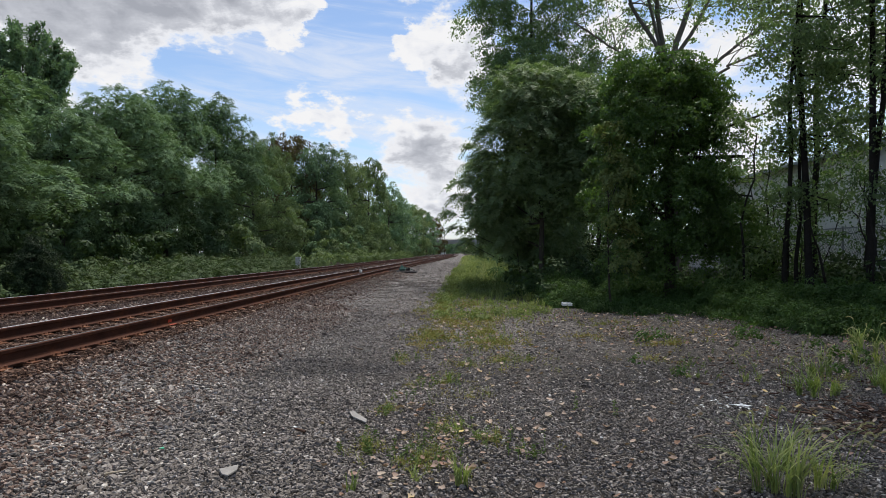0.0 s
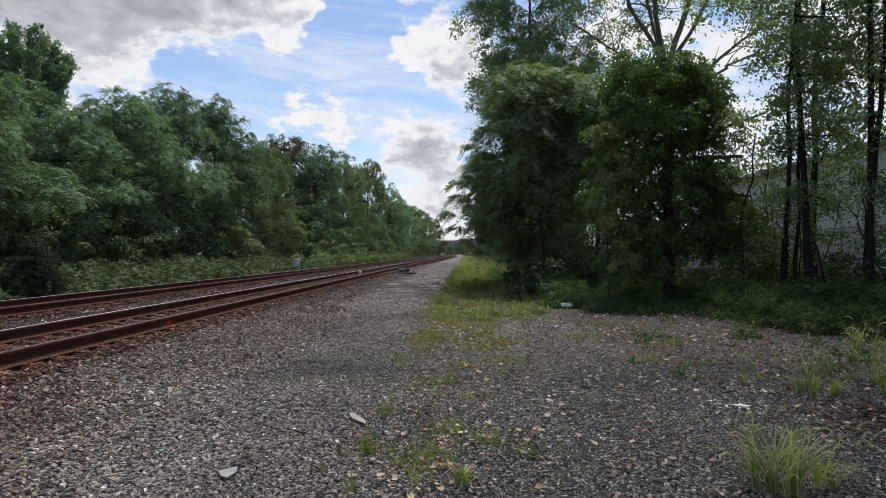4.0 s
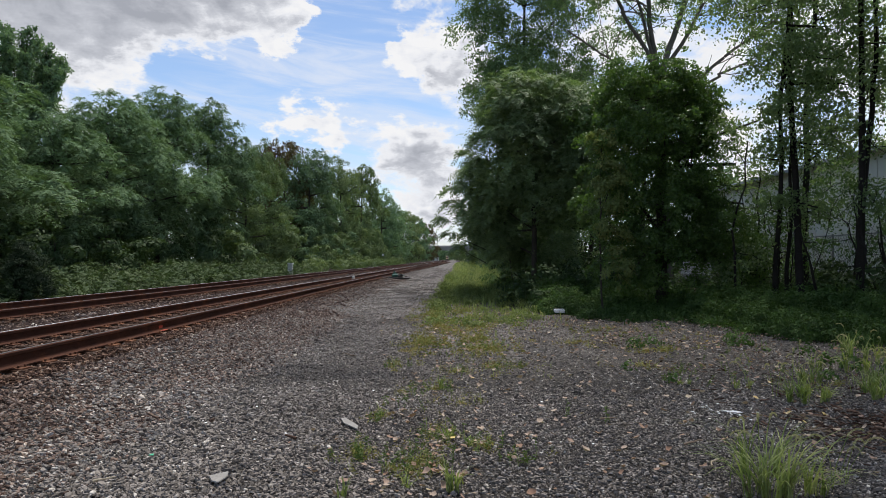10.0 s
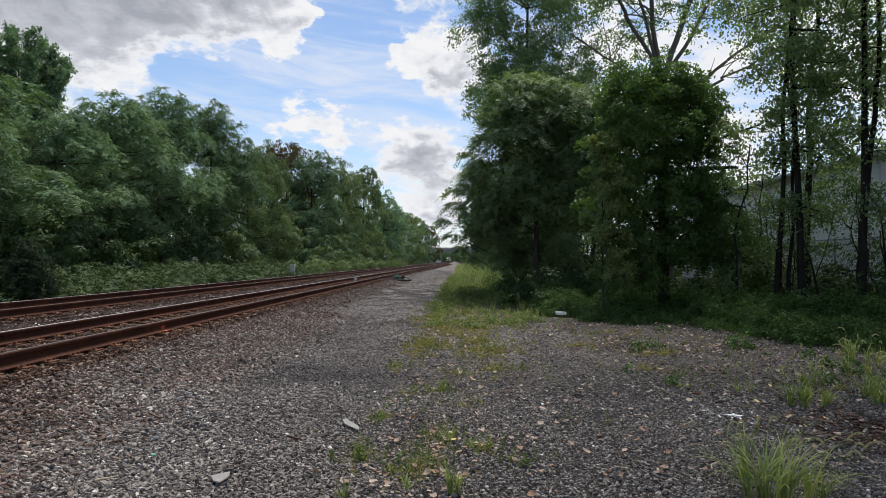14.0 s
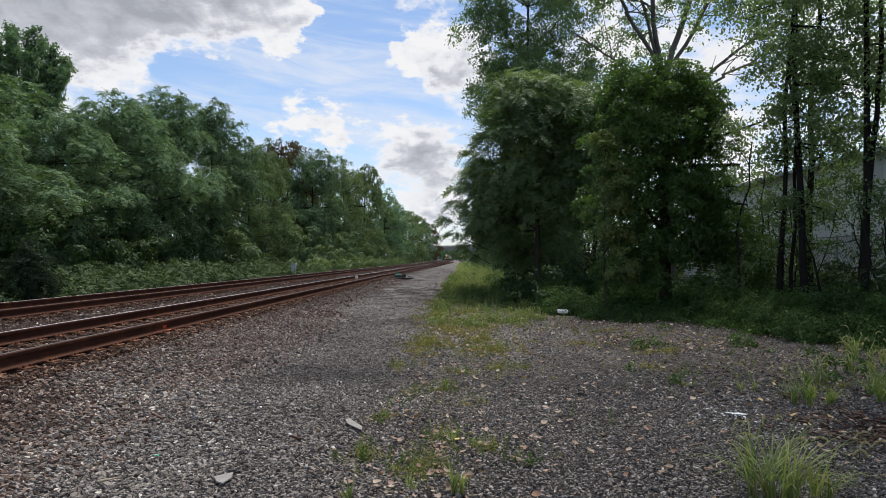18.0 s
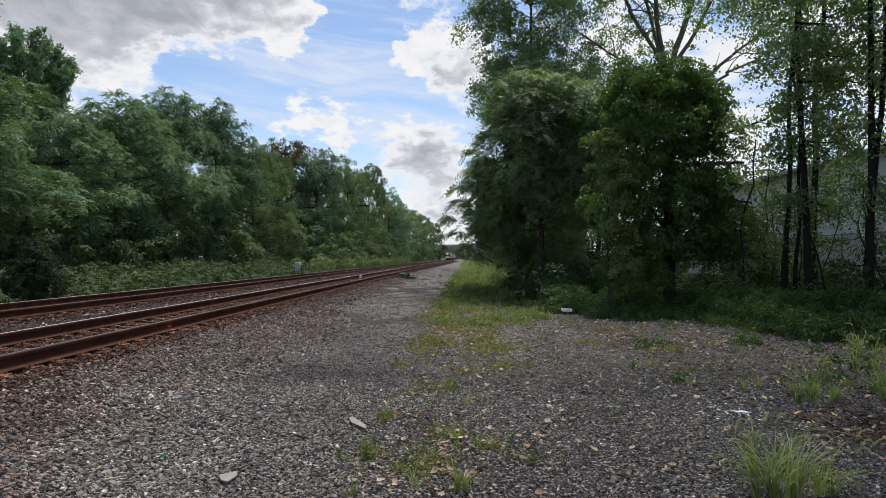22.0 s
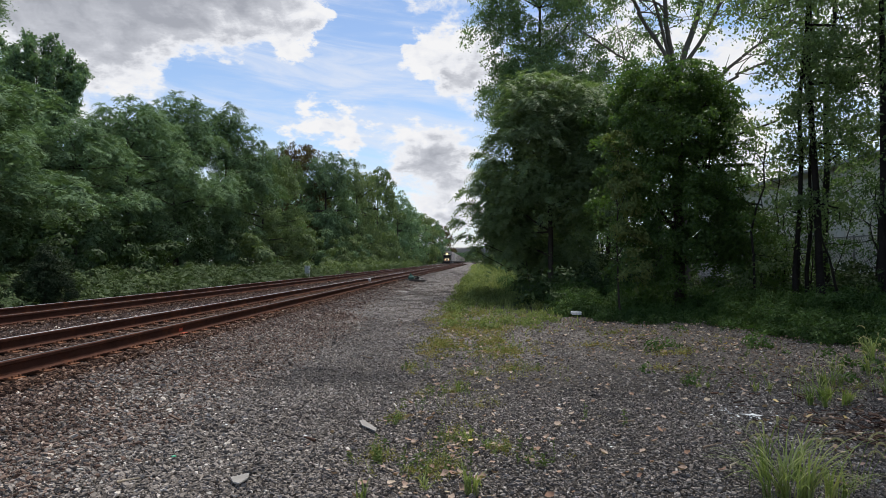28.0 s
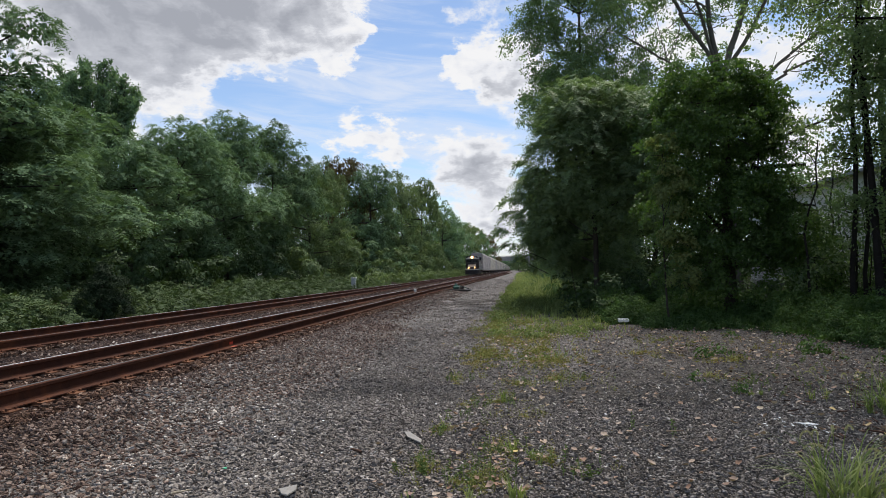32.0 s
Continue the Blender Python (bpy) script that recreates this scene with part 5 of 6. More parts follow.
def build_cabinet():
    c = tagged(empty("relay_cabinet", pose(-13.6, 56, 0.05)), "narrow pale grey trackside cabinet among the weeds", "cabinet")
    part("body", boxes((-0.19, 0.19, -0.2, 0.2, 0.12, 1.05), bevel=0.012), CABINET, c)
    part("plinth", boxes((-0.16, 0.16, -0.17, 0.17, 0, 0.12)), CONCRETE, c)
    part("cap", boxes((-0.22, 0.22, -0.23, 0.23, 1.05, 1.09), bevel=0.008), CABINET, c)
    d = part("door", boxes((-0.16, 0.16, -0.215, -0.2, 0.18, 1.0), bevel=0.004), CABINET, c)
    part("handle", boxes((0.09, 0.12, -0.235, -0.215, 0.52, 0.66)), DARK_STEEL, d)


build_cabinet()


def build_switch_stand():
    s = tagged(empty("switch_stand", pose(-4.15, 47.5, 0.1)), "low dark green switch stand on long ties beside the track", "switch stand")
    for y in (-0.6, -0.1, 0.4):
        part("head_block", boxes((-0.9, 1.0, y - 0.12, y + 0.12, 0, 0.11), bevel=0.012), DARK_STEEL, s)
    part("base_plate", boxes((-0.42, 0.55, -0.3, 0.25, 0.11, 0.15), bevel=0.006), DARK_STEEL, s)
    part("housing", boxes((-0.24, 0.2, -0.2, 0.16, 0.15, 0.34), bevel=0.04), GREEN_PAINT, s)
    part("crank_box", boxes((0.22, 0.5, -0.16, 0.14, 0.15, 0.27), bevel=0.02), DARK_STEEL, s)
    part("gear_cover", cylinder(bmesh.new(), (-0.06, -0.02, 0.34), (-0.06, -0.02, 0.46), 0.15, 0.09), GREEN_PAINT, s)
    part("counterweight", cylinder(bmesh.new(), (0.45, -0.2, 0.25), (0.45, 0.0, 0.25), 0.1), DARK_STEEL, s)
    lever = part("lever", cylinder(bmesh.new(), (0.0, 0, 0.42), (0.7, 0, 0.2), 0.022), GREEN_PAINT, s)
    part("grip", cylinder(bmesh.new(), (0.7, 0, 0.2), (0.86, 0, 0.15), 0.03), DARK_STEEL, lever)
    part("mast", cylinder(bmesh.new(), (-0.06, -0.02, 0.46), (-0.06, -0.02, 0.58), 0.05, 0.03), GREEN_PAINT, s)
    part("connecting_rod", cylinder(bmesh.new(), (-0.3, 0.05, 0.14), (-2.2, 0.05, 0.16), 0.02), DARK_STEEL, s)


build_switch_stand()
d = tagged(empty("rail_block", pose(-6.52, 43.5, 0.19)), "small pale metal block clamped beside the rail", "block")
part("body", boxes((-0.05, 0.07, -0.2, 0.2, 0, 0.2), bevel=0.015), CABINET, d)
part("foot", boxes((-0.06, 0.14, -0.1, 0.1, 0, 0.03)), DARK_STEEL, d)


def build_sign():
    s = tagged(empty("round_marker_sign", pose(-14.2, 134, 0)), "small round white marker on a post by the shrubs", "sign")
    part("post", cylinder(bmesh.new(), (0, 0, 0), (0, 0, 2.2), 0.03), DARK_STEEL, s)
    part("disc", cylinder(bmesh.new(), (0, -0.05, 2.35), (0, -0.02, 2.35), 0.2, sides=20), WHITE_PAINT, s)


build_sign()

# ---- verge, weeds and litter on the lot ----


def blades(rng, x, y, height, width, lean=0.5):
    """Bent grass blades in three lengths each."""
    k = len(x)
    z = gz(x, y) - 0.01
    a = rng.uniform(0, 2 * np.pi, k)
    d = np.stack([np.cos(a), np.sin(a), np.zeros(k)], 1)
    s = np.stack([-np.sin(a), np.cos(a), np.zeros(k)], 1) * (width * rng.uniform(0.5, 1.2, k))[:, None]
    h = height * np.clip(rng.lognormal(-0.15, 0.4, k), 0.25, 1.7)
    b = (lean * rng.uniform(0.05, 1.0, k) ** 1.2 * h)[:, None]
    p0 = np.stack([x, y, z], 1)
    up = np.array([0, 0, 1.0])
    p1 = p0 + up * (h * 0.5)[:, None] + d * b * 0.2
    p2 = p0 + up * (h * 0.85)[:, None] + d * b * 0.6
    p3 = p0 + up * (h * 0.95)[:, None] - up * b * 0.25 + d * b * 1.15
    V = np.stack([p0 - s, p0 + s, p1 + s * 0.9, p1 - s * 0.9, p2 + s * 0.6, p2 - s * 0.6, p3 + s * 0.08, p3 - s * 0.08], 1)
    q = np.array([[0, 1, 2, 3], [3, 2, 4, 5], [5, 4, 6, 7]])
    F = (np.arange(k)[:, None, None] * 8 + q[None]).reshape(-1, 4)
    return V.reshape(-1, 3), F


def build_verge():
    rng = np.random.default_rng(61)
    # tall grass along the path's edge, in patches, thin towards the gravel
    k = 44000
    y = 11.5 + 240 * rng.random(k) ** 2.6
    left = np.interp(y, [11, 20, 40, 92, 250], [-0.85, -0.9, -0.8, -0.35, 0.2]) + 0.25 * np.sin(y * 1.3) + 0.15 * np.sin(y * 3.1)
    x = left + rng.random(k) ** 1.2 * np.interp(y, [11, 17, 65, 250], [1.6, 3.6, 5.0, 7.0])
    patch = np.sin(x * 3.1 + y * 1.3) * np.sin(y * 2.1 - x * 1.7) + 0.6 * np.sin(x * 7.3 - y * 4.1)
    keep = rng.random(k) < np.clip((x - left) * 0.7 + 0.1 + 0.4 * patch, 0.02, 1) * np.clip((y - 15) / 10, 0.05, 0.55)
    x, y, left, patch = x[keep], y[keep], left[keep], patch[keep]
    h = np.interp(x - left, [0, 0.8, 2.5], [0.1, 0.28, 0.5]) * (1 + 0.3 * patch) * np.interp(y, [14, 20, 25, 31], [0.18, 0.34, 0.8, 1.1])
    tagged(array_part("verge_grass", *blades(rng, x, y, h, 0.003 + 0.00032 * y, 1.0), GRASS), "tall bright green grass along the edge of the path", "grass", kind="stuff")
    spots = []
    for yy in 15 + 45 * rng.random(900) ** 1.1:
        lx = np.interp(yy, [11, 20, 50], [-0.6, -0.7, -0.4])
        spots.append((lx + rng.random() ** 1.2 * np.interp(yy, [13, 18, 50], [1.2, 3.4, 3.8]), yy, rng.uniform(0.15, 0.35), rng.uniform(0.12, 0.36) * np.interp(yy, [15, 21, 26], [0.2, 0.5, 1.4])))
    spots = [q for q in spots if q[1] > 21.5 or rng.random() < 0.35]
    bank_of_weeds("verge_weeds", rng, spots, 17, 0.068, VERGE_LEAF, "light green leafy weeds mixed into the verge grass", 0.15)
    # dark weeds at the foot of the trees: ragged front, taller behind
    spots = []
    for k in range(840):
        x = 1.6 + rng.random() * 8.8
        edge = np.interp(x, [1.8, 2.2, 2.5, 2.9, 3.4, 5.9, 6.1, 6.5, 7.2, 10.4], [29.4, 24.5, 19.8, 18.6, 18.8, 18.6, 16.5, 13.8, 12.2, 10.6]) + 0.7 * math.sin(x * 3.7) + 0.7 * math.sin(x * 8.3)
        back = rng.random() ** 1.3 * (4.5 if x < 6 else 8.5)
        spots.append((x, edge + back - 0.4, rng.uniform(0.14, 0.4), rng.uniform(0.06, 0.3) + 0.17 * min(back, 3.0)))
    for k in range(26):
        u = rng.random() ** 0.6
        spots.append((1.5 + u * 6.0, rng.uniform(9.0, 16.0) - u * 1.5, rng.uniform(0.04, 0.13), rng.uniform(0.04, 0.1)))
    for k in range(5):
        spots.append((rng.normal(5.3, 0.5), rng.normal(8.8, 0.6), rng.uniform(0.08, 0.18), rng.uniform(0.08, 0.22)))
    spots += [(2.6, 8.3, 0.09, 0.11), (2.68, 8.38, 0.07, 0.12), (3.02, 9.2, 0.1, 0.09), (3.15, 9.3, 0.08, 0.08)]
    for k in range(210):
        x = 1.4 + rng.random() * 8.0
        edge = np.interp(x, [1.8, 2.2, 2.5, 2.9, 3.4, 5.9, 6.1, 6.5, 7.2, 10.4], [29.4, 24.5, 19.8, 18.6, 18.8, 18.6, 16.5, 13.8, 12.2, 10.6])
        spots.append((x, edge - abs(rng.normal(0, 1.8)) * (0.3 + abs(math.sin(x * 2.3))), rng.uniform(0.06, 0.2), rng.uniform(0.05, 0.18)))
    spots = [q for q in spots if not (2.3 < q[0] < 3.3 and 14.0 < q[1] < 18.5)]
    bank_of_weeds("weed_bank", rng, spots, 34, 0.066, WEED, "dark green weeds at the foot of the trees", 0.2)
    spots = [(rng.uniform(3.0, 6.6), rng.uniform(16.6, 19.0), rng.uniform(0.08, 0.24), rng.uniform(0.06, 0.2)) for k in range(46)]
    spots += [(rng.normal(5.9, 0.5), rng.uniform(10.0, 16.8), rng.uniform(0.1, 0.28), rng.uniform(0.08, 0.26)) for k in range(26)]
    spots += [(rng.uniform(6.0, 8.4), rng.uniform(11.0, 17.0), rng.uniform(0.14, 0.34), rng.uniform(0.3, 0.6)) for k in range(16)]
    spots = [q for q in spots if not (2.3 < q[0] < 3.3 and q[1] < 18.5)]
    bank_of_weeds("weed_sprigs", rng, spots, 20, 0.06, WEED, "green leafy sprigs at the ragged edge of the weeds", 0.16)
    k = 5000
    x = 1.0 + rng.random(k) * 9
    y = np.interp(x, [1.8, 2.2, 2.5, 2.9, 3.4, 5.9, 6.1, 6.5, 7.2, 10.4], [29.4, 24.5, 19.8, 18.6, 18.8, 18.6, 16.5, 13.8, 12.2, 10.6]) + rng.normal(0.2, 1.0, k) * (1 + 0.5 * np.sin(x * 5))
    keep = ~((x > 2.3) & (x < 3.3) & (y < 18.4))
    tagged(array_part("weed_grass", *blades(rng, x[keep], y[keep], 0.28, 0.008, 0.9), WEED), "thin grass among the weeds below the trees", "grass", kind="stuff")
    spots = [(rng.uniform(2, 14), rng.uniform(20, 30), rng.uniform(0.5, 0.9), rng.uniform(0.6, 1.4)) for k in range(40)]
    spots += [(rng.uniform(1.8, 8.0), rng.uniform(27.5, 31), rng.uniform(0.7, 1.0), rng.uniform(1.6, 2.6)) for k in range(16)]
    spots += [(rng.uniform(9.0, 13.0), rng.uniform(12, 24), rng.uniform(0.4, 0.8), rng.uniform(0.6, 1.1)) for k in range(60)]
    bank_of_weeds("undergrowth", rng, spots, 40, 0.14, LEAF_SHADED, "undergrowth between the trunks, its shade put into the leaf colour", 0.4)


build_verge()


def arching(rng, x, y, height, width, reach=0.8):
    """Long blades that rise, bow over and hang at the tip; places about the thing's own base."""
    k = len(x)
    a = np.arctan2(y, x) + rng.normal(0, 0.9, k)
    d = np.stack([np.cos(a), np.sin(a), np.zeros(k)], 1)
    side = np.stack([-np.sin(a), np.cos(a), np.zeros(k)], 1)
    h = (height * rng.uniform(0.5, 1.15, k))[:, None]
    r = h * (reach * rng.uniform(0.15, 1.0, k))[:, None]
    w = (width * rng.uniform(0.6, 1.2, k))[:, None]
    drop = rng.uniform(0.0, 0.5, k)[:, None]
    rows = []
    for s, wide in ((0.0, 0.6), (0.25, 1.0), (0.5, 1.0), (0.72, 0.8), (0.88, 0.5), (1.0, 0.08)):
        p = np.stack([x, y, np.full(k, -0.01)], 1) + d * r * s ** 1.9
        p[:, 2:] += h * (1.25 * s - (0.25 + drop) * s ** 3)
        rows += [p - side * w * wide, p + side * w * wide]
    V = np.stack(rows, 1)
    q = np.array([[2 * i, 2 * i + 1, 2 * i + 3, 2 * i + 2] for i in range(5)])
    F = (np.arange(k)[:, None, None] * 12 + q[None]).reshape(-1, 4)
    return V.reshape(-1, 3), F


def build_low_weeds():
    rng = np.random.default_rng(67)
    # yellowing weeds in small airy plants down the lot
    sets, gold = [], []
    for cx, cy, rx, ry, k in ((-0.55, 12.0, 0.6, 3.0, 150), (0.35, 12.8, 0.9, 2.6, 105), (0.6, 11.2, 0.75, 1.1, 60), (0.6, 9.4, 0.75, 1.1, 60), (-0.72, 6.35, 0.12, 0.2, 8), (-0.73, 5.25, 0.2, 0.28, 20), (-0.25, 4.95, 0.3, 0.5, 46),
                              (-0.13, 5.8, 0.2, 0.3, 16), (-0.54, 7.6, 0.16, 0.2, 8), (-0.22, 7.85, 0.25, 0.3, 12), (0, 9.1, 0.3, 0.4, 14), (-0.8, 9.7, 0.2, 0.4, 8), (0.25, 5.3, 0.4, 0.4, 10), (0.1, 7.0, 0.5, 0.6, 12),
                              (2.6, 9.6, 0.6, 0.4, 18), (3.4, 11.2, 1.2, 0.9, 30), (3.0, 14.5, 2.2, 1.6, 46), (4.6, 8.2, 1.0, 0.7, 24), (0.6, 15.5, 1.0, 2.0, 60), (-0.55, 18.0, 0.7, 4.0, 230), (0.3, 19.0, 0.9, 3.5, 130), (-0.5, 23.5, 0.8, 3.0, 120), (-0.2, 14.5, 0.6, 1.5, 80), (2.0, 12.0, 0.8, 0.6, 16)):
        a, r = rng.uniform(0, 2 * np.pi, k), np.clip(np.abs(rng.normal(0, 0.55, k)), 0, 1.3)
        x, y = cx + rx * r * np.cos(a), cy + ry * r * np.sin(a)
        n = rng.integers(7, 26, k)
        i = np.repeat(np.arange(k), n)
        size = rng.uniform(0.02, 0.07, k)[i]
        off = rng.normal(0, 1, (len(i), 2)) * size[:, None]
        px, py = x[i] + off[:, 0], y[i] + off[:, 1]
        z = gz(px, py) + 0.012 + np.abs(rng.normal(0, 1.0, len(i))) * size * np.clip(1.6 - np.hypot(off[:, 0], off[:, 1]) / size, 0.1, 1.6)
        gold.append(leaves(rng, np.stack([px, py, z], 1), np.tile([0, 0, 1.0], (len(i), 1)), 0.029 if cy < 11 else 0.046, 0.011 if cy < 11 else 0.018, 0.9))
        j = rng.random(len(i)) < 0.26
        sets.append(blades(rng, px[j], py[j], 0.085, 0.0022, 1.2))
    # upright seedlings with small narrow leaves up their stems
    stems, sprout = [], []
    for cx, cy, r, k in ((-0.72, 6.25, 0.14, 7), (-0.11, 5.73, 0.2, 12), (-0.26, 4.97, 0.3, 22), (-0.74, 5.23, 0.2, 12), (0.46, 4.97, 0.22, 9), (0.2, 5.23, 0.25, 7), (-0.76, 9.5, 0.25, 9), (-0.25, 7.6, 0.3, 14), (0.36, 11.6, 0.3, 10),
                         (0.5, 9.0, 0.5, 8), (-0.5, 6.9, 0.25, 7), (1.2, 6.2, 0.5, 4), (0.05, 10.4, 0.5, 12), (3.2, 8.4, 0.5, 8), (2.62, 8.37, 0.09, 9), (3.02, 9.1, 0.2, 12), (4.0, 9.6, 0.8, 12), (4.4, 11.6, 1.2, 16), (2.4, 12.6, 0.8, 6)):
        for j in range(k):
            a, q = rng.uniform(0, 2 * np.pi), r * math.sqrt(rng.random())
            x, y = cx + q * math.cos(a), cy + q * math.sin(a)
            h = rng.uniform(0.05, 0.17)
            foot = np.array([x, y, float(gz(x, y))])
            top = foot + np.array([rng.normal(0, 0.25) * h, rng.normal(0, 0.25) * h, h])
            stems.append(tube([foot, (foot + top) / 2 + rng.normal(0, 0.004, 3), top], [0.0022, 0.0018, 0.0012], 4))
            m = rng.integers(9, 20)
            u = rng.uniform(0.15, 1.0, m)[:, None]
            away = unit(np.stack([rng.normal(0, 1, m), rng.normal(0, 1, m), rng.uniform(0.1, 0.9, m)], 1))
            length = rng.uniform(0.018, 0.042, m)[:, None]
            b = unit(np.cross(away, rng.normal(0, 1, (m, 3)))) * length * 0.17
            p = foot + (top - foot) * u
            V = np.stack([p, p + away * length * 0.5 + b, p + away * length - [0, 0, 0.006], p + away * length * 0.5 - b], 1).reshape(-1, 3)
            sprout.append((V, np.arange(len(V), dtype=np.int32).reshape(-1, 4)))
    tagged(array_part("seedling_stems", *join(stems), LONG_GRASS), "thin green stems of weed seedlings in the gravel", "weeds", kind="stuff")
    tagged(array_part("seedling_leaves", *join(sprout), WEED_PALE), "small narrow leaves of upright weed seedlings", "weeds", kind="stuff")
    tagged(array_part("low_weeds", *join(gold), GOLD_WEED), "sparse yellow-green weeds creeping over the gravel", "weeds", kind="stuff")
    tagged(array_part("short_grass", *join(sets), LONG_GRASS), "short thin grass blades in the gravel", "grass", kind="stuff")
    # tufts of several crowns each
    g = "grass tufts on the gravel"
    for cx, cy, r, h, k, reach, mat in ((1.98, 4.28, 0.13, 0.46, 130, 1.15, LONG_GRASS), (2.28, 4.42, 0.15, 0.34, 80, 1.3, LONG_GRASS), (2.12, 4.75, 0.12, 0.42, 50, 1.0, LONG_GRASS), (0.0, 4.42, 0.06, 0.19, 46, 0.8, GRASS),
                                        (-0.70, 4.3, 0.025, 0.17, 22, 0.4, GRASS), (-0.05, 5.72, 0.06, 0.17, 34, 0.8, LONG_GRASS), (-0.70, 6.4, 0.03, 0.13, 14, 0.5, LONG_GRASS), (-0.12, 7.9, 0.05, 0.2, 24, 0.6, GRASS),
                                        (0.08, 5.4, 0.05, 0.12, 24, 1.0, LONG_GRASS), (-0.3, 4.5, 0.05, 0.12, 26, 1.0, LONG_GRASS), (2.75, 8.3, 0.12, 0.1, 70, 1.0, GRASS), (3.7, 7.2, 0.2, 0.3, 110, 1.7, LONG_GRASS), (3.95, 7.5, 0.24, 0.26, 80, 1.4, LONG_GRASS),
                                        (4.55, 7.35, 0.25, 0.3, 100, 1.6, LONG_GRASS), (4.9, 7.9, 0.3, 0.28, 80, 1.4, LONG_GRASS), (3.3, 7.9, 0.1, 0.14, 50, 1.0, LONG_GRASS), (4.3, 8.4, 0.3, 0.28, 110, 0.9, GRASS),
                                        (5.2, 8.4, 0.25, 0.32, 70, 1.1, LONG_GRASS), (5.5, 9.2, 0.3, 0.36, 80, 1.0, LONG_GRASS), (5.0, 9.4, 0.25, 0.26, 60, 1.0, GRASS), (6.0, 10.2, 0.35, 0.38, 90, 0.9, LONG_GRASS), (6.4, 11.2, 0.35, 0.36, 80, 0.9, GRASS)):
        tuft = tagged(empty("grass_tuft", pose(cx, cy, float(gz(cx, cy)))), "tuft of long arching green grass growing through gravel" if h > 0.25 else "small tuft of green grass growing through gravel", "grass", g)
        n = max(2, k // 24)
        for c in range(n):
            a, q = rng.uniform(0, 2 * np.pi), math.sqrt(rng.random()) * r
            m = k // n
            array_part("blade_clump", *arching(rng, q * math.cos(a) + rng.normal(0, 0.014, m), q * math.sin(a) + rng.normal(0, 0.014, m), h * rng.uniform(0.7, 1.15), 0.0034 + 0.003 * h, reach), mat, tuft)


build_low_weeds()


def build_foxtails():
    """Bristly nodding seed heads on bent stalks."""
    rng = np.random.default_rng(83)
    for x, y, n, h in ((3.55, 7.35, 6, 0.46), (3.95, 7.6, 6, 0.5), (4.6, 7.5, 5, 0.45), (1.95, 4.45, 3, 0.44), (2.42, 4.55, 7, 0.36), (2.2, 4.75, 3, 0.42), (3.3, 7.9, 3, 0.3), (4.9, 8.2, 5, 0.4), (5.4, 9.0, 5, 0.44), (5.9, 10.0, 5, 0.48)):
        tuft = tagged(empty("foxtail_grass", pose(x, y, float(gz(x, y)))), "clump of dry foxtail grass with pale nodding bristly heads", "grass", "foxtails on the lot")
        for k in range(n):
            px, py = rng.normal(0, 0.1, 2)
            a = rng.uniform(0, 2 * np.pi)
            d = np.array([math.cos(a), math.sin(a) * 0.6, 0])
            hh = h * rng.uniform(0.65, 1.1)
            lean = hh * rng.uniform(0.15, 0.45)
            foot, neck = np.array([px, py, -0.01]), np.array([px, py, hh]) + d * lean
            stalk = array_part("stalk", *tube([foot, foot + (neck - foot) * 0.5 - d * lean * 0.2, neck], [0.0034, 0.0028, 0.002], 4), LONG_GRASS, tuft)
            L, bow = rng.uniform(0.085, 0.125), rng.uniform(1.6, 2.8)
            m = 260
            s = rng.random(m)
            ang = 0.5 + bow * s
            c = neck + d * (L * (np.cos(0.5) - np.cos(ang)) / bow)[:, None] * 1.4
            c[:, 2] += L * (np.sin(ang) - np.sin(0.5)) / bow * 1.4
            away = unit(rng.normal(0, 1, (m, 3)))
            V, F = leaves(rng, c + away * 0.0065 * (1 - 0.5 * s)[:, None], np.cross(away, rng.normal(0, 1, (m, 3))), 0.014, 0.003, 0.1)
            array_part("seed_head", V, F, SEED, stalk, "pale straw-coloured bristly seed head")


build_foxtails()


def build_litter_layer():
    """Dark rotted leaves between the stones under the trees and along the lot's edge."""
    rng = np.random.default_rng(73)
    x = np.concatenate([rng.uniform(2.6, 7.4, 2600), rng.normal(3.7, 0.5, 500), rng.uniform(1.5, 7.0, 1500)])
    y = np.concatenate([5.2 + 8.5 * rng.random(2600), rng.normal(5.8, 0.5, 500), rng.uniform(12, 18.5, 1500)])
    keep = rng.random(len(x)) < np.clip((x - 2.2 + 0.25 * (y - 6)) / 3.0, 0.05, 1) * (0.6 + 0.4 * np.sin(x * 2.9 + y) * np.sin(y * 1.7))
    x, y = x[keep], y[keep]
    C = np.stack([x, y, gz(x, y) + rng.uniform(0.01, 0.022, len(x))], 1)
    tagged(array_part("leaf_litter", *leaves(rng, C, np.tile([0, 0, 1.0], (len(x), 1)), 0.06, 0.034, 0.35), LITTER), "dark rotting leaves lying over the edge of the lot", "leaves", kind="stuff")


build_litter_layer()


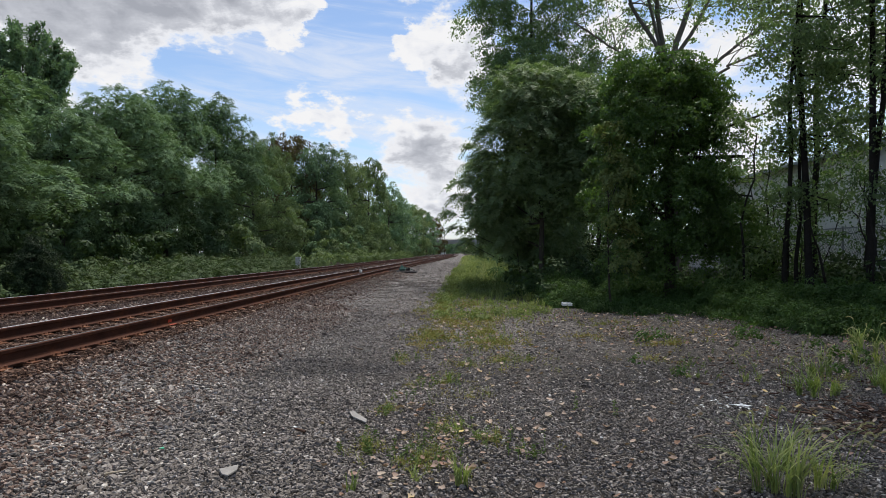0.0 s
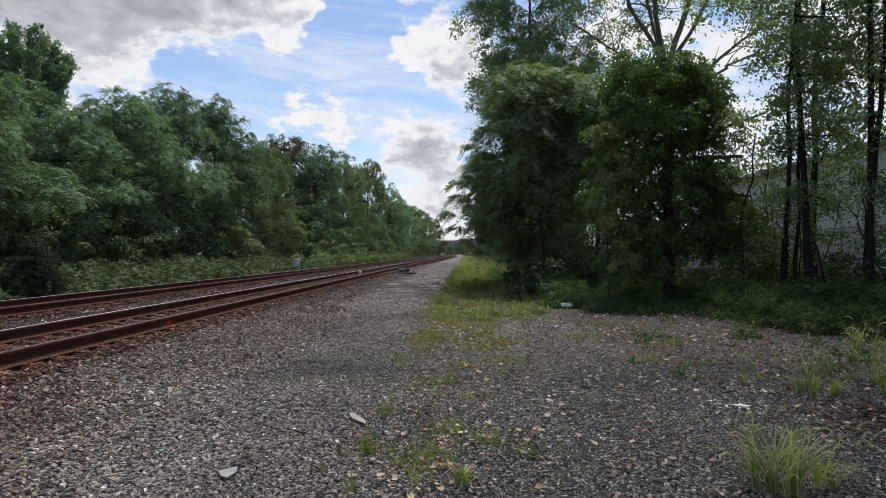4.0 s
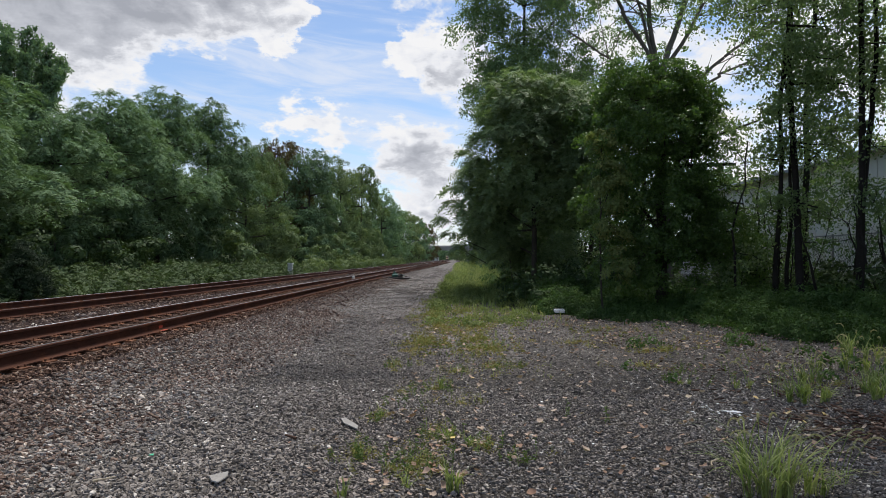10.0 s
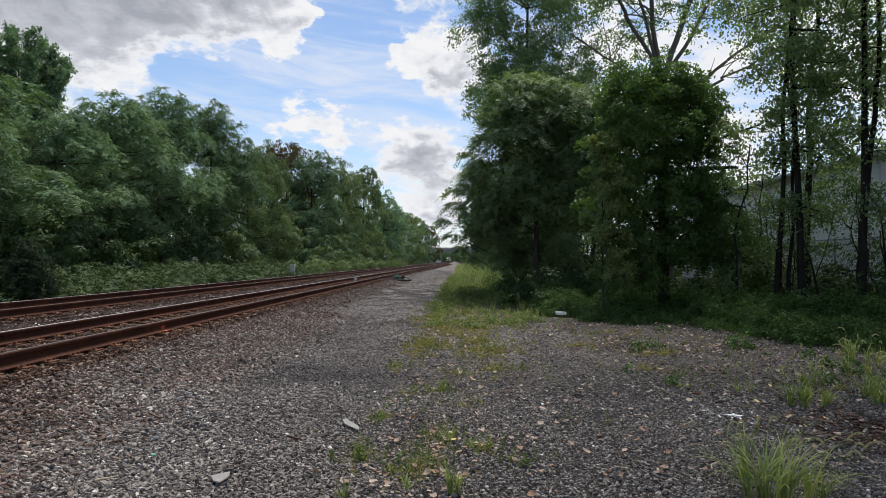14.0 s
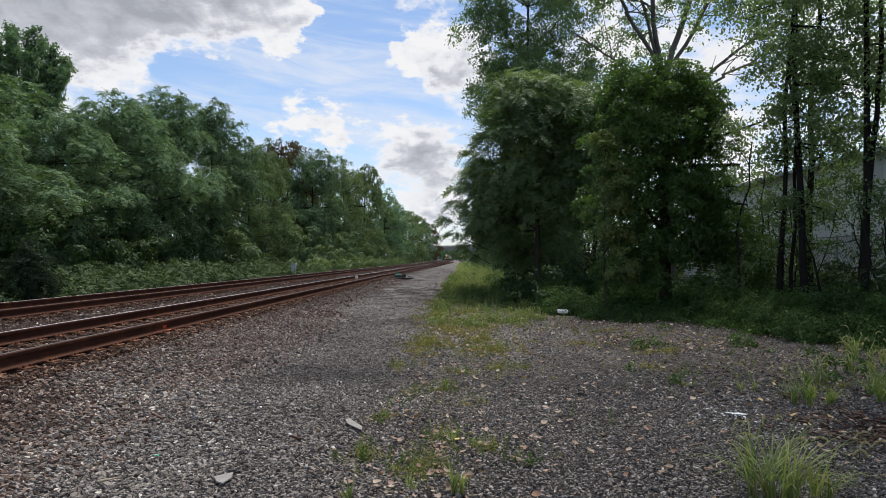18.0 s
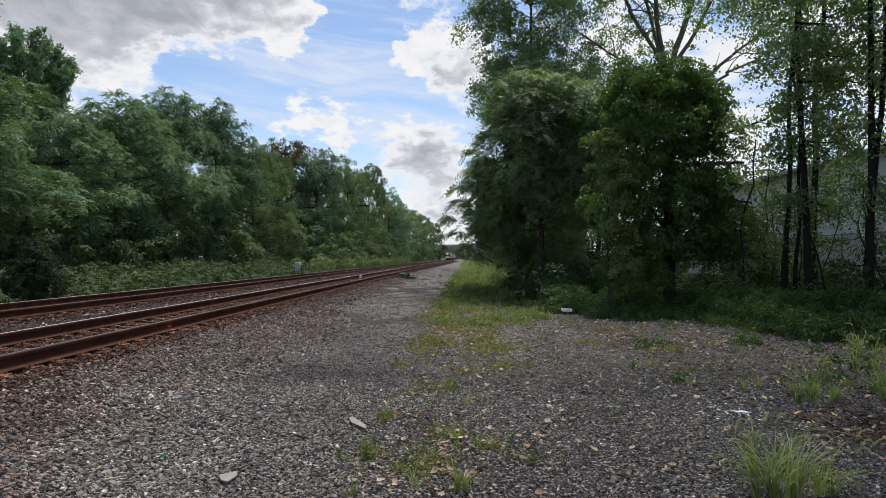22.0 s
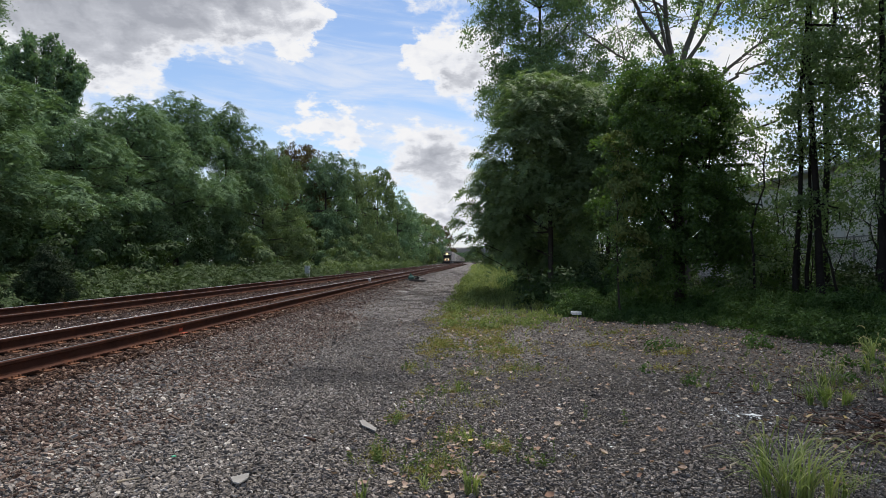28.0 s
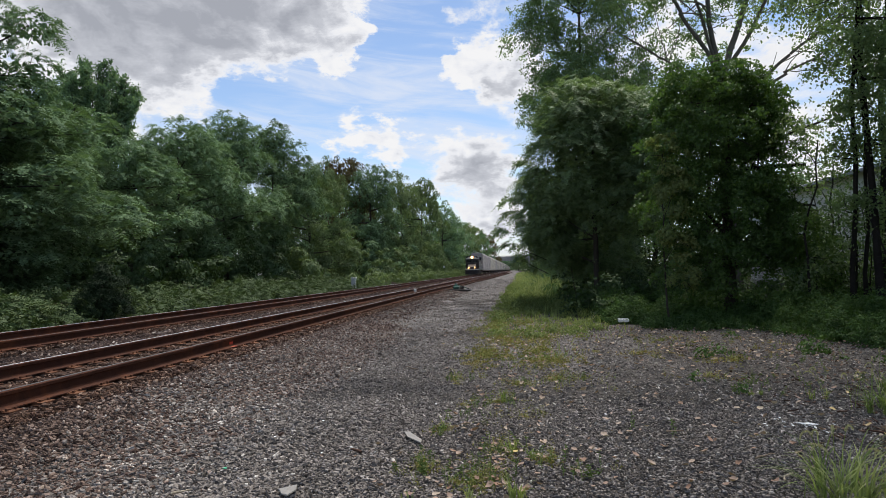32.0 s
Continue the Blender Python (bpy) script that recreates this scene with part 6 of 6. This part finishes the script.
def build_fallen_leaves():
    """Dry leaves, pointed ovals cupped along the rib, each lying its own way."""
    rng = np.random.default_rng(71)
    k = 640
    y = 3.6 + 14 * rng.random(k) ** 1.3
    x = -0.6 + rng.random(k) * np.interp(y, [3.4, 18], [4.4, 7.0])
    keep = x < np.interp(y, [8, 19], [8.0, 2.5])
    x = np.concatenate([x[keep], rng.normal(3.6, 0.5, 60), rng.normal(-0.25, 0.45, 130), rng.normal(0.1, 0.5, 90), rng.uniform(2.0, 7.0, 300), rng.normal(0.0, 0.9, 190)])
    y = np.concatenate([y[keep], rng.normal(5.9, 0.5, 60), rng.normal(5.2, 0.8, 130), rng.normal(9.5, 2.2, 90), rng.uniform(11.0, 17.5, 300), rng.normal(15.5, 3.2, 190)])
    k = len(x)
    C = np.stack([x, y, gz(x, y) + rng.uniform(0.026, 0.046, k)], 1)
    n = unit(np.array([0, 0, 1.0]) + rng.normal(0, 0.28, (k, 3)))
    along = unit(np.cross(n, rng.normal(0, 1, (k, 3))))
    side = np.cross(n, along)
    L = (np.interp(y, [4, 9], [0.05, 0.062]) * rng.uniform(0.4, 1.35, k))[:, None]
    W = L * rng.uniform(0.24, 0.46, (k, 1))
    cup = rng.uniform(0.1, 0.9, (k, 1))
    rows = []
    for s, w in ((-0.5, 0.12), (-0.28, 0.85), (0.0, 1.0), (0.25, 0.7), (0.5, 0.05)):
        mid = C + along * L * s + n * L * cup * (s * s * 1.6)
        up = n * W * w * cup * rng.uniform(0.3, 1.5, (k, 1))
        j = rng.uniform(0.6, 1.5, (k, 1))
        rows += [mid - side * W * w * j + up, mid, mid + side * W * w / j + up]
    V = np.stack(rows, 1)
    q = [[3 * i + c, 3 * i + c + 1, 3 * i + c + 4, 3 * i + c + 3] for i in range(4) for c in (0, 1)]
    F = (np.arange(k)[:, None, None] * 15 + np.array(q)[None]).reshape(-1, 4)
    tagged(array_part("fallen_leaves", V.reshape(-1, 3), F, FALLEN, smooth=True), "dry yellow and brown leaves scattered over the gravel", "leaves", kind="stuff")


build_fallen_leaves()
SLATE = surface("flat_grey_slate", (0.20, 0.185, 0.165), (0.30, 0.28, 0.25), 8, 60, 0.8, 0, 0.4)
PLASTIC = surface("dirty_white_plastic", (0.68, 0.69, 0.66), (0.8, 0.8, 0.78), 8, 50, 0.5, 0, 0.1)
GREEN_SCRAP = surface("bright_green_plastic", (0.04, 0.34, 0.16), (0.08, 0.45, 0.24), 20, 60, 0.4, 0, 0.1)
PALE_STICK = surface("bleached_stick", (0.36, 0.29, 0.2), (0.5, 0.42, 0.31), 10, 60, 0.9, 0, 0.4)
STICK = surface("dry_grey_stick", (0.16, 0.11, 0.075), (0.3, 0.23, 0.17), 10, 60, 0.9, 0, 0.5)


def shard(name, x, y, turn, outline, thick, mat, label, category, tilt=3):
    bm = bmesh.new()
    a = [bm.verts.new((px, py, 0)) for px, py in outline]
    b = [bm.verts.new((px * 0.96, py * 0.96, thick)) for px, py in outline]
    k = len(outline)
    bm.faces.new(a[::-1])
    bm.faces.new(b)
    for i in range(k):
        bm.faces.new((a[i], a[(i + 1) % k], b[(i + 1) % k], b[i]))
    ob = part(name, bm, mat)
    ob.matrix_basis = pose(x, y, float(gz(x, y)) + 0.03, tilt, tilt, turn)
    return tagged(ob, label, category)


def build_litter():
    shard("stone_slab", -0.93, 6.04, 0, [(0.1, -0.19), (0.096, -0.085), (-0.058, 0.177), (-0.106, 0.177), (-0.05, 0.0)], 0.008, SLATE, "thin flat grey slab lying on the gravel", "stone", 1)
    shard("stone_slab", -1.56, 4.5, 0, [(0.03, -0.1), (0.052, 0.02), (0.027, 0.12), (-0.073, 0.02), (-0.021, -0.074)], 0.008, SLATE, "small angular grey slab lying on the gravel", "stone", 1)
    shard("plastic_strip", 2.7, 6.66, -6, [(-0.11, -0.01), (0.02, -0.025), (0.1, -0.016), (0.09, 0.012), (0.0, 0.02), (-0.06, 0.008)], 0.004, PLASTIC, "pale grey splintered strip of litter on the gravel", "litter")
    rng = np.random.default_rng(79)
    # crumbs of white litter round the strip, and single white chips elsewhere
    shard("green_scrap", -2.25, 5.03, 20, [(-0.016, -0.012), (0.0, -0.007), (0.022, -0.012), (0.012, 0.008), (0.016, 0.026), (-0.006, 0.01)], 0.005, GREEN_SCRAP, "small bright green scrap of plastic on the gravel", "litter", 6)
    crumbs = [(rng.normal(2.62, 0.16), rng.normal(6.62, 0.14), rng.uniform(0.006, 0.017)) for k in range(34)]
    crumbs += [(-1.42, 5.74, 0.018), (-1.93, 6.63, 0.016), (-1.63, 5.55, 0.014), (-0.9, 7.6, 0.016), (1.1, 5.4, 0.014), (-2.2, 6.0, 0.014), (0.9, 7.0, 0.014)]
    for x, y, r in crumbs:
        a0 = rng.uniform(0, 6.28)
        shard("white_chip", x, y, 0, [(r * rng.uniform(0.6, 1.2) * math.cos(a0 + i * 1.257), r * rng.uniform(0.5, 1.1) * math.sin(a0 + i * 1.257)) for i in range(5)], 0.004, PLASTIC,
              "small white chip of litter on the gravel", "litter", 8)
    t = tagged(empty("plastic_tray", pose(2.8, 18.2, float(gz(2.8, 18.2)) + 0.085, 8, 0, 6) @ Matrix.Diagonal((0.8, 0.8, 0.75, 1))), "white plastic tray caught in the weeds", "litter")
    part("base", boxes((-0.14, 0.14, -0.09, 0.09, 0, 0.01), bevel=0.003), PLASTIC, t)
    part("rim", boxes((-0.16, 0.16, -0.11, -0.09, 0, 0.09), (-0.16, 0.16, 0.09, 0.11, 0, 0.09), (-0.16, -0.14, -0.09, 0.09, 0, 0.09), (0.14, 0.16, -0.09, 0.09, 0, 0.09)), PLASTIC, t)
    rng = np.random.default_rng(77)
    for x, y, L, a in ((1.82, 5.4, 0.19, 0.35), (1.83, 4.85, 0.1, 1.2), (1.86, 4.95, 0.08, 0.4), (3.1, 6.0, 0.3, 0.2), (3.3, 5.7, 0.24, 2.5), (3.5, 6.3, 0.28, 2.9), (-1.5, 10.2, 0.22, 2.6), (1.35, 6.3, 0.16, 0.1), (-2.35, 4.4, 0.15, 0.4), (3.7, 5.9, 0.2, 1.0)):
        z = float(gz(x, y)) + 0.03
        V, F = limb(rng, (x, y, z), (x + L * math.cos(a), y + L * math.sin(a), z + 0.015), 0.009, 0.004, 0.1, 5, 6)
        pale = x < -2 or 4.8 < y < 5.0
        tagged(array_part("stick", V, F, PALE_STICK if pale else STICK), "pale bleached stick on the gravel" if pale else "short dry broken stick on the gravel", "stick", "sticks on the gravel")


def build_wood_debris():
    """Rotten branches and bark chips heaped at the shaded edge of the lot."""
    rng = np.random.default_rng(91)
    bark = surface("rotten_brown_wood", (0.05, 0.028, 0.019), (0.14, 0.085, 0.06), 8, 50, 0.95, 0, 0.7, (0.2, 0.14, 0.1))
    for x, y, L, a, r in ((3.6, 5.95, 0.22, 0.3, 0.014), (3.75, 5.6, 0.3, 2.2, 0.02), (3.45, 5.75, 0.16, 1.9, 0.012), (3.8, 6.1, 0.26, 0.9, 0.018), (3.25, 6.35, 0.18, 2.4, 0.012), (3.9, 5.75, 0.24, 0.3, 0.016), (-2.75, 6.3, 0.16, 2.7, 0.014), (-1.3, 5.6, 0.1, 2.9, 0.014)):
        z = float(gz(x, y)) + r + 0.008
        V, F = limb(rng, (x, y, z), (x + L * math.cos(a), y + L * math.sin(a), z + rng.uniform(0.0, 0.03)), r, r * 0.6, 0.09, 7, 8)
        tagged(array_part("rotten_branch", V, F, bark, smooth=True), "rotten dark brown broken branch lying on the gravel", "branch", "rotten branches on the lot")
    k = 520
    x, y = np.concatenate([rng.normal(3.7, 0.42, 320), rng.uniform(2.6, 6.0, 200)]), np.concatenate([rng.normal(5.9, 0.45, 320), rng.uniform(5.2, 10.0, 200)])
    ang, L = rng.uniform(0, np.pi, k), rng.uniform(0.03, 0.11, k)
    w, h = L * rng.uniform(0.12, 0.3, k), rng.uniform(0.004, 0.012, k)
    d, e = np.stack([np.cos(ang), np.sin(ang), rng.normal(0, 0.16, k)], 1) * L[:, None] / 2, np.stack([-np.sin(ang), np.cos(ang), rng.normal(0, 0.3, k)], 1) * w[:, None] / 2
    c = np.stack([x, y, gz(x, y) + rng.uniform(0.014, 0.034, k)], 1)
    up = np.stack([np.zeros(k), np.zeros(k), h], 1)
    V = np.stack([c - d - e, c + d - e * 0.6, c + d + e * 0.5, c - d + e, c - d - e + up, c + d - e * 0.6 + up, c + d + e * 0.5 + up, c - d + e + up], 1)
    q = np.array([[4, 5, 6, 7], [0, 1, 5, 4], [1, 2, 6, 5], [2, 3, 7, 6], [3, 0, 4, 7]])
    tagged(array_part("bark_chips", V.reshape(-1, 3), (np.arange(k)[:, None, None] * 8 + q[None]).reshape(-1, 4), bark), "brown bark chips and splinters scattered under the trees", "bark", kind="stuff")


build_litter()
build_wood_debris()

# ---- train ----
BLACK_PAINT = surface("worn_dusty_black_paint", (0.012, 0.010, 0.010), (0.032, 0.026, 0.023), 1.5, 20, 0.5, 0, 0.1, (0.07, 0.05, 0.038))
CREAM_PAINT = surface("white_stripe_paint", (0.55, 0.52, 0.45), (0.68, 0.65, 0.58), 2, 20, 0.5, 0, 0.1)
RACK_SIDE = surface("silver_grey_rack_panel", (0.44, 0.375, 0.335), (0.57, 0.495, 0.445), 0.7, 12, 0.6, 0.1, 0.1, (0.25, 0.21, 0.18), 0.6, "object")
RACK_TAN = surface("tan_rack_panel", (0.56, 0.5, 0.39), (0.68, 0.61, 0.49), 0.7, 12, 0.6, 0, 0.1, (0.36, 0.29, 0.2), 0.6, "object")
RACK_FRAME = surface("brown_car_frame", (0.07, 0.045, 0.035), (0.13, 0.09, 0.07), 2, 20, 0.7, 0.1, 0.1)
WINDOW_DARK = surface("dark_cab_glass", (0.01, 0.011, 0.012), (0.018, 0.02, 0.022), 2, 10, 0.1, 0, 0.0)
HEADLIGHT = glow("lit_headlight", (1.0, 0.55, 0.22), 5.0)
DITCH = glow("lit_ditch_light", (1.0, 0.5, 0.17), 4.5)


def truck(parent, y, length, axles):
    t = part("truck_frame", boxes((-0.95, -0.82, y - length / 2, y + length / 2, 0.45, 0.95), (0.82, 0.95, y - length / 2, y + length / 2, 0.45, 0.95),
                                  (-0.82, 0.82, y - 0.3, y + 0.3, 0.5, 0.85), bevel=0.03), DARK_STEEL, parent)
    for k in range(axles):
        yy = y + (k - (axles - 1) / 2) * (length - 1.2) / max(axles - 1, 1)
        bm = bmesh.new()
        for s in (-1, 1):
            cylinder(bm, (s * 0.69, yy, 0.5), (s * 0.815, yy, 0.5), 0.5, sides=20)
        cylinder(bm, (-0.69, yy, 0.5), (0.69, yy, 0.5), 0.08)
        part("wheelset", bm, DARK_STEEL, t)
    return t


def build_locomotive():
    """Front at y = 0, body towards +y, rail top at z = 0."""
    e = tagged(empty("locomotive"), "black freight locomotive with white stripes and lit headlights", "locomotive")
    part("underframe", boxes((-1.5, 1.5, 0.6, 22, 1.15, 1.6), bevel=0.03), BLACK_PAINT, e)
    part("pilot", prism(bmesh.new(), [(-1.5, 0.2), (1.5, 0.2), (1.5, 1.5), (-1.5, 1.5)], 0.25, 0.6), BLACK_PAINT, e, "black snowplough below the nose")
    part("pilot_stripe", boxes((-1.45, 1.45, 0.235, 0.25, 1.2, 1.42)), CREAM_PAINT, e, "white sill stripe")
    part("coupler", boxes((-0.15, 0.15, -0.35, 0.25, 0.75, 1.05), bevel=0.03), DARK_STEEL, e)
    part("nose", prism(bmesh.new(), [(-0.95, 1.6), (0.95, 1.6), (0.95, 2.55), (0.6, 2.9), (-0.6, 2.9), (-0.95, 2.55)], 1.0, 3.0), BLACK_PAINT, e, "short black nose")
    part("nose_stripe", boxes((-0.92, 0.92, 0.985, 1.0, 1.9, 2.5)), CREAM_PAINT, e, "white chevron band across the nose")
    part("cab", prism(bmesh.new(), [(-1.55, 1.6), (1.55, 1.6), (1.55, 4.0), (1.2, 4.5), (-1.2, 4.5), (-1.55, 4.0)], 2.4, 5.6), BLACK_PAINT, e)
    for s in (-1, 1):
        part("windshield", boxes((s * 0.75 - 0.5, s * 0.75 + 0.5, 2.38, 2.4, 3.1, 3.75), bevel=0.004), WINDOW_DARK, e)
        part("brow_stripe", boxes((s * 0.8 - 0.7, s * 0.8 + 0.7, 2.375, 2.4, 3.8, 4.06)), CREAM_PAINT, e)
        part("side_window", boxes((s * 1.55 - 0.01 if s > 0 else -1.57, s * 1.55 + 0.02 if s > 0 else -1.54, 3.1, 4.6, 3.0, 3.7)), WINDOW_DARK, e)
        part("number_board", boxes((s * 0.7 - 0.3, s * 0.7 + 0.3, 2.37, 2.4, 4.1, 4.34)), CREAM_PAINT, e)
        part("ditch_light", cylinder(bmesh.new(), (s * 0.68, 0.2, 1.75), (s * 0.68, 0.3, 1.75), 0.19), DITCH, e, "glowing ditch light")
        part("handrail", cylinder(bmesh.new(), (s * 1.45, 0.6, 2.6), (s * 1.45, 22, 2.6), 0.03), CREAM_PAINT, e)
        for y in np.arange(6.5, 22, 2.2):
            part("stanchion", cylinder(bmesh.new(), (s * 1.45, y, 1.6), (s * 1.45, y, 2.6), 0.025, sides=6), CREAM_PAINT, e)
        part("cab_side_stripe", boxes((s * 1.56 - 0.012, s * 1.56 + 0.012, 2.6, 5.5, 2.35, 2.5)), CREAM_PAINT, e)
        part("step_well", boxes((s * 1.3 - 0.15, s * 1.3 + 0.15, 0.6, 1.1, 0.5, 1.15)), BLACK_PAINT, e)
    part("headlight", cylinder(bmesh.new(), (0, 2.3, 4.25), (0, 2.4, 4.25), 0.34), HEADLIGHT, e, "bright warm headlight")
    part("hood", prism(bmesh.new(), [(-0.95, 1.6), (0.95, 1.6), (0.95, 4.1), (0.7, 4.35), (-0.7, 4.35), (-0.95, 4.1)], 5.6, 21.6), BLACK_PAINT, e)
    part("hood_stripe", boxes((-0.965, -0.95, 6, 21, 2.9, 3.2), (0.95, 0.965, 6, 21, 2.9, 3.2)), CREAM_PAINT, e)
    part("radiator", boxes((-1.5, 1.5, 16.5, 20.5, 3.7, 4.5), bevel=0.05), BLACK_PAINT, e)
    part("exhaust", boxes((-0.4, 0.4, 12, 13, 4.35, 4.6)), DARK_STEEL, e)
    part("fuel_tank", boxes((-1.35, 1.35, 8, 14, 0.35, 1.15), bevel=0.1), BLACK_PAINT, e)
    truck(e, 4.2, 4.4, 3)
    truck(e, 18.2, 4.4, 3)
    return e


def build_rack_car(side, label):
    c = tagged(empty("rack_car"), label, "rail car", "cars of the train")
    L = 27.4
    part("frame", boxes((-1.45, 1.45, 0.3, L - 0.3, 0.85, 1.25), bevel=0.02), RACK_FRAME, c)
    part("coupler", boxes((-0.12, 0.12, -0.3, L + 0.3, 0.75, 0.98)), DARK_STEEL, c)
    for s in (-1, 1):
        for k in range(11):
            y = 0.35 + k * (L - 0.7) / 11
            part("side_panel", boxes((s * 1.5 - 0.02, s * 1.5 + 0.02, y + 0.05, y + (L - 0.7) / 11 - 0.05, 1.25, 5.35)), side, c)
        for k in range(12):
            y = 0.3 + k * (L - 0.6) / 11
            part("side_post", boxes((s * 1.5 - 0.05, s * 1.5 + 0.05, y - 0.06, y + 0.06, 1.25, 5.4)), side, c)
    for y in (0.3, L - 0.34):
        part("end_door", boxes((-1.48, 1.48, y, y + 0.04, 1.25, 5.4)), side, c)
    part("roof", prism(bmesh.new(), [(-1.56, 5.35), (1.56, 5.35), (1.45, 5.6), (0.8, 5.78), (-0.8, 5.78), (-1.45, 5.6)], 0.2, L - 0.2), side, c)
    truck(c, 2.6, 2.9, 2)
    truck(c, L - 2.6, 2.9, 2)
    return c


TRAIN = [build_locomotive()]
grey_car = build_rack_car(RACK_SIDE, "tall silver-grey enclosed rack car of the freight train")
tan_car = build_rack_car(RACK_TAN, "tall tan enclosed rack car of the freight train")
TRAIN += [grey_car, copy_thing(grey_car, Matrix()), tan_car]
for i in range(30):
    TRAIN.append(copy_thing(grey_car if i % 3 == 1 else tan_car, Matrix()))


def motions():
    """The train comes down the far track at a steady speed."""
    offset = 0.0
    for i, thing in enumerate(TRAIN):
        rows = []
        for t in (0.0, 8.0, 16.0, 24.0, 32.0):
            rows.append((t, pose(FAR_X, 158 + 33.5 * (32 - t) + offset, RAIL_TOP_Z)))
        walk(thing, rows)
        offset += 22.6 if i == 0 else 28.1


motions()
